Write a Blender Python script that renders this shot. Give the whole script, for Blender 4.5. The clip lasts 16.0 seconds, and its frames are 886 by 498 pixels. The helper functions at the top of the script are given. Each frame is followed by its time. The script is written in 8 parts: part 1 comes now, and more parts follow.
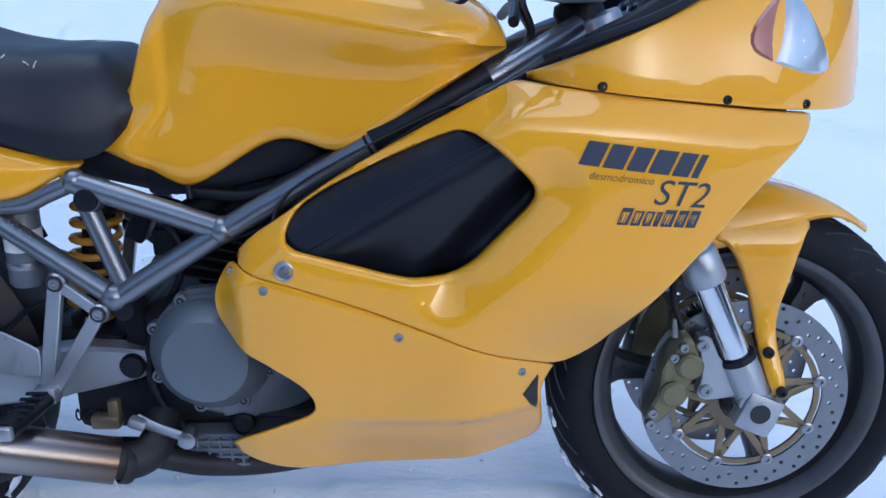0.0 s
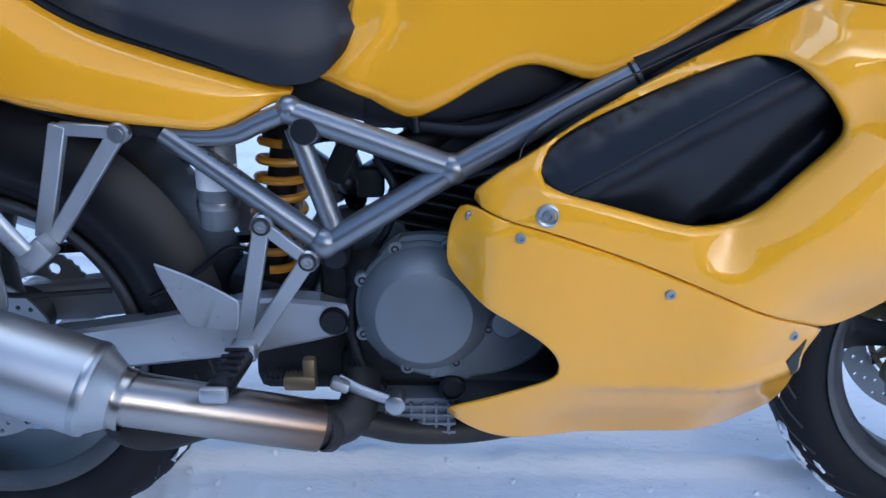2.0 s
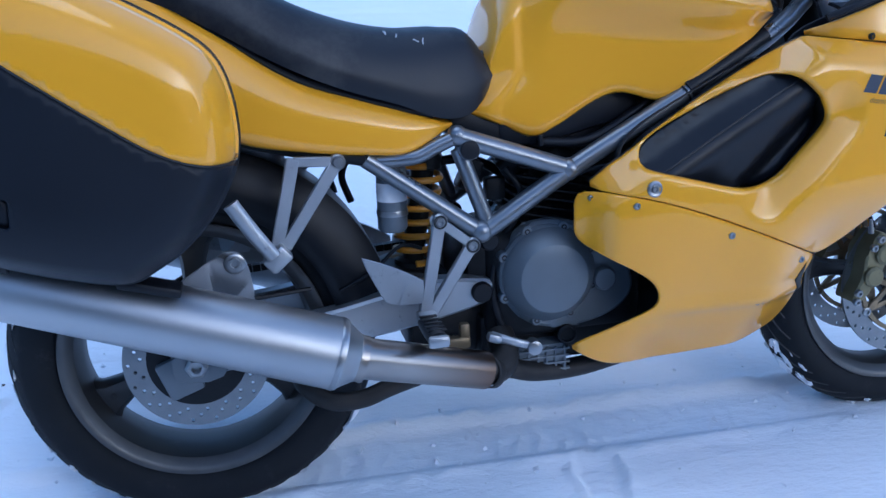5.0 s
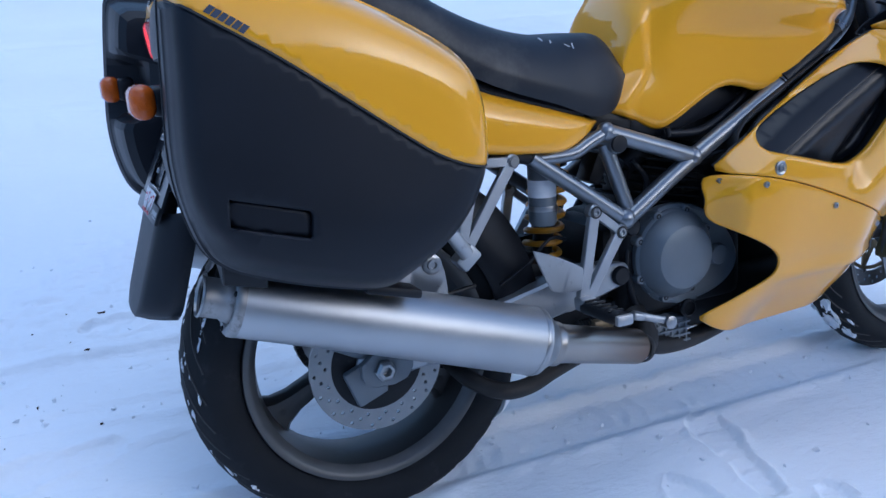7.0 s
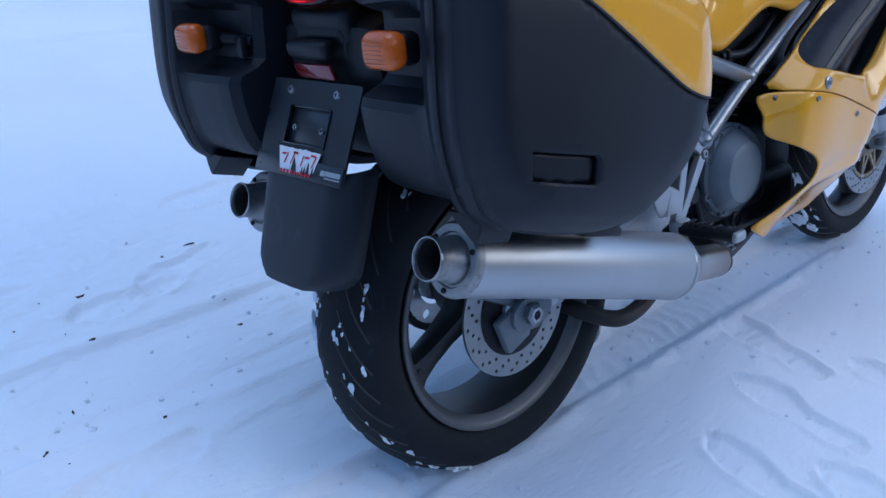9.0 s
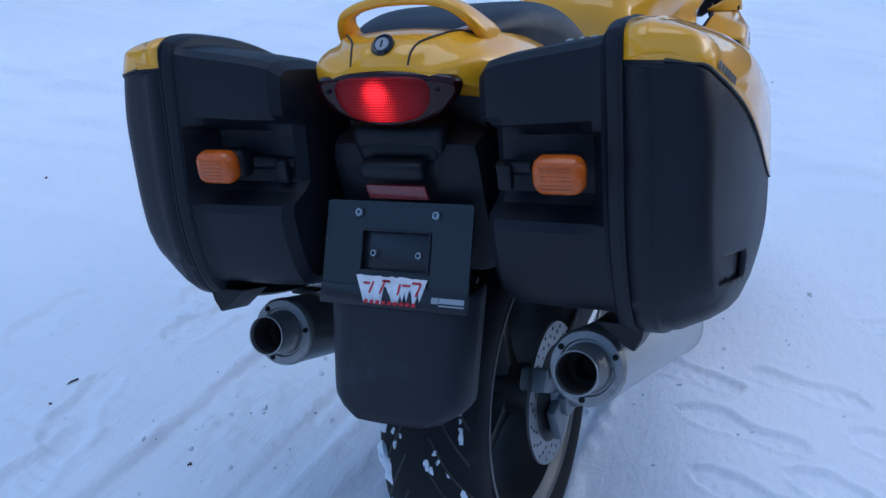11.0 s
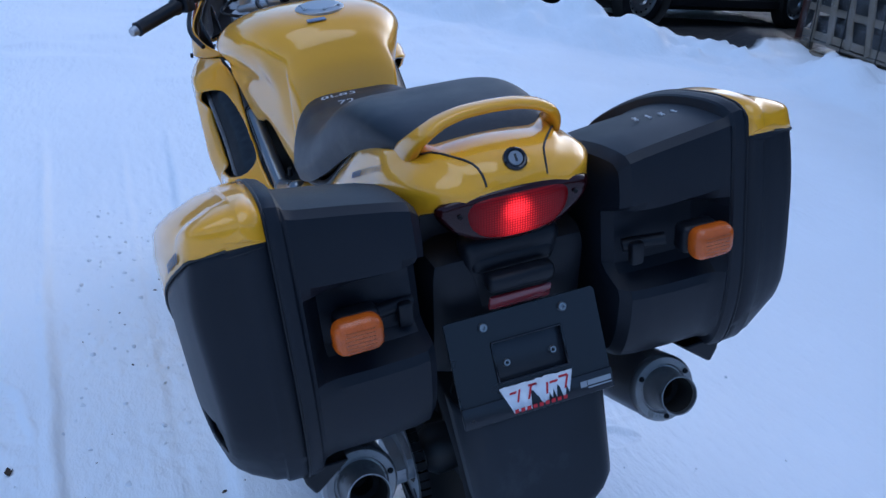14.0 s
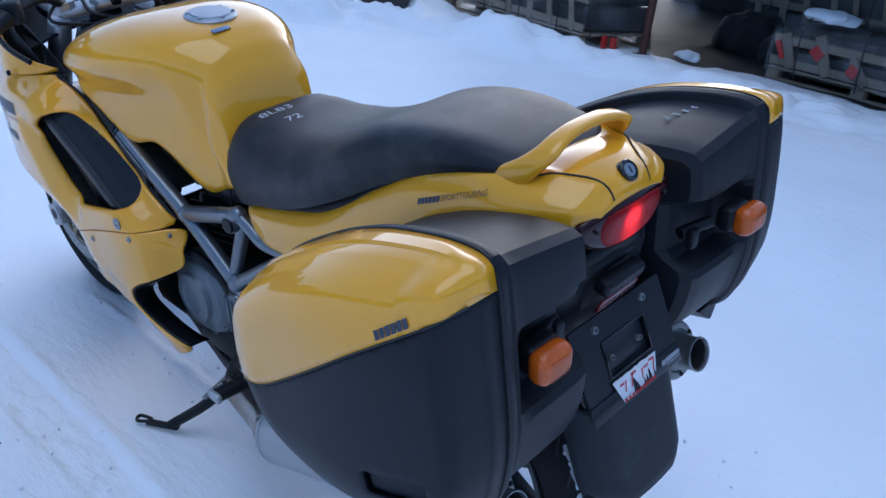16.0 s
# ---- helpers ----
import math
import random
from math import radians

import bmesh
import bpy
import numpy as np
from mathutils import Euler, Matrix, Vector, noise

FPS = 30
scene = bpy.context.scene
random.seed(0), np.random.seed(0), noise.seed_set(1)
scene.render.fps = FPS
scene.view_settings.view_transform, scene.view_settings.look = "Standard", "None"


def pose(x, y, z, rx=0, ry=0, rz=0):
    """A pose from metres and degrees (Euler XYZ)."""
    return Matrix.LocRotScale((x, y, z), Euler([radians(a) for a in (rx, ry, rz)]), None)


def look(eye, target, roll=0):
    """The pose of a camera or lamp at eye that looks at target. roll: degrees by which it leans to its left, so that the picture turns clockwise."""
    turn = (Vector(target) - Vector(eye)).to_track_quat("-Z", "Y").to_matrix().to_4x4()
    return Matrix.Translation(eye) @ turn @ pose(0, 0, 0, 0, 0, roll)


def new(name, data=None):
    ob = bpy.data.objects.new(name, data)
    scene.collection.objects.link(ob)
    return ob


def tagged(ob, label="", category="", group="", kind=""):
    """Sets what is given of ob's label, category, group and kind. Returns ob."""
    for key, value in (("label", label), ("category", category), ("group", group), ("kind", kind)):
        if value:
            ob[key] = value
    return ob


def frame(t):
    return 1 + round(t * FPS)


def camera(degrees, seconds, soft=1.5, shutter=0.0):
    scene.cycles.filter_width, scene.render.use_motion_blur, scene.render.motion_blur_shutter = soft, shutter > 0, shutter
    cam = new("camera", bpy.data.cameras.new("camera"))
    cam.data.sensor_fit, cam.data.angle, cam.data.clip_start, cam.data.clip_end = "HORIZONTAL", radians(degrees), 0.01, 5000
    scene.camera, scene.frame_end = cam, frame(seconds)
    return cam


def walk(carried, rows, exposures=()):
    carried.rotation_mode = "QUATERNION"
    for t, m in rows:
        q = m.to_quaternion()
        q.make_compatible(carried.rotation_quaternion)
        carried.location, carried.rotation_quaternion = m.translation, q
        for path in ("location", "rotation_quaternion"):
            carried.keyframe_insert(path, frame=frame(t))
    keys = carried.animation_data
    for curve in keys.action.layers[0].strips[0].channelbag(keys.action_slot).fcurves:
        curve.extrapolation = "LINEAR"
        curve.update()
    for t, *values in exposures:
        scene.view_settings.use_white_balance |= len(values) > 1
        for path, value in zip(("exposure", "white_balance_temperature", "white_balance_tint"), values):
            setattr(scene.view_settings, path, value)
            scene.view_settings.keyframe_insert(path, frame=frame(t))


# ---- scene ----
from mathutils import geometry

cam = camera(53.1, 16.0)
# the motorcycle's own axes: x forward, y to its left, z up; it leans on its side stand
BIKE = pose(0.0006, -0.0069, -0.0343, -11.36, -1.011, 0)
PATH = [
    (0.0, 0.9355, -1.1298, 1.1484, 61.98, -0.33, -0.46),
    (0.5, 0.8402, -1.1277, 1.1316, 61.85, -1.89, -1.22),
    (1.0, 0.7671, -1.0911, 1.1049, 61.46, -2.19, -0.02),
    (1.5, 0.6910, -1.0320, 1.0777, 60.93, -1.41, 0.53),
    (2.0, 0.6255, -1.0112, 1.0565, 59.52, -1.18, 0.25),
    (2.5, 0.5585, -1.0257, 1.0548, 58.46, -1.21, -1.40),
    (3.0, 0.4767, -1.0690, 1.0631, 59.22, -1.85, -6.02),
    (3.5, 0.4180, -1.1377, 1.0682, 61.99, -2.61, -9.96),
    (4.0, 0.3389, -1.2528, 1.0783, 63.41, -2.97, -11.31),
    (4.5, 0.2380, -1.3425, 1.1147, 64.06, -2.14, -12.21),
    (5.0, 0.0981, -1.3824, 1.1272, 64.35, -1.05, -13.05),
    (5.2, 0.0271, -1.4008, 1.1347, 64.41, -1.26, -14.09),
    (7.3, -0.5848, -1.2500, 1.1151, 66.21, -1.20, -28.35),
    (7.5, -0.6594, -1.2240, 1.1151, 66.16, -1.35, -30.78),
    (8.0, -0.7948, -1.1363, 1.0925, 64.93, -2.02, -34.50),
    (8.2, -0.8372, -1.0755, 1.0858, 63.66, -2.14, -35.87),
    (10.3, -1.2355, -0.5724, 1.1195, 64.89, -4.17, -56.31),
    (10.5, -1.2584, -0.5027, 1.1242, 65.21, -3.98, -58.75),
    (11.0, -1.2794, -0.3367, 1.1344, 65.44, -4.75, -65.57),
    (11.5, -1.3393, -0.1474, 1.1582, 66.52, -5.06, -73.54),
    (12.0, -1.3720, 0.0263, 1.1772, 67.31, -4.82, -80.23),
    (12.5, -1.3109, 0.1906, 1.1598, 65.53, -5.48, -85.29),
    (13.0, -1.2598, 0.3309, 1.1697, 64.46, -6.34, -91.87),
    (13.5, -1.2622, 0.5232, 1.1894, 66.16, -6.45, -102.23),
    (14.0, -1.2130, 0.6716, 1.2017, 67.46, -6.11, -111.31),
    (14.5, -1.0990, 0.8100, 1.1973, 67.47, -5.46, -116.34),
    (15.0, -1.0017, 0.9420, 1.2102, 67.84, -5.48, -123.26),
    (15.5, -0.9300, 1.1181, 1.2178, 68.27, -6.00, -131.17),
    (16.0, -0.8456, 1.1790, 1.2093, 67.80, -6.98, -136.37),
]
walk(cam, [(t, pose(x, y, z, rx, ry, rz)) for t, x, y, z, rx, ry, rz in PATH],
     [(0.0, 0.98, 5330, 10), (1.5, 1.15, 5480, 10), (2.5, 1.22, 5160, 10), (3.5, 1.08, 5000, 10), (4.0, 0.98, 4680, 10), (5.0, 0.88, 4830, 10), (7.4, 0.83, 5260, 10), (8.0, 0.80, 5070, 10), (10.5, 0.58, 5190, 10), (11.5, 0.58, 5190, 10), (13.0, 0.52, 5110, 11), (14.5, 0.57, 5120, 11), (16.0, 0.70, 5290, 11)])

# ---- light: the last daylight of a cold day, no direct sun on the yard ----
world = bpy.data.worlds.new("winter_sky")
scene.world = world
world.use_nodes = True
wn, wl = world.node_tree.nodes, world.node_tree.links
sky = wn.new("ShaderNodeTexSky")
sky.sky_type, sky.sun_disc = "NISHITA", False
sky.sun_elevation, sky.sun_rotation = radians(24), radians(150)
sky.air_density, sky.dust_density, sky.ozone_density = 1.0, 1.6, 2.0
wl.new(sky.outputs["Color"], wn["Background"].inputs["Color"])
wn["Background"].inputs["Strength"].default_value = 0.125
sun = new("sun", bpy.data.lights.new("sun", "SUN"))
sun.data.energy, sun.data.angle, sun.data.color = 0.6, radians(50), (0.94, 0.97, 1.0)
sun.matrix_world = look((-0.6, 1.4, 6), (0, 0, 0))


# ---- materials ----
def surface(name, colour, rough=0.5, metal=0.0, vary=0.06, scale=6.0, fine=400.0, bump=0.0, dist=0.001, coat=0.0, rvary=0.08, dirt=None, dirt_scale=14.0, dirt_at=0.62, spec=0.5):
    """A procedural surface: broad mottling, fine grain in the relief, patchy gloss, and dirt where it is given."""
    m = bpy.data.materials.new(name)
    m.use_nodes = True
    n, l = m.node_tree.nodes, m.node_tree.links
    b = n["Principled BSDF"]
    co = n.new("ShaderNodeTexCoord")
    broad = n.new("ShaderNodeTexNoise")
    broad.inputs["Scale"].default_value, broad.inputs["Detail"].default_value = scale, 6
    l.new(co.outputs["Object"], broad.inputs["Vector"])
    ramp = n.new("ShaderNodeValToRGB")
    ramp.color_ramp.elements[0].position, ramp.color_ramp.elements[1].position = 0.3, 0.7
    ramp.color_ramp.elements[0].color = (*[c * (1 - vary) for c in colour], 1)
    ramp.color_ramp.elements[1].color = (*[min(1, c * (1 + vary)) for c in colour], 1)
    l.new(broad.outputs["Fac"], ramp.inputs["Fac"])
    last = ramp.outputs["Color"]
    if dirt:
        spots = n.new("ShaderNodeTexNoise")
        spots.inputs["Scale"].default_value, spots.inputs["Detail"].default_value, spots.inputs["Roughness"].default_value = dirt_scale, 9, 0.7
        l.new(co.outputs["Object"], spots.inputs["Vector"])
        edge = n.new("ShaderNodeMapRange")
        edge.inputs["From Min"].default_value, edge.inputs["From Max"].default_value = dirt_at, dirt_at + 0.14
        edge.inputs["To Max"].default_value = 0.75
        l.new(spots.outputs["Fac"], edge.inputs["Value"])
        mix = n.new("ShaderNodeMix")
        mix.data_type = "RGBA"
        l.new(edge.outputs["Result"], mix.inputs["Factor"])
        l.new(last, mix.inputs["A"])
        mix.inputs["B"].default_value = (*dirt, 1)
        last = mix.outputs["Result"]
    l.new(last, b.inputs["Base Color"])
    gloss = n.new("ShaderNodeMapRange")
    gloss.inputs["To Min"].default_value, gloss.inputs["To Max"].default_value = max(0.02, rough - rvary), min(1, rough + rvary)
    l.new(broad.outputs["Fac"], gloss.inputs["Value"])
    l.new(gloss.outputs["Result"], b.inputs["Roughness"])
    b.inputs["Metallic"].default_value, b.inputs["Coat Weight"].default_value, b.inputs["Coat Roughness"].default_value = metal, coat, 0.06
    b.inputs["Specular IOR Level"].default_value = spec
    if bump:
        grain = n.new("ShaderNodeTexNoise")
        grain.inputs["Scale"].default_value, grain.inputs["Detail"].default_value = fine, 3
        l.new(co.outputs["Object"], grain.inputs["Vector"])
        relief = n.new("ShaderNodeBump")
        relief.inputs["Strength"].default_value, relief.inputs["Distance"].default_value = bump, dist
        l.new(grain.outputs["Fac"], relief.inputs["Height"])
        l.new(relief.outputs["Normal"], b.inputs["Normal"])
    return m


def brushed(name, colour, rough, streak, stain=None):
    """Metal brushed along x, with heat stain along it where one is given as (x, width, colour)."""
    m = surface(name, colour, rough, 1.0, 0.08, 5.0)
    n, l = m.node_tree.nodes, m.node_tree.links
    b, co = n["Principled BSDF"], n["Texture Coordinate"]
    mapping = n.new("ShaderNodeMapping")
    mapping.inputs["Scale"].default_value = streak
    l.new(co.outputs["Object"], mapping.inputs["Vector"])
    lines = n.new("ShaderNodeTexNoise")
    lines.inputs["Scale"].default_value, lines.inputs["Detail"].default_value = 1.0, 4
    l.new(mapping.outputs["Vector"], lines.inputs["Vector"])
    relief = n.new("ShaderNodeBump")
    relief.inputs["Strength"].default_value, relief.inputs["Distance"].default_value = 0.25, 0.0006
    l.new(lines.outputs["Fac"], relief.inputs["Height"])
    l.new(relief.outputs["Normal"], b.inputs["Normal"])
    if stain:
        at, width, tint = stain
        xyz = n.new("ShaderNodeSeparateXYZ")
        l.new(co.outputs["Object"], xyz.inputs["Vector"])
        band = n.new("ShaderNodeMapRange")
        band.inputs["From Min"].default_value, band.inputs["From Max"].default_value = at - width, at
        l.new(xyz.outputs["X"], band.inputs["Value"])
        mix = n.new("ShaderNodeMix")
        mix.data_type = "RGBA"
        l.new(band.outputs["Result"], mix.inputs["Factor"])
        l.new(n["Color Ramp"].outputs["Color"], mix.inputs["A"])
        mix.inputs["B"].default_value = (*tint, 1)
        l.new(mix.outputs["Result"], b.inputs["Base Color"])
    return m


YELLOW = surface("yellow_paint", (0.90, 0.41, 0.009), 0.34, 0.0, 0.025, 3.0, coat=1.0, spec=0.25)
YELLOW.node_tree.nodes["Principled BSDF"].inputs["Coat Roughness"].default_value = 0.022
BLACK = surface("black_plastic", (0.007, 0.008, 0.011), 0.42, 0.0, 0.2, 8.0, 900, 0.25, 0.0006, dirt=(0.022, 0.024, 0.028), dirt_scale=9, dirt_at=0.6, spec=0.28)
CASE = surface("pannier_plastic", (0.008, 0.010, 0.015), 0.46, 0.0, 0.15, 7.0, 1100, 0.3, 0.0006, dirt=(0.020, 0.023, 0.028), dirt_scale=30, dirt_at=0.64, spec=0.28)
DUCT = surface("satin_black_plastic", (0.010, 0.011, 0.014), 0.34, 0.0, 0.1, 12.0, 900, 0.1, 0.0005, spec=0.35)
GLOSS = surface("gloss_black", (0.008, 0.009, 0.013), 0.16, 0.0, 0.1, 8.0, coat=0.3, spec=0.35)
VINYL = surface("seat_vinyl", (0.008, 0.010, 0.015), 0.45, 0.0, 0.15, 10.0, 700, 0.35, 0.0007, dirt=(0.060, 0.056, 0.053), dirt_scale=4, dirt_at=0.50, spec=0.42)
TYRE = surface("tyre_rubber", (0.010, 0.011, 0.013), 0.75, 0.0, 0.2, 20.0, 500, 0.4, 0.001, dirt=(0.03, 0.031, 0.033), dirt_scale=18, dirt_at=0.58, spec=0.25)
DARK = surface("dark_metal", (0.012, 0.013, 0.015), 0.5, 0.3, 0.3, 20.0, 300, 0.3, 0.001, dirt=(0.04, 0.037, 0.034), dirt_scale=40, dirt_at=0.6, spec=0.3)
TUBE = surface("frame_paint", (0.22, 0.235, 0.255), 0.3, 0.75, 0.07, 10.0, 300, 0.08, 0.0005)
ALLOY = surface("cast_alloy", (0.42, 0.435, 0.455), 0.42, 0.8, 0.08, 14.0, 500, 0.25, 0.0007, dirt=(0.12, 0.12, 0.12), dirt_scale=45, dirt_at=0.62)
ENGINE = surface("engine_paint", (0.15, 0.17, 0.19), 0.45, 0.3, 0.08, 14.0, 600, 0.25, 0.0006, dirt=(0.09, 0.09, 0.09), dirt_scale=35, dirt_at=0.64)
RIM = surface("wheel_paint", (0.045, 0.045, 0.045), 0.4, 0.5, 0.1, 10.0, 400, 0.15, 0.0006, dirt=(0.10, 0.10, 0.10), dirt_scale=24, dirt_at=0.62)
LIP = surface("rim_lip", (0.095, 0.096, 0.098), 0.42, 0.6, 0.1, 20.0, 400, 0.15, 0.0006)
DISC = surface("brake_steel", (0.25, 0.26, 0.27), 0.36, 0.9, 0.08, 30.0, 600, 0.2, 0.0005)
BRONZE = surface("bronze_alloy", (0.24, 0.185, 0.11), 0.45, 0.6, 0.1, 20.0, 400, 0.2, 0.0006)
GOLD = surface("gold_caliper", (0.21, 0.185, 0.10), 0.42, 0.5, 0.12, 30.0, 400, 0.25, 0.0008, dirt=(0.08, 0.075, 0.06), dirt_scale=60, dirt_at=0.6)
CHROME = surface("chrome", (0.75, 0.76, 0.78), 0.1, 1.0, 0.02, 20.0)
STEEL = surface("bolt_steel", (0.34, 0.35, 0.36), 0.32, 0.9, 0.1, 60.0)
SOCKET = surface("bolt_socket", (0.02, 0.02, 0.02), 0.6)
SPRING = surface("spring_yellow", (0.62, 0.28, 0.02), 0.35, 0.0, 0.1, 30.0, dirt=(0.1, 0.07, 0.03), dirt_scale=50, dirt_at=0.62)
CAN = brushed("muffler_alloy", (0.44, 0.45, 0.46), 0.43, (6, 260, 260))
PIPE = brushed("exhaust_pipe", (0.36, 0.335, 0.31), 0.30, (6, 240, 240), (0.50, 0.16, (0.17, 0.11, 0.075)))
PLATE = surface("plate_black", (0.012, 0.014, 0.019), 0.30, 0.0, 0.1, 12.0)
FLAP = surface("flap_plastic", (0.013, 0.016, 0.022), 0.5, 0.0, 0.2, 9.0, 700, 0.2, 0.0006, dirt=(0.04, 0.045, 0.05), dirt_scale=7, dirt_at=0.55, spec=0.35)
ENDCAP = surface("grey_end_cap", (0.33, 0.325, 0.32), 0.45, 0.7, 0.15, 30.0, 400, 0.2, 0.0006, dirt=(0.05, 0.045, 0.04), dirt_scale=30, dirt_at=0.55)
# real soot in the tail pipe bores; painted shade in the car's arches and slots
SOOT_SHADE = surface("soot_and_shade", (0.02, 0.018, 0.016), 0.8)
BURNT = surface("burnt_header", (0.035, 0.032, 0.03), 0.55, 0.6, 0.3, 20.0, dirt=(0.12, 0.09, 0.06), dirt_scale=30)
DECAL = surface("decal_blue_black", (0.035, 0.045, 0.07), 0.4)
FAINT = surface("decal_grey_brown", (0.16, 0.11, 0.05), 0.4)
AMBER = surface("amber_lens", (0.56, 0.105, 0.006), 0.24, 0.0, 0.12, 60.0, 330, 0.6, 0.0015, coat=0.5, spec=0.3)
AMBERLINE = surface("amber_ribs", (0.34, 0.075, 0.010), 0.3, 0.0, 0.1, 60.0)
CLEAR = surface("lamp_reflector", (0.50, 0.53, 0.57), 0.25, 0.4, 0.1, 30.0, coat=1.0)
ORANGE = surface("dull_orange_lens", (0.36, 0.09, 0.04), 0.18, 0.0, 0.05, 40.0, coat=1.0)
REDDISH = surface("red_reflector", (0.16, 0.008, 0.012), 0.2, 0.0, 0.1, 60.0, coat=0.6)
SMOKED = surface("dark_red_lens", (0.022, 0.002, 0.003), 0.2, 0.0, 0.1, 60.0, coat=0.1, spec=0.3)
WHITE = surface("paper", (0.75, 0.76, 0.78), 0.6, 0.0, 0.06, 60.0)
REDINK = surface("red_ink", (0.5, 0.02, 0.03), 0.6)
CHALK = surface("chalk", (0.55, 0.56, 0.58), 0.9)
SNOWCLOD = surface("packed_snow", (0.80, 0.82, 0.85), 0.7, 0.0, 0.05, 60.0, 200, 0.5, 0.002)


def tail_lens():
    """Ribbed red lens with the lit bulbs behind it."""
    m = surface("tail_lens", (0.075, 0.003, 0.005), 0.25, spec=0.15)
    n, l = m.node_tree.nodes, m.node_tree.links
    b, co = n["Principled BSDF"], n["Texture Coordinate"]
    total = None
    for y, z, reach, wide, power in ((0.006, 0.899, 0.024, 0.9, 1.3), (0.004, 0.884, 0.040, 1.1, 0.50), (0.002, 0.860, 0.030, 0.8, 0.18), (0.002, 0.886, 0.080, 0.9, 0.10)):
        away = n.new("ShaderNodeVectorMath")
        away.operation = "DISTANCE"
        flat = n.new("ShaderNodeMapping")
        flat.inputs["Scale"].default_value = (0, wide, 1)
        l.new(co.outputs["Object"], flat.inputs["Vector"])
        l.new(flat.outputs["Vector"], away.inputs[0])
        away.inputs[1].default_value = (0, y * wide, z)
        fall = n.new("ShaderNodeMapRange")
        fall.interpolation_type = "SMOOTHERSTEP"
        fall.inputs["From Min"].default_value, fall.inputs["From Max"].default_value = 0, reach
        fall.inputs["To Min"].default_value, fall.inputs["To Max"].default_value = power, 0.0
        l.new(away.outputs["Value"], fall.inputs["Value"])
        if total:
            add = n.new("ShaderNodeMath")
            l.new(total, add.inputs[0])
            l.new(fall.outputs["Result"], add.inputs[1])
            total = add.outputs[0]
        else:
            total = fall.outputs["Result"]
    grid = n.new("ShaderNodeTexVoronoi")
    grid.distance, grid.inputs["Scale"].default_value, grid.inputs["Randomness"].default_value = "CHEBYCHEV", 290, 0.0
    face = n.new("ShaderNodeMapping")
    face.inputs["Scale"].default_value = (0, 1, 1)
    l.new(co.outputs["Object"], face.inputs["Vector"])
    l.new(face.outputs["Vector"], grid.inputs["Vector"])
    cells = n.new("ShaderNodeMapRange")
    cells.inputs["From Max"].default_value, cells.inputs["To Min"].default_value, cells.inputs["To Max"].default_value = 0.5, 2.4, 0.0
    l.new(grid.outputs["Distance"], cells.inputs["Value"])
    lit = n.new("ShaderNodeMath")
    lit.operation = "MULTIPLY_ADD"
    l.new(total, lit.inputs[0])
    l.new(cells.outputs["Result"], lit.inputs[1])
    lit.inputs[2].default_value = 0.012
    b.inputs["Emission Color"].default_value = (1.0, 0.014, 0.016, 1)
    l.new(lit.outputs[0], b.inputs["Emission Strength"])
    relief = n.new("ShaderNodeBump")
    relief.inputs["Strength"].default_value, relief.inputs["Distance"].default_value = 0.6, 0.001
    l.new(grid.outputs["Distance"], relief.inputs["Height"])
    l.new(relief.outputs["Normal"], b.inputs["Normal"])
    return m


TAILRED = tail_lens()


# ---- tools for shapes ----
REARWARD = [False]


def part(name, bm, material, parent, label="", sharp=38, thick=0.0):
    """Links a bmesh as one mesh object under a thing or a part."""
    if REARWARD[0]:
        # everything hung on the rear subframe sits a little higher and further forward
        for v in bm.verts:
            k = float(1 - step(v.co.x, -0.18, 0.22))
            v.co += Vector((0.009 * k, 0, 0.009 * k))
    me = bpy.data.meshes.new(name)
    bm.to_mesh(me)
    bm.free()
    me.materials.append(material)
    me.polygons.foreach_set("use_smooth", [True] * len(me.polygons))
    me.set_sharp_from_angle(angle=radians(sharp))
    ob = new(name, me)
    ob.parent = parent
    if label:
        tagged(ob, label)
    if thick:
        mod = ob.modifiers.new("thickness", "SOLIDIFY")
        mod.thickness, mod.offset = thick, -1
    return ob


def curve(xs, ys):
    """A smooth function through points, flat beyond the ends."""
    xs, ys = np.array(xs, float), np.array(ys, float)
    slope = np.gradient(ys, xs)

    def at(x):
        x = np.clip(np.asarray(x, float), xs[0], xs[-1])
        i = np.clip(np.searchsorted(xs, x) - 1, 0, len(xs) - 2)
        h = xs[i + 1] - xs[i]
        s = (x - xs[i]) / h
        return (ys[i] * (2 * s ** 3 - 3 * s ** 2 + 1) + slope[i] * h * (s ** 3 - 2 * s ** 2 + s)
                + ys[i + 1] * (3 * s ** 2 - 2 * s ** 3) + slope[i + 1] * h * (s ** 3 - s ** 2))
    return at


def step(x, a, b):
    s = np.clip((np.asarray(x, float) - a) / (b - a), 0, 1)
    return s * s * (3 - 2 * s)


def rounded(points, rounds=2):
    """A closed outline with its corners cut round; a point given twice keeps its corner sharper."""
    p = np.array(points, float)
    for _ in range(rounds):
        q = np.roll(p, -1, axis=0)
        p = np.stack([0.75 * p + 0.25 * q, 0.25 * p + 0.75 * q], axis=1).reshape(-1, 2)
    return p


def spaced(loop, gap):
    """A closed outline with evenly spaced points, counter-clockwise."""
    p = np.vstack([loop, loop[:1]])
    d = np.hypot(*np.diff(p, axis=0).T)
    s = np.concatenate([[0], np.cumsum(d)])
    n = max(12, int(s[-1] / gap))
    t = np.arange(n) * s[-1] / n
    out = np.stack([np.interp(t, s, p[:, 0]), np.interp(t, s, p[:, 1])], axis=1)
    area = np.sum(out[:, 0] * np.roll(out[:, 1], -1) - np.roll(out[:, 0], -1) * out[:, 1])
    return out if area > 0 else out[::-1]


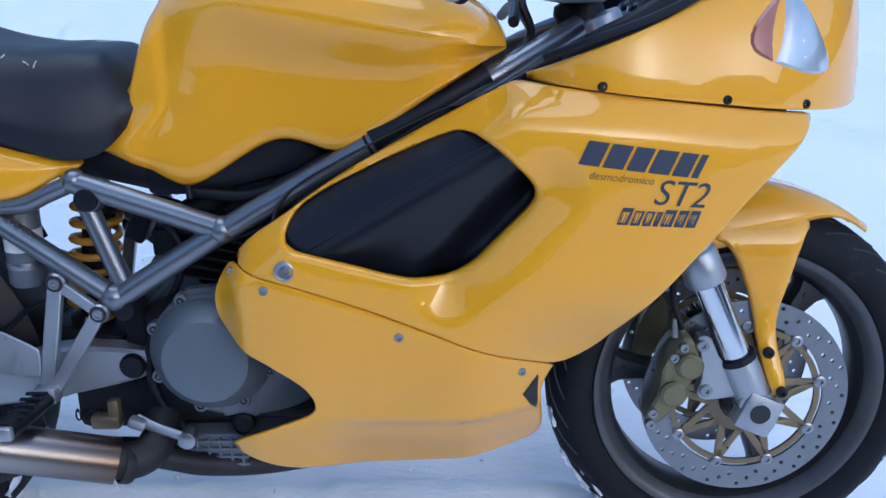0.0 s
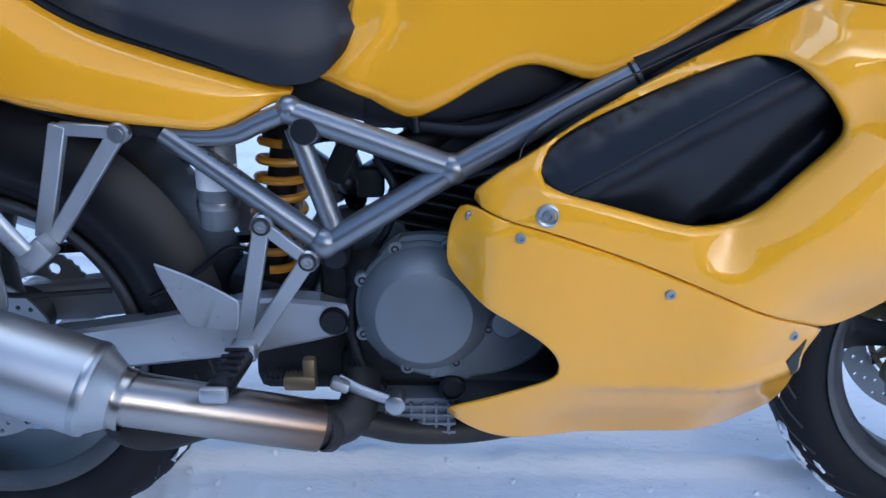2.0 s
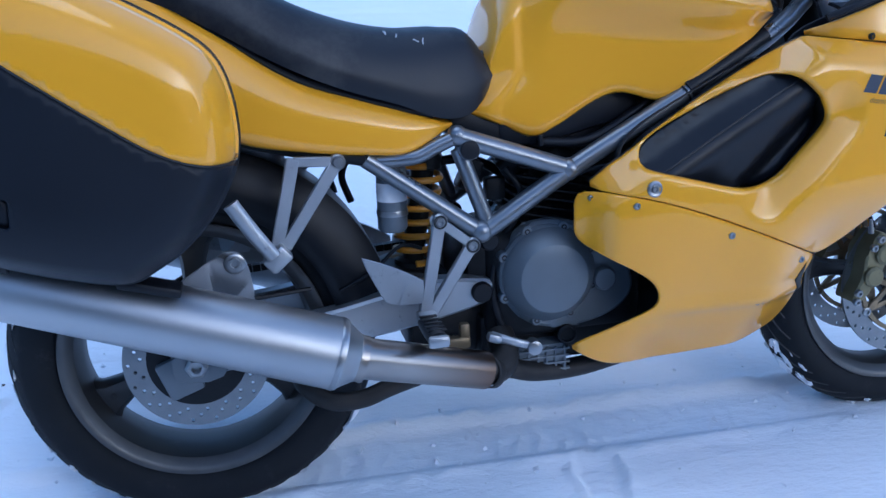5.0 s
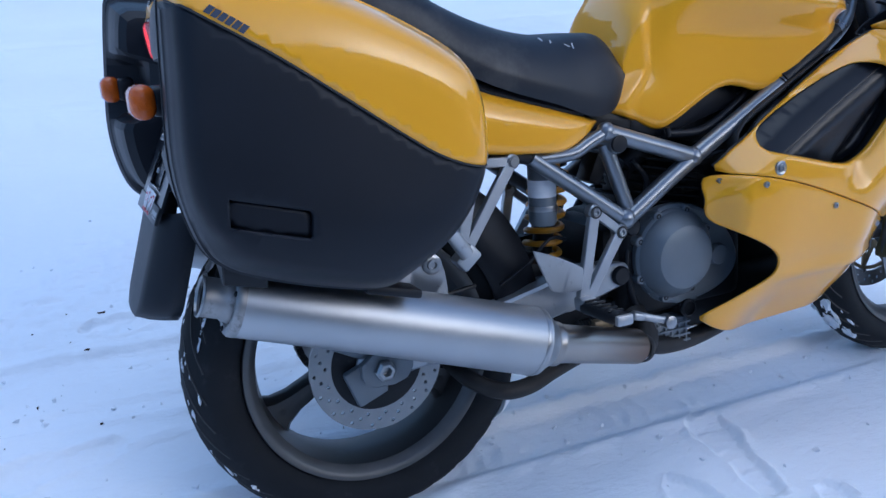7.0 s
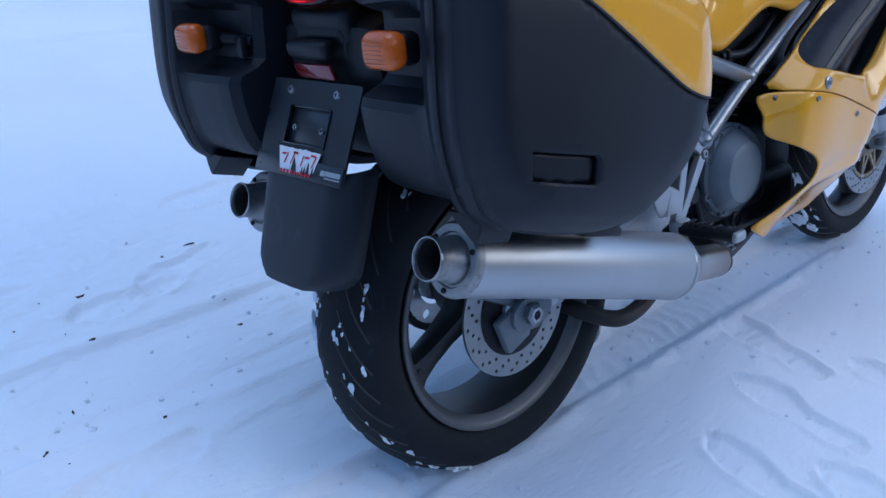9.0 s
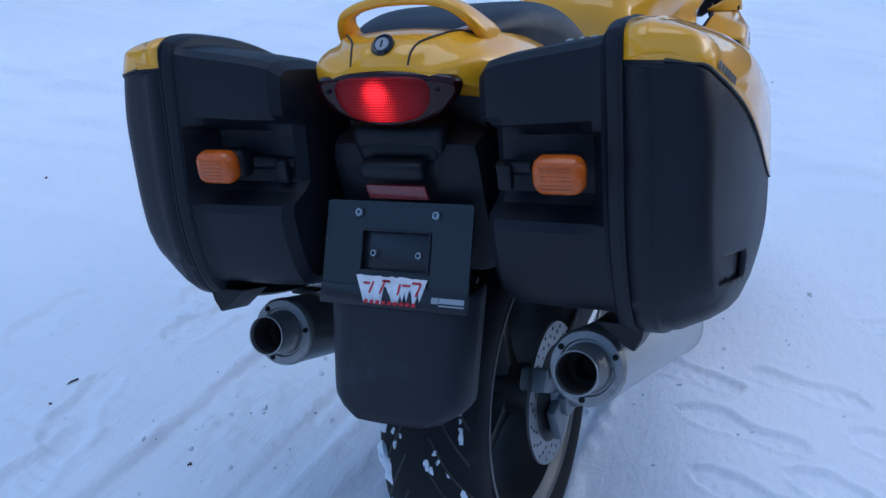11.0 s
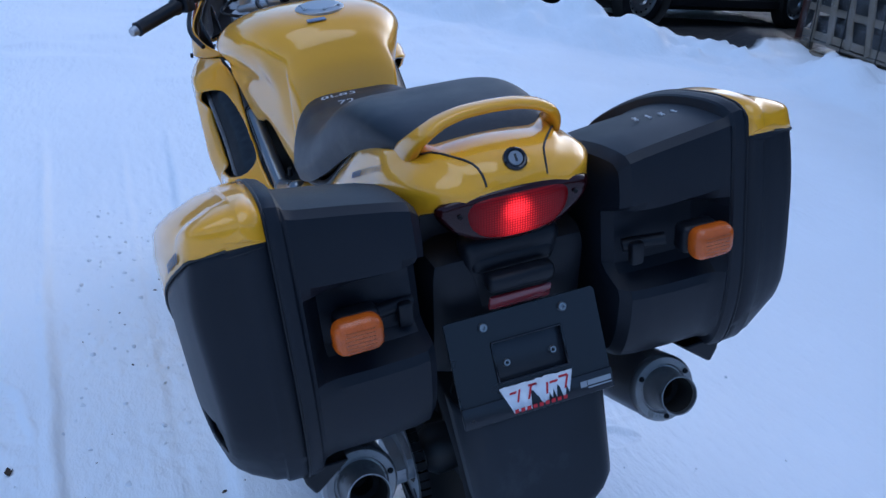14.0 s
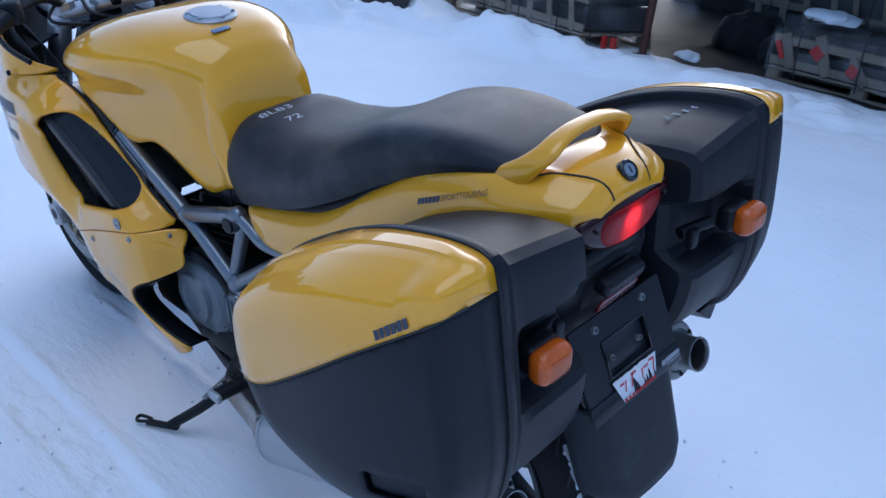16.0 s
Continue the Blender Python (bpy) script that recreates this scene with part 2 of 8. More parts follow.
def within(p, loop):
    inside = np.zeros(len(p), bool)
    q = np.roll(loop, -1, axis=0)
    for (x0, y0), (x1, y1) in zip(loop, q):
        if y0 != y1:
            hit = ((y0 > p[:, 1]) != (y1 > p[:, 1])) & (p[:, 0] < (x1 - x0) * (p[:, 1] - y0) / (y1 - y0) + x0)
            inside ^= hit
    return inside


def away(p, loop):
    """How far points lie from an outline."""
    best = np.full(len(p), 1e9)
    q = np.roll(loop, -1, axis=0)
    for a, b in zip(loop, q):
        d = b - a
        s = np.clip(((p - a) @ d) / max(d @ d, 1e-12), 0, 1)
        best = np.minimum(best, np.hypot(*(p - a - s[:, None] * d).T))
    return best


def shifted(loop, d):
    t = np.roll(loop, -1, axis=0) - np.roll(loop, 1, axis=0)
    t /= np.maximum(np.hypot(*t.T), 1e-9)[:, None]
    p = loop + d * np.stack([-t[:, 1], t[:, 0]], axis=1)
    return p[away(p, loop) > abs(d) * 0.96]


def from_cut(p, cut):
    """How far points lie from an open line."""
    cut = np.array(cut)
    best = np.full(len(p), 1e9)
    for a, b in zip(cut, cut[1:]):
        d = b - a
        s = np.clip(((p - a) @ d) / max(d @ d, 1e-12), 0, 1)
        best = np.minimum(best, np.hypot(*(p - a - s[:, None] * d).T))
    return best


def skin(outline, height, edge, side=-1, holes=(), lip=((0, 0.012), (0.002, 0.004), (0.008, 0)), cuts=(), keep=None, gap=0.010, cell=0.018, rise=0.0, base=None, tight=None):
    """A shell over an outline in (x, z), at y = side * height(x, z). edge: how the rim rolls in, as (inset, drop); lip: the same at holes."""
    loop = spaced(outline, gap)
    gaps = [spaced(h, gap * 0.8) for h in holes]
    pts, lines = [], []

    def ring(r):
        first = len(pts)
        pts.extend(map(tuple, r))
        lines.extend((first + i, first + (i + 1) % len(r)) for i in range(len(r)))
    ring(loop)
    for h in gaps:
        ring(h)
    extra = [shifted(loop, d) for d, _ in edge[1:]]
    for h in gaps:
        extra += [shifted(h, -d) for d, _ in lip[1:]]
    last, low, high = edge[-1][0], loop.min(axis=0), loop.max(axis=0)
    gx, gz = np.meshgrid(np.arange(low[0], high[0], cell), np.arange(low[1], high[1], cell))
    g = np.stack([gx.ravel() + 0.3 * cell * (np.arange(gx.size) // gx.shape[1] % 2), gz.ravel()], axis=1)
    g = g[within(g, loop)]
    g = g[away(g, loop) > last + cell * 0.4]
    for h in gaps:
        g = g[~within(g, h)]
        g = g[away(g, h) > lip[-1][0] + cell * 0.4] if len(g) else g
    for c in cuts:
        g = g[from_cut(g, c) > cell * 0.55]
    for r in extra:
        if len(r):
            r = r[within(r, loop)]
        for c in cuts:
            r = r[from_cut(r, c) > cell * 0.4] if len(r) else r
        for h in gaps:
            r = r[~within(r, h)] if len(r) else r
        pts.extend(map(tuple, r))
    pts.extend(map(tuple, g))
    for c in cuts:
        first = len(pts)
        pts.extend(map(tuple, c))
        lines.extend((first + i, first + i + 1) for i in range(len(c) - 1))
    out = geometry.delaunay_2d_cdt([Vector(p) for p in pts], lines, [], 0, 1e-5)
    v = np.array([(p.x, p.y) for p in out[0]])
    drop = np.interp(away(v, loop) * (tight(v[:, 0], v[:, 1]) if tight else 1), [e[0] for e in edge], [e[1] for e in edge])
    for h in gaps:
        drop = np.maximum(drop, np.interp(away(v, h), [e[0] for e in lip], [e[1] for e in lip]))
    tall = height(v[:, 0], v[:, 1])
    y = side * (tall - drop + rise if base is None else base + (tall - base + rise) * (1 - drop / edge[0][1]))
    tri = np.array([f for f in out[2] if len(f) == 3])
    mid = v[tri].mean(axis=1)
    ok = within(mid, loop)
    for h in gaps:
        ok &= ~within(mid, h)
    if keep:
        ok &= keep(mid[:, 0], mid[:, 1])
    bm = bmesh.new()
    vs = [bm.verts.new((a, b, c)) for (a, c), b in zip(v, y)]
    for f in tri[ok]:
        bm.faces.new([vs[i] for i in (f if side < 0 else f[::-1])])
    bmesh.ops.delete(bm, geom=[w for w in bm.verts if not w.link_faces], context="VERTS")
    return bm


def sheet(outline, y0, y1, holes=(), gap=0.008, bevel=0.0015):
    """A flat plate between y0 and y1 with an outline in (x, z), holes and softened edges."""
    loop = spaced(outline, gap)
    gaps = [spaced(h, gap) if len(h) > 10 else np.array(h) for h in holes]
    pts, lines, rims = [], [], []
    for r in [loop, *gaps]:
        first = len(pts)
        pts.extend(map(tuple, r))
        rims.append([first + i for i in range(len(r))])
        lines.extend((first + i, first + (i + 1) % len(r)) for i in range(len(r)))
    out = geometry.delaunay_2d_cdt([Vector(p) for p in pts], lines, [], 0, 1e-6)
    v = np.array([(p.x, p.y) for p in out[0]])
    where = {o: i for i, many in enumerate(out[3]) for o in many}
    tri = np.array([f for f in out[2] if len(f) == 3])
    mid = v[tri].mean(axis=1)
    ok = within(mid, loop)
    for h in gaps:
        ok &= ~within(mid, h)
    bm = bmesh.new()
    lo, hi = min(y0, y1), max(y0, y1)
    a = [bm.verts.new((p[0], lo, p[1])) for p in v]
    b = [bm.verts.new((p[0], hi, p[1])) for p in v]
    for f in tri[ok]:
        bm.faces.new([a[i] for i in f])
        bm.faces.new([b[i] for i in f[::-1]])
    for r in rims:
        for i, j in zip(r, r[1:] + r[:1]):
            i, j = where[i], where[j]
            try:
                bm.faces.new((a[j], a[i], b[i], b[j]))
            except ValueError:
                pass
    bmesh.ops.recalc_face_normals(bm, faces=bm.faces)
    if bevel:
        rim = [e for e in bm.edges if len(e.link_faces) == 2 and e.calc_face_angle(0) > 1.2]
        bmesh.ops.bevel(bm, geom=rim, offset=bevel, segments=1, affect="EDGES")
    return bm


def smooth_path(points, k=6):
    p = [Vector(q) for q in points]
    if len(p) < 3:
        return p
    p = [2 * p[0] - p[1], *p, 2 * p[-1] - p[-2]]
    out = []
    for a, b, c, d in zip(p, p[1:], p[2:], p[3:]):
        for i in range(k):
            s = i / k
            out.append(0.5 * ((2 * b) + (c - a) * s + (2 * a - 5 * b + 4 * c - d) * s * s + (3 * b - a - 3 * c + d) * s ** 3))
    return out + [p[-2]]


def tube(points, radius, n=14, k=6, flat=1.0, up=None, bm=None):
    """A round bar along a path; radius may be one number or (start, end); flat squeezes it across up."""
    path = smooth_path(points, k)
    r0, r1 = radius if isinstance(radius, tuple) else (radius, radius)
    bm = bm or bmesh.new()
    rings = []
    ref = Vector(up) if up else None
    side = None
    for i, p in enumerate(path):
        t = (path[min(i + 1, len(path) - 1)] - path[max(i - 1, 0)]).normalized()
        if ref:
            side = t.cross(ref).normalized()
        elif side is None:
            side = t.orthogonal().normalized()
        else:
            side = (side - t * side.dot(t)).normalized()
        over = side.cross(t).normalized()
        r = r0 + (r1 - r0) * i / max(1, len(path) - 1)
        rings.append([bm.verts.new(p + r * (math.cos(2 * math.pi * j / n) * side + flat * math.sin(2 * math.pi * j / n) * over)) for j in range(n)])
    for a, b in zip(rings, rings[1:]):
        for j in range(n):
            bm.faces.new((a[j], a[(j + 1) % n], b[(j + 1) % n], b[j]))
    bm.faces.new(rings[0][::-1])
    bm.faces.new(rings[-1])
    bmesh.ops.recalc_face_normals(bm, faces=bm.faces)
    return bm


def along(a, b):
    """The pose whose z axis runs from a to b."""
    a, b = Vector(a), Vector(b)
    return Matrix.Translation(a) @ (b - a).to_track_quat("Z", "Y").to_matrix().to_4x4()


def lathe(profile, m, n=40, bm=None, closed=False):
    """Turns a profile of (radius, height) about the z axis of m."""
    bm = bm or bmesh.new()
    rings = []
    for r, h in profile:
        if r < 1e-6:
            rings.append([bm.verts.new(m @ Vector((0, 0, h)))])
        else:
            rings.append([bm.verts.new(m @ Vector((r * math.cos(2 * math.pi * j / n), r * math.sin(2 * math.pi * j / n), h))) for j in range(n)])
    made = []
    for a, b in zip(rings, rings[1:] + (rings[:1] if closed else [])):
        for j in range(n):
            k = (j + 1) % n
            quad = [a[j % len(a)], a[k % len(a)], b[k % len(b)], b[j % len(b)]]
            quad = list(dict.fromkeys(quad))
            if len(quad) > 2:
                made.append(bm.faces.new(quad))
    bmesh.ops.recalc_face_normals(bm, faces=bm.faces)
    return bm


def block(centre, size, bevel=0.004, turn=None, taper=None, segments=2):
    """A box with rounded edges; taper scales its top in x and y."""
    bm = bmesh.new()
    bmesh.ops.create_cube(bm, size=1)
    for v in bm.verts:
        k = taper if taper and v.co.z > 0 else (1, 1)
        v.co = Vector((v.co.x * size[0] * k[0], v.co.y * size[1] * k[1], v.co.z * size[2]))
    if bevel:
        bmesh.ops.bevel(bm, geom=list(bm.edges), offset=bevel, segments=segments, profile=0.5, affect="EDGES")
    m = Matrix.Translation(centre) @ (pose(0, 0, 0, *turn) if turn else Matrix())
    bmesh.ops.transform(bm, matrix=m, verts=bm.verts)
    return bm


def joined(*meshes):
    """One bmesh out of several."""
    out = meshes[0]
    for bm in meshes[1:]:
        me = bpy.data.meshes.new("spare")
        bm.to_mesh(me)
        bm.free()
        out.from_mesh(me)
        bpy.data.meshes.remove(me)
    return out


def flip(bm):
    """The mirror image across the middle plane of the motorcycle."""
    bmesh.ops.scale(bm, vec=(1, -1, 1), verts=bm.verts)
    bmesh.ops.reverse_faces(bm, faces=bm.faces)
    return bm


def loft(stations, section, close=True):
    """Skin over sections: section(x) gives a list of (y, z), all of the same length."""
    bm = bmesh.new()
    rings = [[bm.verts.new((x, y, z)) for y, z in section(x)] for x in stations]
    n = len(rings[0])
    for a, b in zip(rings, rings[1:]):
        for j in range(n if close else n - 1):
            bm.faces.new((a[j], b[j], b[(j + 1) % n], a[(j + 1) % n]))
    if close:
        bm.faces.new(rings[0])
        bm.faces.new(rings[-1][::-1])
    bmesh.ops.recalc_face_normals(bm, faces=bm.faces)
    return bm


def circle(x, z, r, n=24):
    return [(x + r * math.cos(2 * math.pi * i / n), z + r * math.sin(2 * math.pi * i / n)) for i in range(n)]


def screw(parent, place, towards, r=0.006, material=STEEL, name="screw", head=0.003):
    """A round-headed bolt with a socket, facing the given way."""
    m = along(place, Vector(place) + Vector(towards))
    ob = part(name, lathe([(r, -0.004), (r, head * 0.6), (r * 0.8, head), (r * 0.45, head), (r * 0.42, head * 0.2), (0, head * 0.2)], m, 14), material, parent)
    return ob


def lettering(text, size, shear=0.0):
    """The built-in font as a flat mesh: x along the line, y up, in metres."""
    cu = bpy.data.curves.new("letters", "FONT")
    cu.body, cu.size, cu.shear = text, size, shear
    ob = bpy.data.objects.new("letters", cu)
    scene.collection.objects.link(ob)
    me = bpy.data.meshes.new_from_object(ob.evaluated_get(bpy.context.evaluated_depsgraph_get()))
    bpy.data.objects.remove(ob)
    bm = bmesh.new()
    bm.from_mesh(me)
    bpy.data.meshes.remove(me)
    return bm


def bar(x0, y0, x1, y1, lean=0.0):
    """A flat slanted bar as a bmesh in the plane."""
    bm = bmesh.new()
    n = 4
    low = [bm.verts.new((x0 + (x1 - x0) * i / n, y0, 0)) for i in range(n + 1)]
    top = [bm.verts.new((x0 + (x1 - x0) * i / n + lean * (y1 - y0), y1, 0)) for i in range(n + 1)]
    for i in range(n):
        bm.faces.new((low[i], low[i + 1], top[i + 1], top[i]))
    return bm


def onto(bm, x, z, slope, height, side=-1, lift=0.0012, mirror=False):
    """Lays a flat mesh onto a shell: its origin at (x, z), its line rising by slope degrees."""
    c, s = math.cos(radians(slope)), math.sin(radians(slope))
    for v in bm.verts:
        a = -v.co.x if mirror else v.co.x
        px, pz = x + a * c - v.co.y * s, z + a * s + v.co.y * c
        v.co = Vector((px, side * (float(height(np.array([px]), np.array([pz]))[0]) + lift), pz))
    return bm


# ---- ground: one sheet of trodden snow, bare and wet under the shed and the parked car ----
def snow_ground():
    m = surface("snow", (0.86, 0.885, 0.92), 0.6, 0.0, 0.035, 0.9, rvary=0.12)
    n, l = m.node_tree.nodes, m.node_tree.links
    b, co = n["Principled BSDF"], n["Texture Coordinate"]
    b.inputs["Specular IOR Level"].default_value = 0.3
    drift = n.new("ShaderNodeMapping")
    drift.inputs["Scale"].default_value, drift.inputs["Rotation"].default_value = (1.0, 2.6, 1), (0, 0, radians(25))
    l.new(co.outputs["Object"], drift.inputs["Vector"])
    layers = []
    for vec, scale, detail, amp in ((drift, 3.2, 7, 0.024), (drift, 12, 6, 0.024), (None, 60, 4, 0.0030), (None, 420, 2, 0.0006)):
        t = n.new("ShaderNodeTexNoise")
        t.inputs["Scale"].default_value, t.inputs["Detail"].default_value, t.inputs["Roughness"].default_value = scale, detail, 0.62
        l.new(vec.outputs["Vector"] if vec else co.outputs["Object"], t.inputs["Vector"])
        layers.append((t.outputs["Fac"], amp))
    total = None
    for fac, amp in layers:
        add = n.new("ShaderNodeMath")
        add.operation = "MULTIPLY_ADD"
        l.new(fac, add.inputs[0])
        add.inputs[1].default_value = amp
        if total:
            l.new(total, add.inputs[2])
        else:
            add.inputs[2].default_value = 0
        total = add.outputs[0]
    relief = n.new("ShaderNodeBump")
    relief.inputs["Strength"].default_value, relief.inputs["Distance"].default_value = 0.38, 1.0
    l.new(total, relief.inputs["Height"])
    l.new(relief.outputs["Normal"], b.inputs["Normal"])
    # bare wet ground where no snow lies
    bare = n.new("ShaderNodeAttribute")
    bare.attribute_name = "bare"
    ragged = n.new("ShaderNodeTexNoise")
    ragged.inputs["Scale"].default_value, ragged.inputs["Detail"].default_value = 2.2, 9
    l.new(co.outputs["Object"], ragged.inputs["Vector"])
    worn = n.new("ShaderNodeMath")
    worn.operation = "MULTIPLY_ADD"
    l.new(ragged.outputs["Fac"], worn.inputs[0])
    worn.inputs[1].default_value = 0.9
    l.new(bare.outputs["Fac"], worn.inputs[2])
    edge = n.new("ShaderNodeMapRange")
    edge.inputs["From Min"].default_value, edge.inputs["From Max"].default_value = 0.88, 1.05
    l.new(worn.outputs[0], edge.inputs["Value"])
    mix = n.new("ShaderNodeMix")
    mix.data_type = "RGBA"
    l.new(edge.outputs["Result"], mix.inputs["Factor"])
    l.new(n["Color Ramp"].outputs["Color"], mix.inputs["A"])
    soil = n.new("ShaderNodeValToRGB")
    soil.color_ramp.elements[0].color, soil.color_ramp.elements[1].color = (0.007, 0.007, 0.009, 1), (0.026, 0.026, 0.028, 1)
    l.new(layers[1][0], soil.inputs["Fac"])
    l.new(soil.outputs["Color"], mix.inputs["B"])
    l.new(mix.outputs["Result"], b.inputs["Base Color"])
    return m


SNOW = snow_ground()
LATTICE = np.random.RandomState(11).rand(256, 256)


def ripple(x, y, scale, seed=0):
    """Smooth value noise, -1 to 1."""
    x, y = x / scale + 17.3 * seed, y / scale + 9.1 * seed
    i, j = np.floor(x).astype(int), np.floor(y).astype(int)
    u, v = x - i, y - j
    u, v = u * u * (3 - 2 * u), v * v * (3 - 2 * v)
    g = lambda a, c: LATTICE[a % 256, c % 256]
    return 2 * ((g(i, j) * (1 - u) + g(i + 1, j) * u) * (1 - v) + (g(i, j + 1) * (1 - u) + g(i + 1, j + 1) * u) * v) - 1


def from_line(x, y, points):
    """Distance from a bent line, and the way along it."""
    best, along_it, run = np.full(x.shape, 1e9), np.zeros(x.shape), 0.0
    for (x0, y0), (x1, y1) in zip(points, points[1:]):
        d = math.hypot(x1 - x0, y1 - y0)
        s = np.clip(((x - x0) * (x1 - x0) + (y - y0) * (y1 - y0)) / d ** 2, 0, 1)
        r = np.hypot(x - x0 - s * (x1 - x0), y - y0 - s * (y1 - y0))
        along_it = np.where(r < best, run + s * d, along_it)
        best = np.minimum(best, r)
        run += d
    return best, along_it


BERM = [(9.6, -1.2), (8.1, -2.0), (7.0, -2.75), (6.0, -3.55), (5.3, -4.2), (4.45, -4.82), (3.6, -4.98), (2.75, -5.1), (1.7, -5.45), (0.6, -5.8)]
PRINTS = [(0.715, -0.20, 82), (0.535, -0.36, 86), (0.80, -0.48, 262), (0.40, -0.60, 80), (0.30, -0.42, 80), (0.30, 0.92, 172), (0.47, 0.99, 160), (-0.15, 0.90, 200), (-0.31, 0.84, 185),
          (1.30, -0.74, 110), (0.62, -0.72, 75), (-0.62, -0.52, 60), (-0.95, -0.70, 40), (-0.55, 0.30, 190), (-0.75, 0.95, 170), (-1.1, 1.05, 150), (0.1, 1.25, 190), (0.67, 0.86, 15), (1.1, 1.05, 10)]


def snow_height(x, y):
    calm = np.hypot(x - 0.7, y)
    h = 0.008 * ripple(x, y, 1.4, 1) + 0.003 * ripple(x, y, 0.42, 2) + 0.0018 * ripple(x, y, 0.10, 3) + 0.0008 * ripple(x, y, 0.035, 4)
    h = h * (0.35 + 0.65 * step(calm, 0.9, 2.5))
    # wind-blown ridges further out
    ridge = np.maximum(0, ripple(x + 0.25 * y, y * 0.33, 0.15, 21)) ** 1.5 * step(ripple(x, y, 1.1, 22), -0.35, 0.5)
    h = h + step(calm, 1.1, 2.4) * (0.044 * ridge + 0.022 * np.maximum(0, ripple(x, y * 0.4, 0.4, 23)))
    # trodden and churned beside and behind the machine
    churn = np.exp(-((x + 0.2) / 1.3) ** 4 - ((y - 1.10) / 0.36) ** 4) * step(ripple(x, y, 0.35, 33), -0.5, 0.4) + 0.7 * np.exp(-((x + 0.75) / 0.5) ** 2 - ((y + 0.45) / 0.35) ** 2)
    h = h + churn * (0.010 * np.abs(ripple(x, y, 0.06, 5)) + 0.007 * np.abs(ripple(x, y, 0.03, 6)))
    # ruts of tyres beside the machine, running its way
    for y0, half, depth, x0, x1 in ((0.24, 0.055, 0.007, -3.2, 0.3), (-2.0, 0.09, 0.012, 4.5, 9.5), (-2.6, 0.08, 0.012, 5.0, 14), (3.1, 0.09, 0.012, -4, 10), (4.5, 0.09, 0.012, -4, 12)):
        d = np.abs(y - y0 - 0.022 * ripple(x, y * 0, 1.3, 7) - 0.05 * (x > 4) * (x - 5))
        on = step(x, x0, x0 + 0.4) * (1 - step(x, x1 - 0.35, x1)) * (0.75 + 0.35 * ripple(x, y, 0.4, 8))
        h = h + on * (-depth * (1 - step(d, half * 0.75, half * 1.15)) + 0.55 * depth * np.exp(-((d - half * 1.35) / 0.016) ** 2) * (1 + ripple(x, y, 0.05, 9)))
    # a car's broad rut on the machine's left: sharp-edged, full of crumbs, with a lower half
    wave = 0.012 * ripple(x, y * 0, 0.7, 41) + 0.004 * ripple(x, y * 0, 0.11, 42)
    run = step(x, -3.6, -3.0) * (1 - step(x, 2.2, 3.2))
    inner, outer, mid = 0.40 - 0.035 * (x - 0.6) + wave, 0.735 + 0.03 * (x - 0.4) + 0.8 * wave, 0.505 + wave
    floor_ = step(y, inner - 0.012, inner + 0.010) * (1 - step(y, outer - 0.010, outer + 0.012))
    rubble = 0.0065 * np.abs(ripple(x, y, 0.048, 43)) + 0.004 * np.abs(ripple(x, y, 0.022, 44)) + 0.003 * ripple(x, y, 0.15, 45)
    h = h + run * (floor_ * (-0.013 + rubble * step(ripple(x, y, 0.22, 46), -0.7, 0.3)) - 0.005 * floor_ * (1 - step(y, mid - 0.008, mid + 0.008)))
    h = h + run * 0.005 * (np.exp(-((y - outer - 0.020) / 0.014) ** 2) + 0.7 * np.exp(-((y - inner + 0.020) / 0.014) ** 2)) * (1 + 0.8 * ripple(x, y, 0.06, 47))
    # its own track, with the tread's marks, pressed down under both tyres
    d = np.abs(y - 0.012)
    on = (1 - step(x, 1.36, 1.50)) * step(x, -2.6, -1.4)
    lug = np.maximum(0, np.sin(2 * math.pi * (x / 0.046 + d * 9) + 1.8 * ripple(x, y, 0.05, 54))) ** 2 * step(ripple(x, y, 0.09, 55), -0.6, 0.5)
    h = h + on * (-0.011 * (1 - step(d, 0.050, 0.075)) + 0.007 * np.exp(-((d - 0.088) / 0.016) ** 2) * (1 + ripple(x, y, 0.04, 10)) + 0.0045 * lug * (1 - step(d, 0.045, 0.060)))
    for xw in (0.0, 1.422):
        h = h - h * np.exp(-((x - xw) / 0.13) ** 4 - (y / 0.10) ** 4) - 0.004 * np.exp(-((x - xw) / 0.10) ** 4 - (y / 0.06) ** 4)
    # soles
    for px, py, turn in PRINTS:
        c, s = math.cos(radians(turn)), math.sin(radians(turn))
        u, v = (x - px) * c + (y - py) * s, -(x - px) * s + (y - py) * c
        u = u + 0.012 * ripple(x, y, 0.05, 51)
        v = v + 0.008 * ripple(x, y, 0.06, 52)
        wide = np.interp(u, [-0.147, -0.132, -0.085, -0.025, 0.060, 0.115, 0.148], [0.002, 0.027, 0.034, 0.027, 0.046, 0.037, 0.002])
        r = np.abs(v) / wide
        near = (np.abs(u) < 0.3) & (np.abs(v) < 0.2)
        ribs = 0.0022 * np.sin(u * 2 * math.pi / 0.034 + 70 * np.abs(v) + 2.5 * ripple(x, y, 0.07, 49)) * (1 + ripple(x, y, 0.06, 50)) * (1 - step(r, 0.75, 0.95)) * (np.abs(u) < 0.14)
        rim = 0.0048 * np.exp(-((r - 1.28) / 0.22) ** 2) * (1 - step(np.abs(u), 0.13, 0.17)) * (1 + 0.6 * ripple(x, y, 0.03, 48))
        h = np.where(near, h - (0.008 + 0.003 * ripple(x, y, 0.09, 53)) * (1 - step(r, 0.82, 1.16)) * (np.abs(u) < 0.147) + ribs + rim, h)
    # the ploughed bank in front of the shed
    d, s = from_line(x, y, BERM)
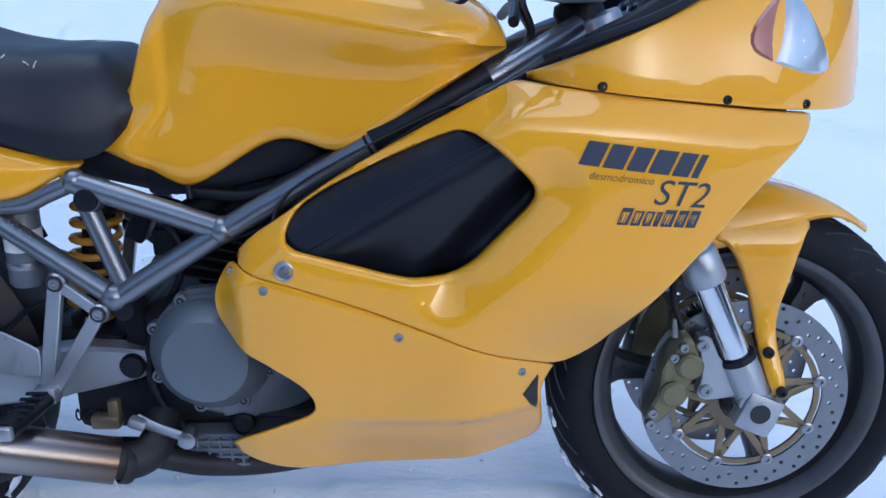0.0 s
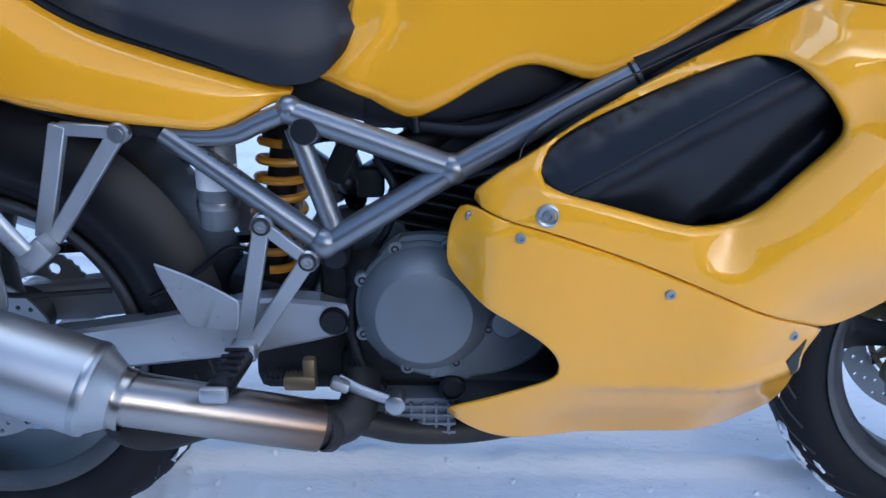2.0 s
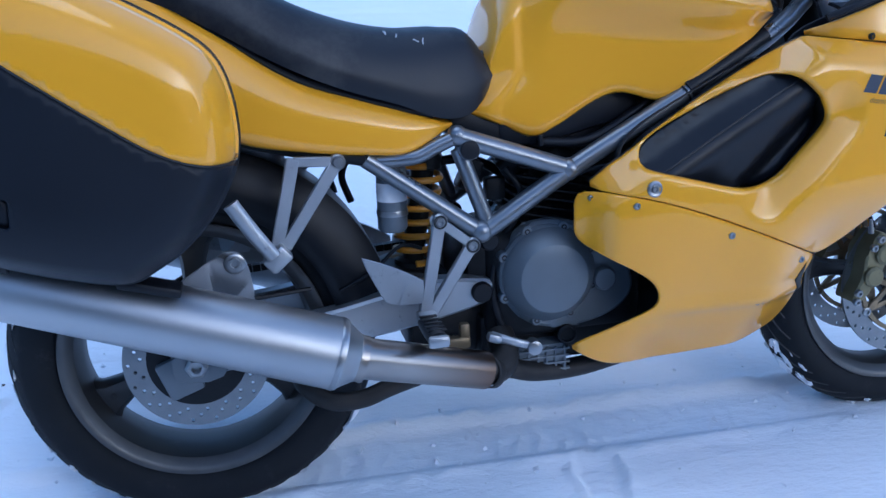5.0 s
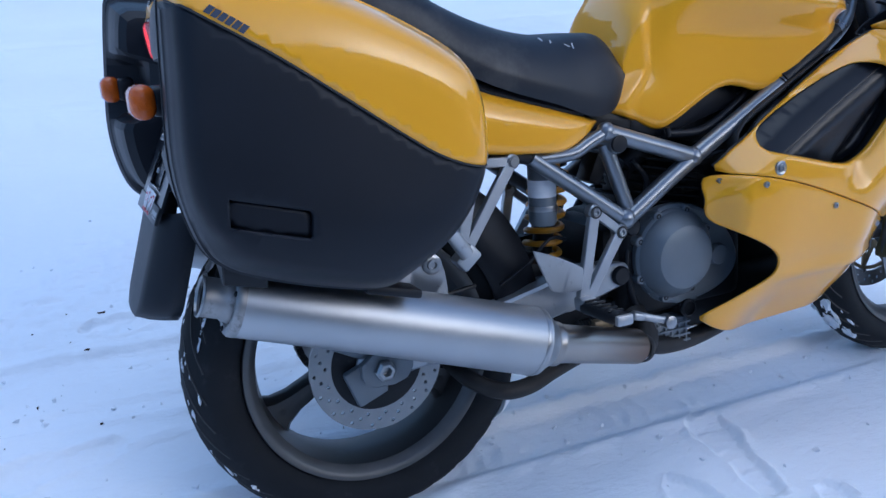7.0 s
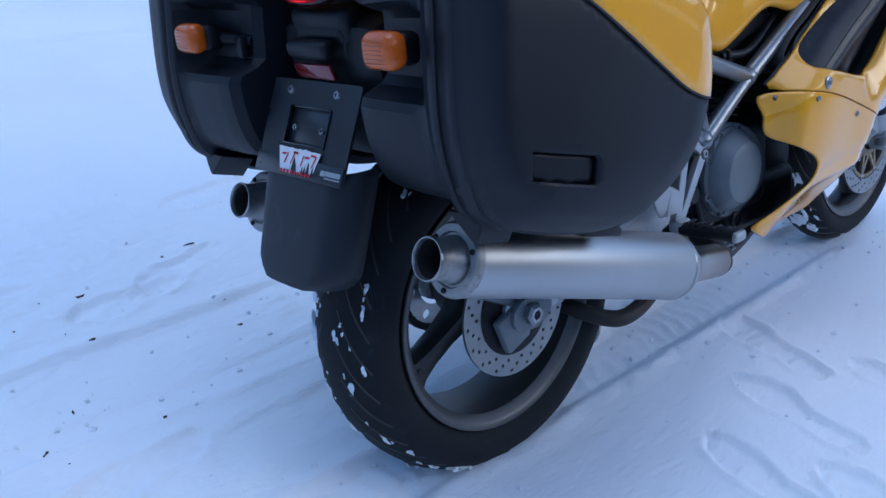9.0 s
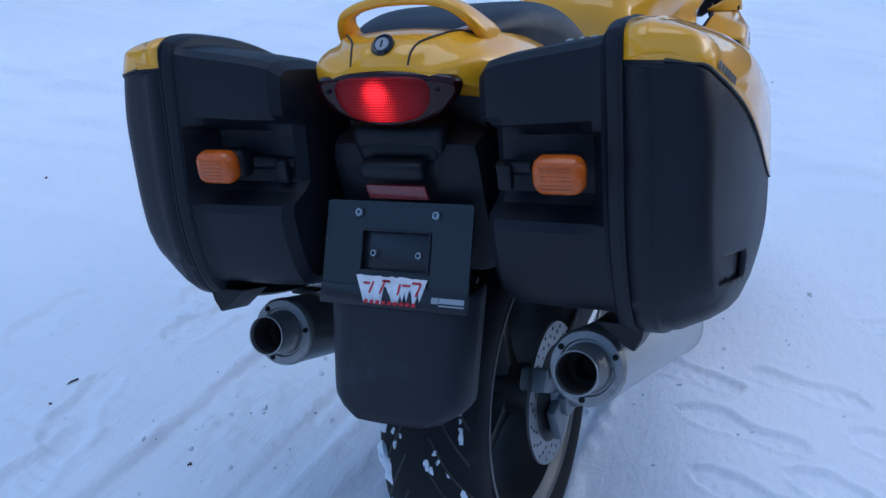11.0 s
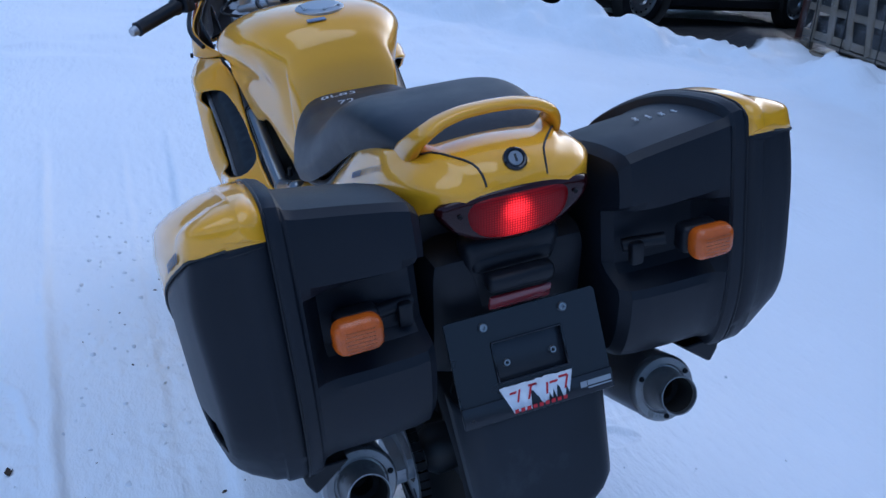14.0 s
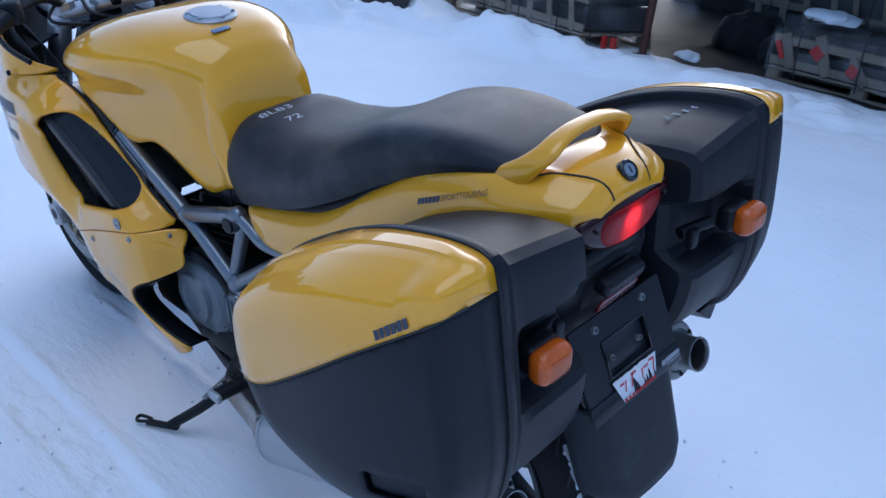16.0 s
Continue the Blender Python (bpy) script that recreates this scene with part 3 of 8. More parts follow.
    tall = 0.17 * (1 - 0.55 * step(s, 6.6, 9.0)) * (1 - step(s, 9.4, 10.6)) * (0.75 + 0.5 * ripple(x, y, 0.9, 12) + 0.45 * ripple(x, y, 0.30, 13) + 0.40 * np.abs(ripple(x, y, 0.13, 14)))
    h = h + tall * (1 - step(d, 0.10, 0.55)) + 0.05 * (1 - step(d, 0.3, 0.8)) * np.abs(ripple(x, y, 0.16, 15))
    for bx, by, br, bh in ((6.15, -3.72, 0.26, 0.14), (5.45, -4.30, 0.22, 0.07), (6.05, -5.75, 0.55, 0.16), (5.0, -5.25, 0.30, 0.05), (2.2, -5.1, 0.30, 0.07), (1.5, -4.6, 0.35, 0.05)):
        h = h + bh * (1 - step(np.hypot(x - bx, y - by) + 0.08 * ripple(x, y, 0.2, 16), br * 0.2, br))
    return h


def lines_from(spans, reach, grow):
    """Grid lines: even steps over the named spans, then wider and wider."""
    at = [spans[0][0]]
    for a, c, gap in spans:
        k = max(1, int(round((c - a) / gap)))
        at.extend(a + (c - a) * (i + 1) / k for i in range(k))
    gap = spans[-1][2]
    while at[-1] < reach:
        gap *= grow
        at.append(at[-1] + gap)
    gap, low = spans[0][2], []
    while (low or at)[-1 if low else 0] > -reach:
        gap *= grow
        low.append((low[-1] if low else at[0]) - gap)
    return np.array(low[::-1] + at)


def build_ground():
    xs = lines_from(((-3.4, -1.7, 0.035), (-1.7, 1.9, 0.0085), (1.9, 9.0, 0.05)), 260, 1.16)
    ys = lines_from(((-7.5, -1.2, 0.05), (-1.2, 1.5, 0.0085), (1.5, 5.5, 0.055)), 260, 1.16)
    x, y = np.meshgrid(xs, ys)
    z = snow_height(x, y)
    nx, ny = len(xs), len(ys)
    i = (np.arange(ny - 1)[:, None] * nx + np.arange(nx - 1)[None]).ravel()
    me = bpy.data.meshes.new("ground")
    me.from_pydata(np.stack([x.ravel(), y.ravel(), z.ravel()], axis=1).tolist(), [], np.stack([i, i + 1, i + nx + 1, i + nx], axis=1).tolist())
    me.polygons.foreach_set("use_smooth", [True] * len(me.polygons))
    # no snow under the shed's roof, nor on the strip where the car stands
    shed_side = step(-(y + 0.205 * x) - 5.55 + 0.35 * ripple(x, y, 0.8, 20), 0.0, 0.5) * (1 - step(x, 9.5, 10.5)) * step(x, -7.0, -6.0)
    strip = (1 - step(from_line(x, y, [(6.9, -7.2), (6.7, -5.6), (6.9, -4.7), (8.2, -3.4), (10.5, -2.2)])[0], 0.75, 1.15))
    low = step(from_line(x, y, BERM)[0], 0.40, 0.62)
    bare = me.attributes.new("bare", "FLOAT", "POINT")
    bare.data.foreach_set("value", (np.clip(np.maximum(shed_side, strip * 0.85) * low, 0, 1)).ravel())
    me.materials.append(SNOW)
    tagged(new("ground", me), "trodden snow over a yard with ruts and footprints", "snow", kind="structure")


build_ground()

# ---- bits of bark and twig blown over the snow ----
TWIG = surface("bark_bits", (0.05, 0.032, 0.02), 0.9, 0.0, 0.3, 30)


def build_debris():
    rnd = random.Random(5)
    bm = bmesh.new()
    spots = []
    for _ in range(90):
        x, y = (rnd.gauss(-0.2, 1.1), rnd.gauss(0.62, 0.28)) if rnd.random() < 0.6 else (rnd.uniform(-4, 9), rnd.uniform(-3.6, 6))
        if not (-0.4 < x < 1.8 and abs(y) < 0.13):
            spots.append((x, y))
    for (x, y), z in zip(spots, snow_height(*np.array(spots).T)):
        size = 0.0018 + 0.0055 * rnd.random() ** 3
        m = Matrix.Translation((x, y, z + size * 0.2)) @ Matrix.Rotation(rnd.uniform(0, 6.3), 4, "Z") @ Matrix.Rotation(rnd.uniform(-0.3, 0.3), 4, "Y") @ Matrix.Diagonal((size * rnd.uniform(1, 2.6), size * rnd.uniform(0.4, 0.9), size * 0.5, 1))
        got = bmesh.ops.create_icosphere(bm, subdivisions=1, radius=1, matrix=m)
        for v in got["verts"]:
            v.co += Vector([rnd.uniform(-0.6, 0.6) * size for _ in range(3)])
    tagged(part("bark_debris", bm, TWIG, None), "small brown bits of bark and twig on snow", "debris", kind="stuff")


build_debris()


def build_crumbs():
    rnd = random.Random(15)
    verts, faces, spots = [], [], []
    ball = bmesh.new()
    bmesh.ops.create_icosphere(ball, subdivisions=1, radius=1)
    shape, sides = [v.co.copy() for v in ball.verts], [[v.index for v in f.verts] for f in ball.faces]
    ball.free()
    for _ in range(900):
        if rnd.random() < 0.35:
            spots.append((rnd.uniform(-2.6, 1.6), rnd.gauss(0.0, 0.11)))
        elif rnd.random() < 0.6:
            spots.append((rnd.uniform(-2.4, 2.0), rnd.uniform(0.40, 0.74)))
        else:
            spots.append((rnd.uniform(-1.8, 1.6), rnd.choice((rnd.gauss(1.0, 0.3), rnd.gauss(-0.5, 0.3)))))
    for (x, y), z in zip(spots, snow_height(*np.array(spots).T)):
        size, first = 0.0015 + 0.006 * rnd.random() ** 3, len(verts)
        verts.extend((Vector((x, y, z + size * 0.25)) + size * (v + Vector([rnd.uniform(-0.45, 0.45) for _ in range(3)])))[:] for v in shape)
        faces.extend([first + k for k in f] for f in sides)
    me = bpy.data.meshes.new("snow_crumb")
    me.from_pydata(verts, [], faces)
    bm = bmesh.new()
    bm.from_mesh(me)
    bpy.data.meshes.remove(me)
    tagged(part("snow_crumb", bm, SNOWCLOD, None), "loose crumbs of snow along the tyre tracks", "snow", kind="stuff")


build_crumbs()

# ---- the shed's front: posts, roof and walls of dark boards ----
SHED = Matrix.Translation((3.43, -6.22, 0)) @ Matrix.Rotation(radians(-11.6), 4, "Z")     # x along the front, y out of it
RUST = surface("rusty_primer", (0.10, 0.035, 0.025), 0.6, 0.2, 0.2, 9, 200, 0.2, 0.001, dirt=(0.05, 0.03, 0.025), dirt_scale=12, dirt_at=0.55)
BOARDS = surface("tarred_boards", (0.016, 0.015, 0.014), 0.8, 0.0, 0.3, 4, 60, 0.3, 0.002)
PALE = surface("weathered_wood", (0.21, 0.17, 0.125), 0.8, 0.0, 0.2, 5, 120, 0.4, 0.001, dirt=(0.10, 0.08, 0.06), dirt_scale=8, dirt_at=0.56)
GOODS = surface("grey_goods", (0.035, 0.034, 0.036), 0.6, 0.0, 0.35, 5, 60, 0.4, 0.004, dirt=(0.12, 0.115, 0.11), dirt_scale=5, dirt_at=0.56)
STRAP = surface("black_strap", (0.012, 0.012, 0.013), 0.5)
RED = surface("red_plastic", (0.45, 0.015, 0.015), 0.35, 0.0, 0.1, 20)
SILVER = surface("grey_car_paint", (0.30, 0.31, 0.32), 0.32, 0.3, 0.05, 4, coat=0.6, dirt=(0.16, 0.15, 0.14), dirt_scale=3, dirt_at=0.55)
GLASS = surface("dark_car_glass", (0.02, 0.022, 0.025), 0.06, 0.0, 0.1, 4)


def film_wrap():
    m = surface("stretch_film", (0.72, 0.74, 0.77), 0.16, 0.0, 0.05, 8, 9, 0.9, 0.03)
    n, l = m.node_tree.nodes, m.node_tree.links
    thin = n.new("ShaderNodeTexNoise")
    thin.inputs["Scale"].default_value, thin.inputs["Detail"].default_value = 5, 6
    spread = n.new("ShaderNodeMapRange")
    spread.inputs["From Min"].default_value, spread.inputs["From Max"].default_value = 0.42, 0.68
    spread.inputs["To Min"].default_value, spread.inputs["To Max"].default_value = 0.01, 0.13
    l.new(n["Texture Coordinate"].outputs["Object"], thin.inputs["Vector"])
    l.new(thin.outputs["Fac"], spread.inputs["Value"])
    l.new(spread.outputs["Result"], n["Principled BSDF"].inputs["Alpha"])
    return m


FILM = film_wrap()


def spin(profile, at, axis, n):
    """A turned body, its profile given as (way along the axis, radius)."""
    return lathe([(r, h) for h, r in profile], along(at, Vector(at) + Vector(axis)), n)


def beam(a, c, wide, tall, rough=0.0, seed=0):
    """A board from a to c with slightly uneven edges."""
    bm = bmesh.new()
    a, c = Vector(a), Vector(c)
    d = c - a
    bmesh.ops.create_cube(bm, size=1, matrix=Matrix.Translation((a + c) / 2) @ d.to_track_quat("X", "Z").to_matrix().to_4x4() @ Matrix.Diagonal((d.length, wide, tall, 1)))
    bmesh.ops.bevel(bm, geom=list(bm.edges), offset=min(wide, tall) * 0.12, segments=1, affect="EDGES")
    rnd = random.Random(seed)
    for v in bm.verts:
        v.co += Vector((rnd.uniform(-rough, rough), rnd.uniform(-rough, rough), rnd.uniform(-rough, rough)))
    return bm


def post(x, y):
    p = tagged(new("steel_post"), "reddish-brown painted steel post of the shed", "post", "shed posts")
    p.matrix_world = SHED @ Matrix.Translation((x, y, 0))
    part("shaft", spin([(0.0, 0.038), (0.02, 0.038), (2.58, 0.038)], (0, 0, -0.02), (0, 0, 1), 20), RUST, p)
    part("base_plate", beam((-0.07, 0, 0.005), (0.07, 0, 0.005), 0.14, 0.012), RUST, p)


for x, y in ((0.0, 0.0), (3.39, 0.0), (-3.4, 0.0), (-6.8, 0.0)):
    post(x, y)

shed = tagged(new("shed"), "dark open-fronted wooden shed behind the posts", "shed", kind="structure")
shed.matrix_world = SHED
for name, a, c, wide, tall in (("roof", (-7.4, -2.4, 2.66), (4.2, -2.4, 2.66), 5.6, 0.12), ("back_wall", (-7.2, -5.0, 1.3), (4.0, -5.0, 1.3), 0.12, 2.58),
                               ("side_wall", (-7.2, -4.9, 1.3), (-7.2, -0.1, 1.3), 0.12, 2.58), ("lintel", (-7.3, 0.0, 2.50), (4.1, 0.0, 2.50), 0.09, 0.17)):
    part(name, beam(a, c, wide, tall), BOARDS, shed)
part("roof_snow", beam((-7.4, -2.4, 2.79), (4.2, -2.4, 2.79), 5.5, 0.13, 0.02), SNOWCLOD, shed, "snow on the roof")


def wrapped_pallet(name, label, m, long, deep, low, top, seed, red=False, layers=3):
    """Timber pallet with crated goods under wrinkled film, strapped."""
    rnd = random.Random(seed)
    p = tagged(new(name), label, "pallet")
    p.matrix_world = m
    for y in (-0.04, -deep / 2, -deep + 0.04):
        for x in (0.06, long / 2, long - 0.06):
            part("block", beam((x - 0.06, y, low - 0.085), (x + 0.06, y, low - 0.085), 0.09, 0.09, 0.003, rnd.random()), PALE, p)
        part("bottom_board", beam((0, y, 0.016), (long, y, 0.016), 0.10, 0.024, 0.003, rnd.random()), PALE, p)
    for k in range(7):
        y = -deep * (k + 0.5) / 7
        part("deck_board", beam((0, y, low - 0.02), (long, y, low - 0.02), deep / 7 * 0.8, 0.022, 0.004, rnd.random()), PALE, p)
    # crated goods
    for k in range(layers):
        z0, z1 = low + (top - low) * k / layers, low + (top - low) * (k + 0.9) / layers
        part("crate", beam((0.03, -deep / 2, (z0 + z1) / 2), (long - 0.03, -deep / 2, (z0 + z1) / 2), deep - 0.1, z1 - z0, 0.012, k + seed), GOODS, p)
        part("batten", beam((0.0, -0.02, z0 + 0.035), (long, -0.02, z0 + 0.045), 0.022, 0.07, 0.006, k + seed), PALE, p)
    n = max(3, int(long / 0.28))
    for k in range(n):
        x = long * (k + 0.4) / n
        part("brace", beam((x, -0.005, low), (x + rnd.uniform(0.06, 0.20), -0.005, top - rnd.uniform(0.02, 0.2)), 0.02, rnd.uniform(0.05, 0.09), 0.004, k), PALE, p)
        if red:
            part("red_parcel", beam((x + 0.08, 0.0, low + rnd.uniform(0.05, 0.2)), (x + 0.16, 0.0, low + rnd.uniform(0.1, 0.25)), 0.03, rnd.uniform(0.04, 0.10), 0.008, k), RED, p)
    # wrinkled film over it
    bm = bmesh.new()
    rows = []
    ring = [(-0.02, 0.03), (long + 0.02, 0.03), (long + 0.02, -deep - 0.02), (-0.02, -deep - 0.02)]
    loop = spaced(np.array(ring), 0.045)
    mid = np.array([long / 2, -deep / 2])
    for z, k in [(low - 0.04 + (top - low + 0.06) * i / 10, 1.0) for i in range(11)] + [(top + 0.035, 0.96), (top + 0.045, 0.7), (top + 0.05, 0.2)]:
        rows.append([bm.verts.new((*(mid + (q - mid) * k + np.array([rnd.uniform(-1, 1), rnd.uniform(-1, 1)]) * 0.014), z + rnd.uniform(-0.012, 0.012))) for q in loop])
    for a, c in zip(rows, rows[1:]):
        for i in range(len(a)):
            bm.faces.new((a[i], a[(i + 1) % len(a)], c[(i + 1) % len(a)], c[i]))
    part("film", bm, FILM, p, "clear wrinkled plastic film", sharp=60)
    for k in range(max(2, int(long / 0.5))):
        x = long * (k + 0.5) / max(2, int(long / 0.5)) + rnd.uniform(-0.05, 0.05)
        part("strap", tube([(x, -deep - 0.03, low - 0.06), (x, -deep - 0.035, top + 0.05), (x, -deep / 2, top + 0.062), (x, 0.045, top + 0.05), (x + 0.01, 0.05, low + 0.1), (x, 0.045, low - 0.07)], 0.006, 6), STRAP, p)
    return p


def lump(name, label, at, size, seed, material, category):
    bm = bmesh.new()
    bmesh.ops.create_icosphere(bm, subdivisions=4, radius=1)
    rnd = np.array([v.co for v in bm.verts])
    k = 1 + 0.22 * ripple(rnd[:, 0] * 1.3 + seed, rnd[:, 1] * 1.3 + rnd[:, 2], 0.7, seed) + 0.08 * ripple(rnd[:, 0] * 3 + rnd[:, 2], rnd[:, 1] * 3 + seed, 0.6, seed + 1)
    for v, f in zip(bm.verts, k):
        v.co = Vector((v.co.x * f * size[0], v.co.y * f * size[1], max(v.co.z, -0.5) * f * size[2]))
    ob = tagged(part(name, bm, material, None, sharp=80), label, category)
    ob.matrix_world = Matrix.Translation(at)
    return ob


SLANT = Matrix.Rotation(radians(-12.5), 4, "Z")
wrapped_pallet("wrapped_pallet", "strapped pallet of crated goods under clear film in snow", Matrix.Translation((3.80, -5.70, 0)) @ SLANT, 2.2, 0.95, 0.15, 0.92, 3)
wrapped_pallet("wrapped_pallet", "low strapped pallet of red and grey goods under film", Matrix.Translation((0.72, -6.42, 0)) @ Matrix.Rotation(radians(-6), 4, "Z"), 1.68, 1.0, 0.13, 0.50, 8, red=True, layers=2)
wrapped_pallet("wrapped_pallet", "dark wrapped pallet standing deep inside the shed", Matrix.Translation((1.2, -7.9, 0)) @ SLANT, 2.4, 1.0, 0.15, 1.1, 12)
for x in (3.60, 3.70):
    ob = tagged(part("red_bracket", beam((x, -5.96, 0.02), (x, -5.96, 0.13), 0.045, 0.05, 0.003, 2), RED, None), "small red plastic bracket under the wrapped pallet", "bracket", "red brackets")
lump("snow_lump", "lump of snow lying on the film of the low pallet", (2.02, -6.75, 0.585), (0.22, 0.16, 0.07), 2, SNOWCLOD, "snow")
lump("crumpled_film", "crumpled bundle of pale plastic film beside a pallet", (3.28, -6.5, 0.48), (0.16, 0.14, 0.20), 5, FILM, "plastic film")
lump("snow_mound", "low heap of snow at the shed's edge", (3.15, -6.55, 0.02), (0.12, 0.10, 0.07), 7, SNOWCLOD, "snow")
for k, (x, y, s) in enumerate(((2.6, -7.6, 0.30), (3.2, -7.9, 0.36), (2.2, -7.7, 0.22))):
    ob = lump("sack", "dark sack lying in the gloom of the shed", (x, y, s * 0.4), (s, s * 0.8, s * 0.8), 9 + k, BOARDS, "sack")


# ---- parked car beyond the bank ----
def parked_car():
    car = tagged(new("car"), "light grey car on steel wheels parked beside the shed", "car")
    car.matrix_world = Matrix.Translation((6.98, -4.87, 0)) @ Matrix(((0.205, 0.979, 0, 0), (-0.979, 0.205, 0, 0), (0, 0, 1, 0), (0, 0, 0, 1)))
    secs = []
    for x, low, hip, top, inset, roof in ((-0.78, 0.36, 0.62, 0.66, 0.10, 0.16), (-0.66, 0.26, 0.74, 0.78, 0.03, 0.10), (-0.2, 0.24, 0.86, 0.90, 0.0, 0.08), (0.35, 0.24, 0.93, 0.98, 0.0, 0.08), (0.95, 0.24, 0.96, 1.40, 0.0, 0.20),
                                          (1.6, 0.24, 0.97, 1.46, 0.0, 0.20), (2.5, 0.24, 0.98, 1.42, 0.0, 0.22), (3.15, 0.26, 0.96, 1.05, 0.02, 0.16), (3.45, 0.34, 0.80, 0.86, 0.10, 0.14)):
        secs.append([(x, inset + 0.05, low), (x, inset - 0.03, low + 0.10), (x, inset - 0.055, 0.55), (x, inset - 0.03, hip), (x, inset + roof, top), (x, 1.5 - inset - roof, top),
                     (x, 1.53 - inset, hip), (x, 1.555 - inset, 0.55), (x, 1.53 - inset, low + 0.10), (x, 1.45 - inset, low)])
    bm = bmesh.new()
    rings = [[bm.verts.new(p) for p in s] for s in secs]
    for a, c in zip(rings, rings[1:]):
        for i in range(len(a)):
            bm.faces.new((a[i], a[(i + 1) % len(a)], c[(i + 1) % len(a)], c[i]))
    bm.faces.new(rings[0])
    bm.faces.new(rings[-1][::-1])
    bmesh.ops.recalc_face_normals(bm, faces=bm.faces)
    bmesh.ops.bevel(bm, geom=[e for e in bm.edges], offset=0.02, segments=2, affect="EDGES")
    part("body", bm, SILVER, car)
    part("bumper", beam((-0.80, 0.10, 0.42), (-0.80, 1.40, 0.42), 0.16, 0.20), BLACK, car, "black bumper")
    part("sill", beam((0.38, -0.042, 0.27), (2.35, -0.042, 0.27), 0.05, 0.09), BLACK, car, "black sill")
    # near-black slab closes the car's underside
    part("underbody", beam((-0.5, 0.75, 0.215), (3.2, 0.75, 0.215), 1.30, 0.10), SOOT_SHADE, car)
    for y, z0 in ((0.075, 0.0), (1.425, 0.0)):
        part("side_window", beam((0.95, y, 1.16), (2.55, y, 1.16), 0.10, 0.28), GLASS, car, "dark glass")
    for x in (0.0, 2.62):
        for y, out in ((0.0, -1), (1.5, 1)):
            # the body has no cut-out: a near-black cup paints the arch's shade
            part("wheel_arch", spin([(0, 0.0), (0, 0.36), (0.17, 0.36)], (x, y - 0.055 * -out - out * 0.115, 0.33), (0, out, 0), 32), SOOT_SHADE, car)
            w = part("tyre", spin([(0.0, 0.200), (0.004, 0.27), (0.025, 0.302), (0.06, 0.31), (0.11, 0.31), (0.15, 0.302), (0.165, 0.27), (0.17, 0.2)], (x, y - out * 0.115, 0.308), (0, out, 0), 40), TYRE, car)
            part("rim", spin([(0.15, 0.205), (0.166, 0.200), (0.160, 0.186), (0.135, 0.178), (0.130, 0.150), (0.150, 0.130), (0.152, 0.085), (0.130, 0.070), (0.128, 0.0)], (x, y - out * 0.115, 0.308), (0, out, 0), 40), STEEL, w, "silver steel rim")
            for k in range(14):
                a = 2 * math.pi * k / 14
                # flat dark discs stand in for the shade inside the rim's slots
                part("slot", spin([(0, 0.013), (0.005, 0.012), (0.005, 0)], (x + 0.163 * math.cos(a), y + out * 0.018, 0.308 + 0.163 * math.sin(a)), (0, out, 0), 8), SOOT_SHADE, w)


parked_car()

# ---- far woods that close the yard round about ----
def build_woods():
    bm = bmesh.new()
    rnd = np.random.RandomState(4)
    n = 360
    top = 11.0 + 3.5 * ripple(np.arange(n) * 1.0, np.zeros(n), 9, 30) + 3.0 * rnd.rand(n)
    a = [bm.verts.new((70 * math.cos(2 * math.pi * k / n), 70 * math.sin(2 * math.pi * k / n), -1)) for k in range(n)]
    c = [bm.verts.new((70 * math.cos(2 * math.pi * k / n), 70 * math.sin(2 * math.pi * k / n), top[k])) for k in range(n)]
    for k in range(n):
        bm.faces.new((a[k], c[k], c[(k + 1) % n], a[(k + 1) % n]))
    woods = surface("far_woods", (0.05, 0.055, 0.06), 1.0, 0.0, 0.4, 0.3)
    tagged(part("backdrop", bm, woods, None, sharp=180), "distant dark bare woods round the yard", "woods", kind="structure")


build_woods()


# ---- the motorcycle ----
bike = tagged(new("motorcycle"), "yellow motorcycle with black hard panniers leaning on its side stand", "motorcycle")
bike.matrix_world = BIKE
BOTH = (-1, 1)

# half width of the bodywork along the machine, and how it tucks in below and above
FAIR_W = curve([0.60, 0.66, 0.73, 0.90, 1.10, 1.30, 1.40, 1.48, 1.55], [0.215, 0.243, 0.264, 0.272, 0.279, 0.248, 0.215, 0.170, 0.110])
FAIR_D = curve([0.14, 0.18, 0.22, 0.26, 0.30, 0.35, 0.40, 0.46, 0.52, 0.60, 0.78, 0.85], [0.215, 0.185, 0.155, 0.122, 0.086, 0.048, 0.022, 0.008, 0.001, 0, 0, 0.010])


FAIR_EDGE = curve([0.64, 0.70, 0.80, 0.90, 1.00, 1.05, 1.10, 1.15, 1.31, 1.44, 1.55], [0.16, 0.185, 0.198, 0.195, 0.190, 0.204, 0.230, 0.244, 0.2245, 0.180, 0.100])


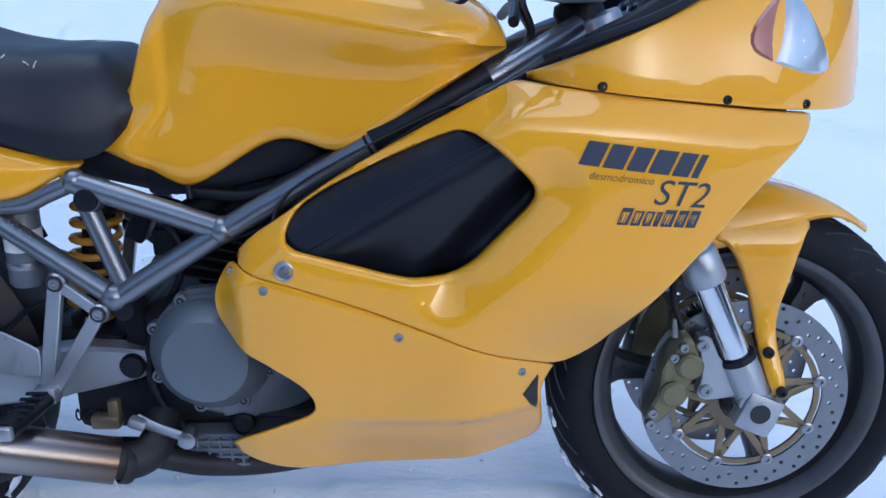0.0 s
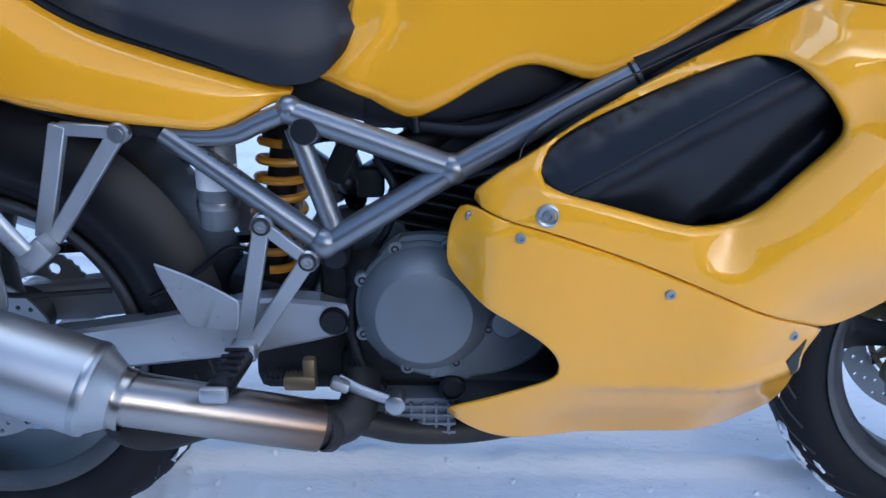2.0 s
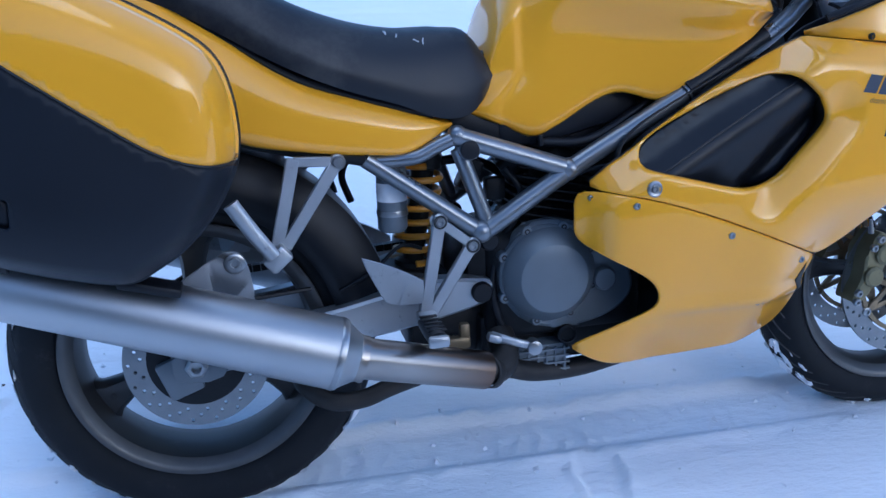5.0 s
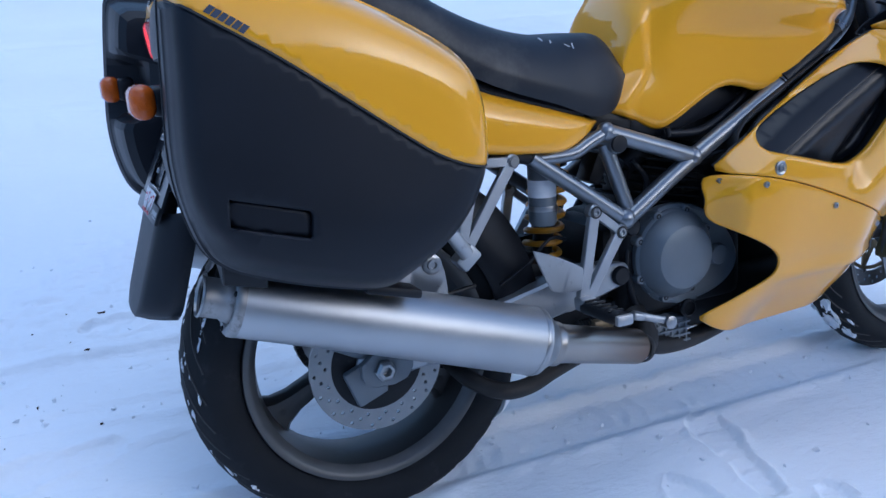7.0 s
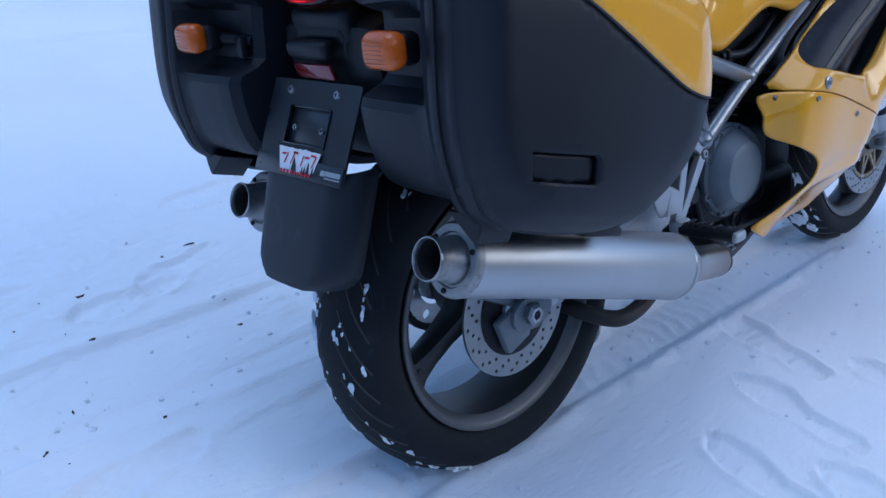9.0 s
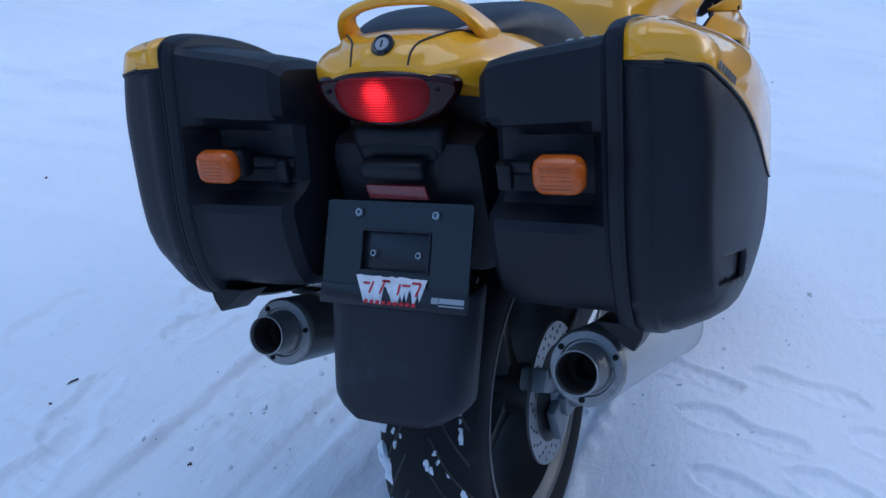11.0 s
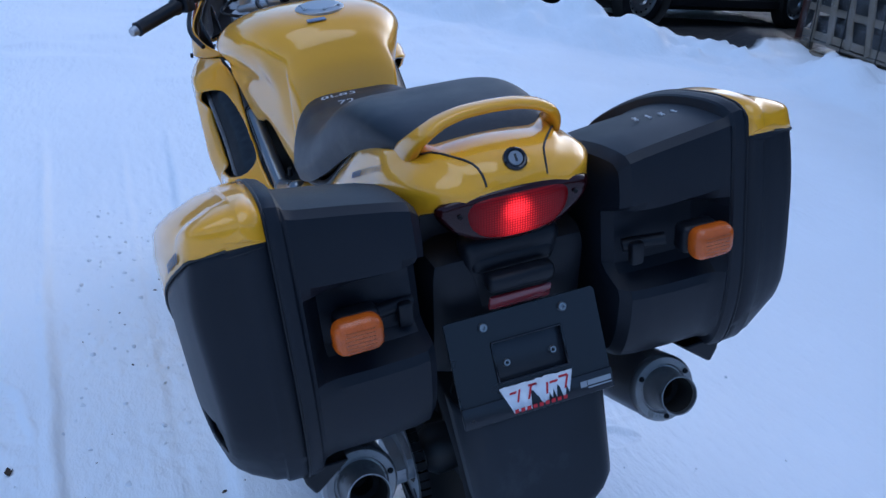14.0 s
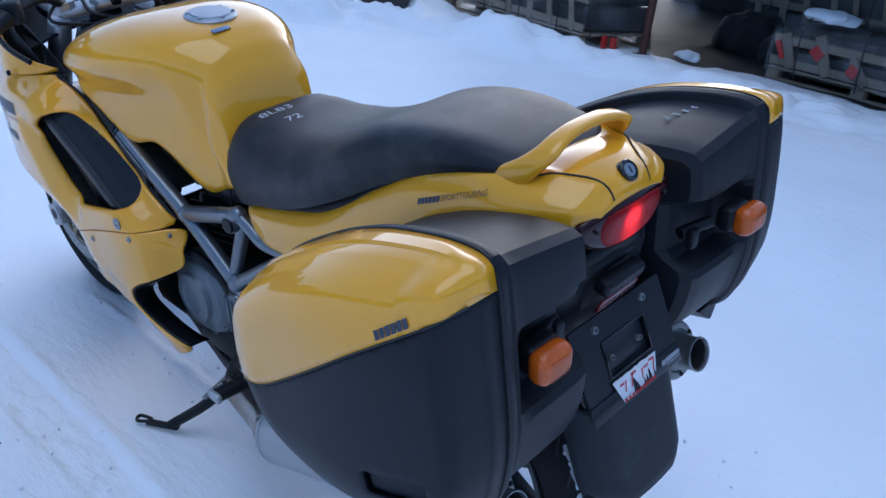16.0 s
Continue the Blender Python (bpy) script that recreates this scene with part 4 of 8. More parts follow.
def fairing(x, z):
    # tucked in below, less so at the rear, more so round the front wheel
    y = FAIR_W(x) - FAIR_D(z) * (0.60 + 0.40 * step(x, 0.66, 0.85)) - 0.066 * step(x, 0.97, 1.14) * (1 - step(z, 0.41, 0.56))
    # scooped towards the front and lower rim of the air outlet
    a, b = np.array([1.085, 0.680]), np.array([0.965, 0.555])
    p = np.stack([x, z], axis=-1) - a
    s = np.clip(p @ (b - a) / ((b - a) @ (b - a)), 0, 1)
    d = np.hypot(*(p - s[..., None] * (b - a)).T)
    y = y - 0.022 * (1 - np.clip((d - 0.004) / 0.046, 0, 1))
    # the upper edge curls in over the frame tube, the rear edge round the engine
    below = ((x - 0.700) * 0.60 - (z - 0.606)) * 0.857
    below = np.minimum(below, np.interp(x, [1.056, 1.172, 1.317, 1.45], [0.809, 0.791, 0.770, 0.756]) - z)
    y = y + np.minimum(FAIR_EDGE(x) - y, 0) * (1 - step(below, -0.004, 0.046))
    y = y - 0.040 * (1 - step(x, 0.648, 0.700)) * step(z, 0.40, 0.48)
    # raised keel line of the belly
    return y + 0.009 * np.exp(-((z - 0.352) / 0.013) ** 2) * step(x, 0.76, 0.86)


NOSE_W = curve([1.03, 1.06, 1.10, 1.15, 1.31, 1.40, 1.45, 1.50, 1.545, 1.57], [0.175, 0.190, 0.225, 0.249, 0.225, 0.203, 0.175, 0.130, 0.065, 0.0])
NOSE_D = curve([0.74, 0.80, 0.86, 0.92, 1.00], [0, 0, 0.010, 0.035, 0.085])


def nose(x, z):
    return np.maximum(NOSE_W(x) - NOSE_D(z), 0.002)


UPPER = rounded([(0.669, 0.570), (0.701, 0.603), (0.741, 0.628), (0.795, 0.668), (0.855, 0.704), (0.914, 0.736), (0.971, 0.765), (1.026, 0.794), (1.052, 0.807), (1.077, 0.802), (1.172, 0.790), (1.317, 0.769), (1.394, 0.760), (1.440, 0.755), (1.441, 0.750), (1.427, 0.726), (1.388, 0.690), (1.350, 0.656), (1.308, 0.608), (1.257, 0.558), (1.208, 0.497), (1.187, 0.472), (1.159, 0.436), (1.116, 0.411), (1.064, 0.435), (0.900, 0.508), (0.782, 0.552), (0.707, 0.570)])
OUTLET = rounded([(0.751, 0.608), (0.758, 0.630), (0.781, 0.652), (0.831, 0.680), (0.901, 0.714), (0.970, 0.745), (0.987, 0.748), (1.004, 0.745), (1.031, 0.724), (1.062, 0.692), (1.076, 0.672), (1.066, 0.654), (1.024, 0.611), (0.996, 0.581), (0.968, 0.565), (0.940, 0.562), (0.897, 0.567), (0.827, 0.587), (0.764, 0.603)], 1)
LOWER = rounded([(0.668, 0.567), (0.652, 0.546), (0.645, 0.520), (0.647, 0.486), (0.682, 0.463), (0.743, 0.430), (0.774, 0.403), (0.783, 0.376), (0.776, 0.358), (0.730, 0.337), (0.638, 0.288), (0.661, 0.268), (0.700, 0.245), (0.747, 0.228), (0.836, 0.213), (0.967, 0.224), (1.060, 0.238), (1.104, 0.249), (1.104, 0.300), (1.090, 0.368), (1.104, 0.4065), (1.114, 0.4115), (1.064, 0.4343), (0.900, 0.5073), (0.782, 0.5513), (0.707, 0.5696)])
NOSE = rounded([(1.056, 0.809), (1.085, 0.8008), (1.172, 0.7916), (1.317, 0.7706), (1.450, 0.757), (1.520, 0.752), (1.560, 0.765), (1.569, 0.850), (1.530, 0.930), (1.455, 0.985), (1.380, 0.965), (1.284, 0.901), (1.209, 0.869), (1.142, 0.844), (1.084, 0.820)])
ROLL = [(0, 0.005), (0.0005, 0.0022), (0.0016, 0.0006), (0.004, 0.0001), (0.010, 0)]


def side_fairings(side):
    inward = 0.0 if side < 0 else 0.016
    # the machine's left shell stands a little closer in, but its belly is less tucked
    shape = (lambda x, z: fairing(x, z)) if side < 0 else (lambda x, z: fairing(x, z) - inward * step(z, 0.30, 0.48) + 0.22 * FAIR_D(z) * (1 - step(x, 0.80, 0.92)) - 0.022 * step(x, 0.92, 1.04) * (1 - step(z, 0.40, 0.56)))
    up = part("side_fairing", skin(UPPER, shape, ROLL, side, [OUTLET], ((0, 0.011), (0.002, 0.005), (0.006, 0.001), (0.010, 0)), cell=0.011), YELLOW, bike, thick=0.003)
    low = part("belly_fairing", skin(LOWER, shape, ROLL, side, rise=-0.001, cell=0.012), YELLOW, bike, "yellow belly fairing with a scuffed lower edge", thick=0.003)

    for panel, outline, holes in ((up, UPPER, [OUTLET]), (low, LOWER, [])):
        part("fairing_liner", skin(outline, lambda x, z: shape(x, z) - 0.0065, [(0, 0.002), (0.010, 0)], side, holes, ((0, 0.006), (0.01, 0.006)), gap=0.014, cell=0.026), BLACK, panel, "black inner face of the fairing")

    def insert(x, z):
        s = -((z - 0.610) - (x - 0.748) * 0.592) * 0.86
        a, b = np.array([1.085, 0.680]), np.array([0.955, 0.552])
        p = np.stack([x, z], axis=-1) - a
        k = np.clip(p @ (b - a) / ((b - a) @ (b - a)), 0, 1)
        d = np.hypot(*(p - k[..., None] * (b - a)).T)
        y = FAIR_W(x) - 0.019 - inward - 0.034 * (1 - step(s, -0.014, 0.052)) - 0.022 * step(s, 0.034, 0.11) - 0.032 * (1 - step(d, 0.0, 0.040))
        return np.minimum(y, shape(x, z) - 0.012)
    bigger = spaced(OUTLET, 0.01)
    t = np.roll(bigger, -1, axis=0) - np.roll(bigger, 1, axis=0)
    t /= np.hypot(*t.T)[:, None]
    bigger = bigger - 0.010 * np.stack([-t[:, 1], t[:, 0]], axis=1)
    part("air_outlet", skin(bigger, insert, [(0, 0), (0.01, 0)], side, cell=0.012), DUCT, up, "black plastic air outlet panel", sharp=180, thick=0.002)
    rib = [(x, 0.610 + (x - 0.748) * 0.592 - 0.030 / 0.86) for x in np.linspace(0.772, 1.030, 9)]
    part("outlet_rib", tube([(x, side * (float(insert(np.array([x]), np.array([z]))[0]) - 0.0005), z) for x, z in rib], 0.0022, 8, 2), DUCT, up, "raised line along the outlet panel")
    wider = bigger - 0.014 * np.stack([-t[:, 1], t[:, 0]], axis=1)
    def duct(x, z):
        k = step(away(np.stack([x, z], axis=-1), wider), 0.0, 0.010)
        return (shape(x, z) - 0.009) * (1 - k) + (FAIR_W(x) - 0.160) * k
    part("outlet_duct", skin(wider, duct, [(0, 0), (0.003, 0), (0.006, 0), (0.010, 0), (0.014, 0)], side, cell=0.012), SOCKET, up, "dark duct behind the outlet", thick=0.002)
    for x, z, r in ((0.728, 0.550, 0.006), (0.899, 0.485, 0.006), (1.062, 0.416, 0.006), (0.672, 0.557, 0.005)):
        y = float(shape(np.array([x]), np.array([z]))[0])
        screw(low, (x, side * (y - 0.0005), z), (0, side, -0.05), r, STEEL)
    y = float(shape(np.array([0.757]), np.array([0.577]))[0])
    m = along((0.757, side * (y - 0.001), 0.577), (0.757, side * (y + 1), 0.577))
    part("quarter_turn_fastener", lathe([(0.0135, -0.002), (0.0135, 0.0015), (0.011, 0.0028), (0.0085, 0.0018), (0.0065, 0.0018), (0.006, 0.004), (0.0035, 0.004), (0.003, 0.002), (0, 0.002)], m, 24), STEEL, up, "steel quarter-turn fastener")
    # black return of the belly's rear edge, turned in towards the engine
    if side > 0:
        bm = bmesh.new()
        rows = []
        edge = smooth_path([Vector((x, 0, z)) for x, z in ((0.700, 0.452), (0.743, 0.428), (0.772, 0.402), (0.781, 0.376), (0.772, 0.357), (0.730, 0.338), (0.690, 0.316), (0.645, 0.292))], 4)
        for p in edge:
            y = float(shape(np.array([p[0]]), np.array([p[2]]))[0])
            rows.append([bm.verts.new((p[0] + a, y - b, p[2] - c)) for a, b, c in ((0, 0.0045, 0), (0.001, 0.012, 0.001), (0.004, 0.034, 0.004), (0.010, 0.056, 0.014))])
        for a, b in zip(rows, rows[1:]):
            for k in range(3):
                bm.faces.new((a[k], a[k + 1], b[k + 1], b[k]))
        part("edge_return", bm, BLACK, low, "black turned-in edge of the belly fairing", thick=0.002)
    # dark strips behind the panel gaps
    for name, line, fit, back in (("gap_strip", [(1.100, 0.414), (1.064, 0.432), (0.980, 0.470), (0.900, 0.505), (0.840, 0.528), (0.782, 0.549), (0.720, 0.564)], shape, 0.011),
                                  ("gap_strip", [(1.075, 0.802), (1.120, 0.797), (1.172, 0.790), (1.240, 0.780), (1.317, 0.770), (1.400, 0.760)], lambda x, z: np.minimum(shape(x, z), nose(x, z) - inward), 0.013)):
        pts = [(x, side * (float(fit(np.array([x]), np.array([z]))[0]) - back), z) for x, z in line]
        part(name, tube(pts, 0.009, 8, 3, 0.5, (0, 1, 0)), SOCKET, up, "dark strip behind the panel gap")
    # dark vent at the belly's nose
    part("belly_vent", skin(rounded([(1.066, 0.372), (1.066, 0.372), (1.087, 0.405), (1.087, 0.405), (1.089, 0.334), (1.089, 0.334)], 1), shape, [(0, 0.001), (0.002, 0)], side, gap=0.006, cell=0.01, rise=0.0012), SOCKET, low, "dark vent opening", thick=0.001)
    # a scuff near the belly's edge
    if side < 0:
        rnd = random.Random(4)
        for _ in range(9):
            a, b = rnd.uniform(0.972, 1.010), rnd.uniform(0.337, 0.345)
            w = rnd.uniform(0.002, 0.007)
            part("scuff", onto(bar(0, 0, w, rnd.uniform(0.001, 0.0025), 0.4), a, b, 6, fairing, side, 0.0008), FAINT, low, "dark scuff in the paint")
    # lettering: brand words as plain slanted blocks
    mirror = side > 0

    def lay(bm, x0, x1, z0, z1, material, label):
        x, z = (x0, z0) if side < 0 else (x1, z1)
        slope = math.degrees(math.atan2(z1 - z0, x1 - x0))
        part("decal", onto(bm, x, z, slope, shape, side, 0.0012, mirror), material, up, label)
    pos = 0.0
    for w in (0.030, 0.030, 0.028, 0.031, 0.026, 0.013):
        lay(bar(pos, 0, pos + w - 0.004, 0.030, 0.28), 1.121, 1.287, 0.712, 0.685, DECAL, "slanted dark block of a brand word")
        pos += w
    lay(lettering("ST2", 0.046, 0.25), 1.215, 1.295, 0.658, 0.647, DECAL, "dark model lettering")
    lay(lettering("desmodromico", 0.0135, 0.2), 1.134, 1.212, 0.694, 0.683, FAINT, "thin dark lettering")
    pos = 0.0
    for w in (0.017, 0.015, 0.014, 0.010, 0.018, 0.016, 0.016):
        lay(bar(pos, 0, pos + w - 0.003, 0.019 + 0.003 * (w > 0.0155), 0.25), 1.172, 1.277, 0.634, 0.623, DECAL, "outlined block of a badge word")
        lay(bar(pos + 0.0025, 0.0028, pos + w - 0.0055, 0.0165, 0.25), 1.172, 1.277, 0.6341, 0.6231, YELLOW, "yellow inside of a badge block")
        pos += w


for s in BOTH:
    side_fairings(s)


def front_fairing():
    for side in BOTH:
        shell = part("nose_fairing", skin(NOSE, lambda x, z: np.maximum(nose(x, z) - (0.0 if side < 0 else 0.012), 0.002), ROLL, side), YELLOW, bike, thick=0.003)
        part("inner_fairing", skin(rounded([(1.09, 0.80), (1.30, 0.78), (1.50, 0.78), (1.545, 0.85), (1.50, 0.95), (1.42, 0.99), (1.33, 0.96), (1.20, 0.888), (1.13, 0.858)]), lambda x, z: np.maximum(nose(x, z) - 0.032, 0.001), [(0, 0), (0.01, 0)], side), BLACK, bike, thick=0.002)
        part("cockpit_panel", sheet(rounded([(1.045, 0.790), (1.32, 0.780), (1.32, 0.900), (1.215, 0.868), (1.13, 0.838), (1.07, 0.815)], 1), side * 0.160, side * 0.165), BLACK, shell, "black inner cockpit panel")
        for x, z in ((1.153, 0.800), (1.313, 0.779), (1.425, 0.768)):
            y = float(nose(np.array([x]), np.array([z]))[0])
            screw(shell, (x, side * (y - 0.0005), z), (0.1, side, 0), 0.006, DARK)
        glass = rounded([(1.383, 0.908), (1.349, 0.877), (1.337, 0.852), (1.344, 0.834), (1.381, 0.819), (1.424, 0.805), (1.456, 0.804), (1.463, 0.818), (1.443, 0.855), (1.410, 0.908)])
        seam = [(1.366, 0.79), (1.392, 0.93)]
        part("front_turn_signal", skin(glass, nose, [(0, 0.004), (0.004, 0.0)], side, cuts=[seam], keep=lambda x, z: x < 1.366 + 0.186 * (z - 0.79), rise=0.0035), ORANGE, shell, "dull orange turn signal lens")
        part("position_lamp", skin(glass, nose, [(0, 0.004), (0.004, 0.0)], side, cuts=[seam], keep=lambda x, z: x >= 1.366 + 0.186 * (z - 0.79), rise=0.0035), CLEAR, shell, "clear lamp lens with a bright reflector")
        # windscreen edge strip, rising over the nose
        part("screen_trim", tube([(1.085, side * 0.222, 0.833), (1.145, side * 0.240, 0.856), (1.215, side * 0.232, 0.880), (1.29, side * 0.205, 0.914), (1.36, side * 0.16, 0.965)], 0.006, 8), BLACK, bike, "black rubber edge of the windscreen")
    # curved cover that ties the two halves together under the screen
    part("dash_panel", loft(np.linspace(1.16, 1.44, 12), lambda x: [((-0.19 + 0.38 * i / 16) * (1 - 1.5 * (x - 1.16)), 0.872 + 0.12 * (x - 1.16) - 0.035 * (abs(i - 8) / 8) ** 2 + (0.0 if j == 0 else -0.006)) for j, rng in ((0, range(17)), (1, range(16, -1, -1))) for i in rng]), BLACK, bike, "black instrument panel")
    for y in (-0.07, 0.0, 0.07):
        part("instrument", lathe([(0.040, -0.01), (0.042, 0.012), (0.038, 0.016), (0.036, 0.012), (0, 0.012)], pose(1.27, y, 0.893, 0, -35, 0), 28), GLOSS, bike, "round black instrument")


front_fairing()


# ---- tank ----
TANK_TOP = curve([0.478, 0.50, 0.53, 0.60, 0.68, 0.76, 0.86, 0.95, 1.00, 1.03, 1.045], [0.800, 0.872, 0.912, 0.947, 0.964, 0.966, 0.955, 0.928, 0.905, 0.885, 0.865])
TANK_LOW = curve([0.478, 0.500, 0.545, 0.606, 0.640, 0.685, 0.715, 0.745, 0.775, 0.805, 0.835, 0.87, 0.944, 1.00, 1.06], [0.705, 0.698, 0.680, 0.657, 0.672, 0.700, 0.717, 0.725, 0.720, 0.710, 0.712, 0.732, 0.783, 0.815, 0.845])
TANK_W = curve([0.478, 0.50, 0.54, 0.60, 0.65, 0.72, 0.80, 0.90, 0.97, 1.01, 1.045], [0.092, 0.104, 0.112, 0.126, 0.146, 0.174, 0.193, 0.203, 0.194, 0.174, 0.125])
TANK_IN = curve([0.478, 0.54, 0.60, 0.66, 0.72, 0.80, 0.90, 0.97, 1.045], [0.092, 0.112, 0.122, 0.132, 0.142, 0.155, 0.170, 0.176, 0.123])
KNEE = curve([0.50, 0.60, 0.66, 0.75, 0.85, 0.95, 1.05], [0.87, 0.895, 0.900, 0.890, 0.872, 0.855, 0.84])


def tank_section(x):
    """Flat side panel set in under a crease, above it a rounded shoulder and a broad top."""
    top, low, w, inner = float(TANK_TOP(x)), float(TANK_LOW(x)), float(TANK_W(x)), float(TANK_IN(x))
    knee = min(float(KNEE(x)), low + 0.76 * (top - low))
    inner = min(inner, w)
    soft = (0.080 - 0.020 * float(step(x, 0.72, 0.93))) * min(1.0, (knee - low) / 0.10)
    half = []
    for i in range(15):
        z = low + (knee - low) * i / 15
        half.append((inner + (w - inner) * float(step(z, knee - soft, knee + 0.006)) + 0.004 * i / 15, z))
    for i in range(14):
        u = i / 13 * math.pi / 2
        half.append((w * max(math.cos(u), 0.0) ** 0.66 + 0.004 * math.cos(u), knee + (top - knee) * math.sin(u) ** 0.95))
    half[-1] = (0.0, top)
    neck = lambda z: 1 - 0.10 * float(step(z, 0.68, 0.86)) * float(1 - step(x, 0.49, 0.62))
    half = [(y * neck(z), z) for y, z in half]
    # the band along the back edge stands proud of the knee panel
    band = 0.011 * float(1 - step(x, 0.520, 0.556))
    half = [(y + band * float(1 - step(z, knee, top)), z) for y, z in half]
    y0, z0 = half[0]
    half = [(y0 - 0.030, z0 + 0.006), (y0 - 0.008, z0 - 0.001), (y0 - 0.002, z0 + 0.003)] + half[1:]
    return half + [(-y, z) for y, z in half[-2::-1]]


def tank_mesh():
    bm = loft(list(np.linspace(0.482, 0.56, 12)) + list(np.linspace(0.57, 1.0, 36)) + list(np.linspace(1.006, 1.045, 8)), tank_section)
    for v in bm.verts:
        # the back edge leans forward above the seat's nose
        v.co.x += 0.050 * float(step(v.co.z, 0.705, 0.775)) * float(1 - step(v.co.x, 0.49, 0.66))
    return bm


tank = part("fuel_tank", tank_mesh(), YELLOW, bike, sharp=60)
part("filler_cap", lathe([(0.052, -0.004), (0.052, 0.003), (0.047, 0.006), (0.040, 0.006), (0.038, 0.009), (0.015, 0.010), (0, 0.010)], pose(0.705, 0, 0.964, 0, -2, 0), 40), ALLOY, tank, "round brushed alloy filler cap")
for k in range(6):
    a = 2 * math.pi * k / 6
    screw(tank, (0.705 + 0.043 * math.cos(a), 0.043 * math.sin(a), 0.9695), (0, 0, 1), 0.004)
part("tank_badge", block((0.632, 0.026, 0.9580), (0.012, 0.040, 0.003), 0.001, (0, -13, 6)), surface("grey_blue_badge", (0.2, 0.25, 0.36), 0.4), tank, "small grey blue sticker")
for s in BOTH:
    part("tank_rubber", tube([(0.607, s * 0.133, 0.660), (0.609, s * 0.134, 0.642)], 0.005, 10), BLACK, tank, "black rubber drain end")
part("tank_pad", block((0.535, 0, 0.758), (0.050, 0.140, 0.090), 0.018), BLACK, bike, "black pad between tank and seat")
part("tank_trim", tube([(1.055, -0.12, 0.872), (1.062, -0.06, 0.886), (1.064, 0, 0.890), (1.062, 0.06, 0.886), (1.055, 0.12, 0.872)], 0.008, 8), BLACK, bike, "black rubber edge behind the steering head")

# ---- seat ----
SEAT_TOP = curve([-0.195, -0.185, -0.16, -0.10, -0.02, 0.05, 0.11, 0.17, 0.23, 0.30, 0.38, 0.46, 0.498, 0.522, 0.542], [0.942, 0.952, 0.964, 0.974, 0.974, 0.964, 0.946, 0.914, 0.886, 0.862, 0.848, 0.846, 0.838, 0.808, 0.772])
SEAT_LOW = curve([-0.195, -0.10, -0.005, 0.079, 0.158, 0.233, 0.356, 0.462, 0.490, 0.518, 0.542], [0.940, 0.930, 0.904, 0.860, 0.813, 0.775, 0.731, 0.699, 0.705, 0.730, 0.764])
SEAT_W = curve([-0.195, -0.17, -0.12, 0.0, 0.10, 0.20, 0.30, 0.40, 0.47, 0.51, 0.542], [0.080, 0.098, 0.115, 0.138, 0.150, 0.165, 0.170, 0.158, 0.145, 0.128, 0.100])


def seat_section(x):
    top, low, w = float(SEAT_TOP(x)), float(SEAT_LOW(x)), float(SEAT_W(x))
    bulge = float(step(x, 0.05, 0.25))
    half = [(w * 0.80, low + 0.004), (w * 0.94, low)]
    for i in range(1, 17):
        u = i / 16 * math.pi / 2
        half.append((w * (1 - 0.10 * math.sin(u) * bulge) * math.cos(u) ** (0.30 + 0.08 * bulge), low + 0.006 + (top - low - 0.006) * math.sin(u) ** (0.66 + 0.12 * bulge)))
    return half + [(-y, z) for y, z in half[-2::-1]]


seat = part("seat", loft(list(np.linspace(-0.195, -0.15, 6)) + list(np.linspace(-0.14, 0.46, 44)) + list(np.linspace(0.467, 0.542, 10)), seat_section), VINYL, bike, "black vinyl dual seat with chalk marks", sharp=60)


def seat_height(x, y):
    pts = seat_section(x)[2:19]
    ys = [p[0] for p in pts][::-1]
    return float(np.interp(abs(y), ys, [p[1] for p in pts][::-1]))


def chalk(x0, y0, seed, count, gap, way):
    """A row of chalk scrawl on the seat, as short strokes."""
    rnd = random.Random(seed)
    for k in range(count):
        cx, cy = x0 + way[0] * gap * k, y0 + way[1] * gap * k
        pts = []
        for j in range(3):
            px, py = cx + rnd.uniform(-0.008, 0.008), cy + rnd.uniform(-0.006, 0.006)
            pts.append((px, py, seat_height(px, py) + 0.0006))
        part("chalk_mark", tube(pts, 0.0011, 6, 4), CHALK, seat, "white chalk stroke")


for text, x0, y0, size in (("8L83", 0.449, 0.078, 0.030), ("72", 0.400, 0.056, 0.028)):
    bm = lettering(text, size, 0.1)
    for v in bm.verts:
        px, py = x0 + v.co.y, y0 - v.co.x * 1.25
        v.co = Vector((px, py, seat_height(px, py) + 0.0008))
    part("chalk_mark", bm, CHALK, seat, "white chalk writing")
chalk(0.42, -0.120, 8, 4, 0.024, (-0.9, 0.1))

# ---- tail ----
REARWARD[0] = True
TAIL_TOP = curve([-0.288, -0.275, -0.25, -0.17, -0.10, -0.05, 0.0, 0.05, 0.10, 0.15, 0.20, 0.30, 0.38, 0.43, 0.457], [0.920, 0.932, 0.941, 0.940, 0.928, 0.915, 0.897, 0.868, 0.838, 0.804, 0.776, 0.742, 0.717, 0.701, 0.692])
TAIL_LOW = curve([-0.288, -0.25, -0.20, -0.10, 0.0, 0.10, 0.20, 0.30, 0.38, 0.43, 0.457], [0.900, 0.885, 0.855, 0.800, 0.735, 0.680, 0.660, 0.648, 0.647, 0.672, 0.685])
TAIL_W = curve([-0.288, -0.278, -0.25, -0.20, -0.10, 0.0, 0.10, 0.20, 0.30, 0.38, 0.43, 0.457], [0.070, 0.092, 0.118, 0.136, 0.143, 0.152, 0.160, 0.166, 0.166, 0.158, 0.143, 0.122])


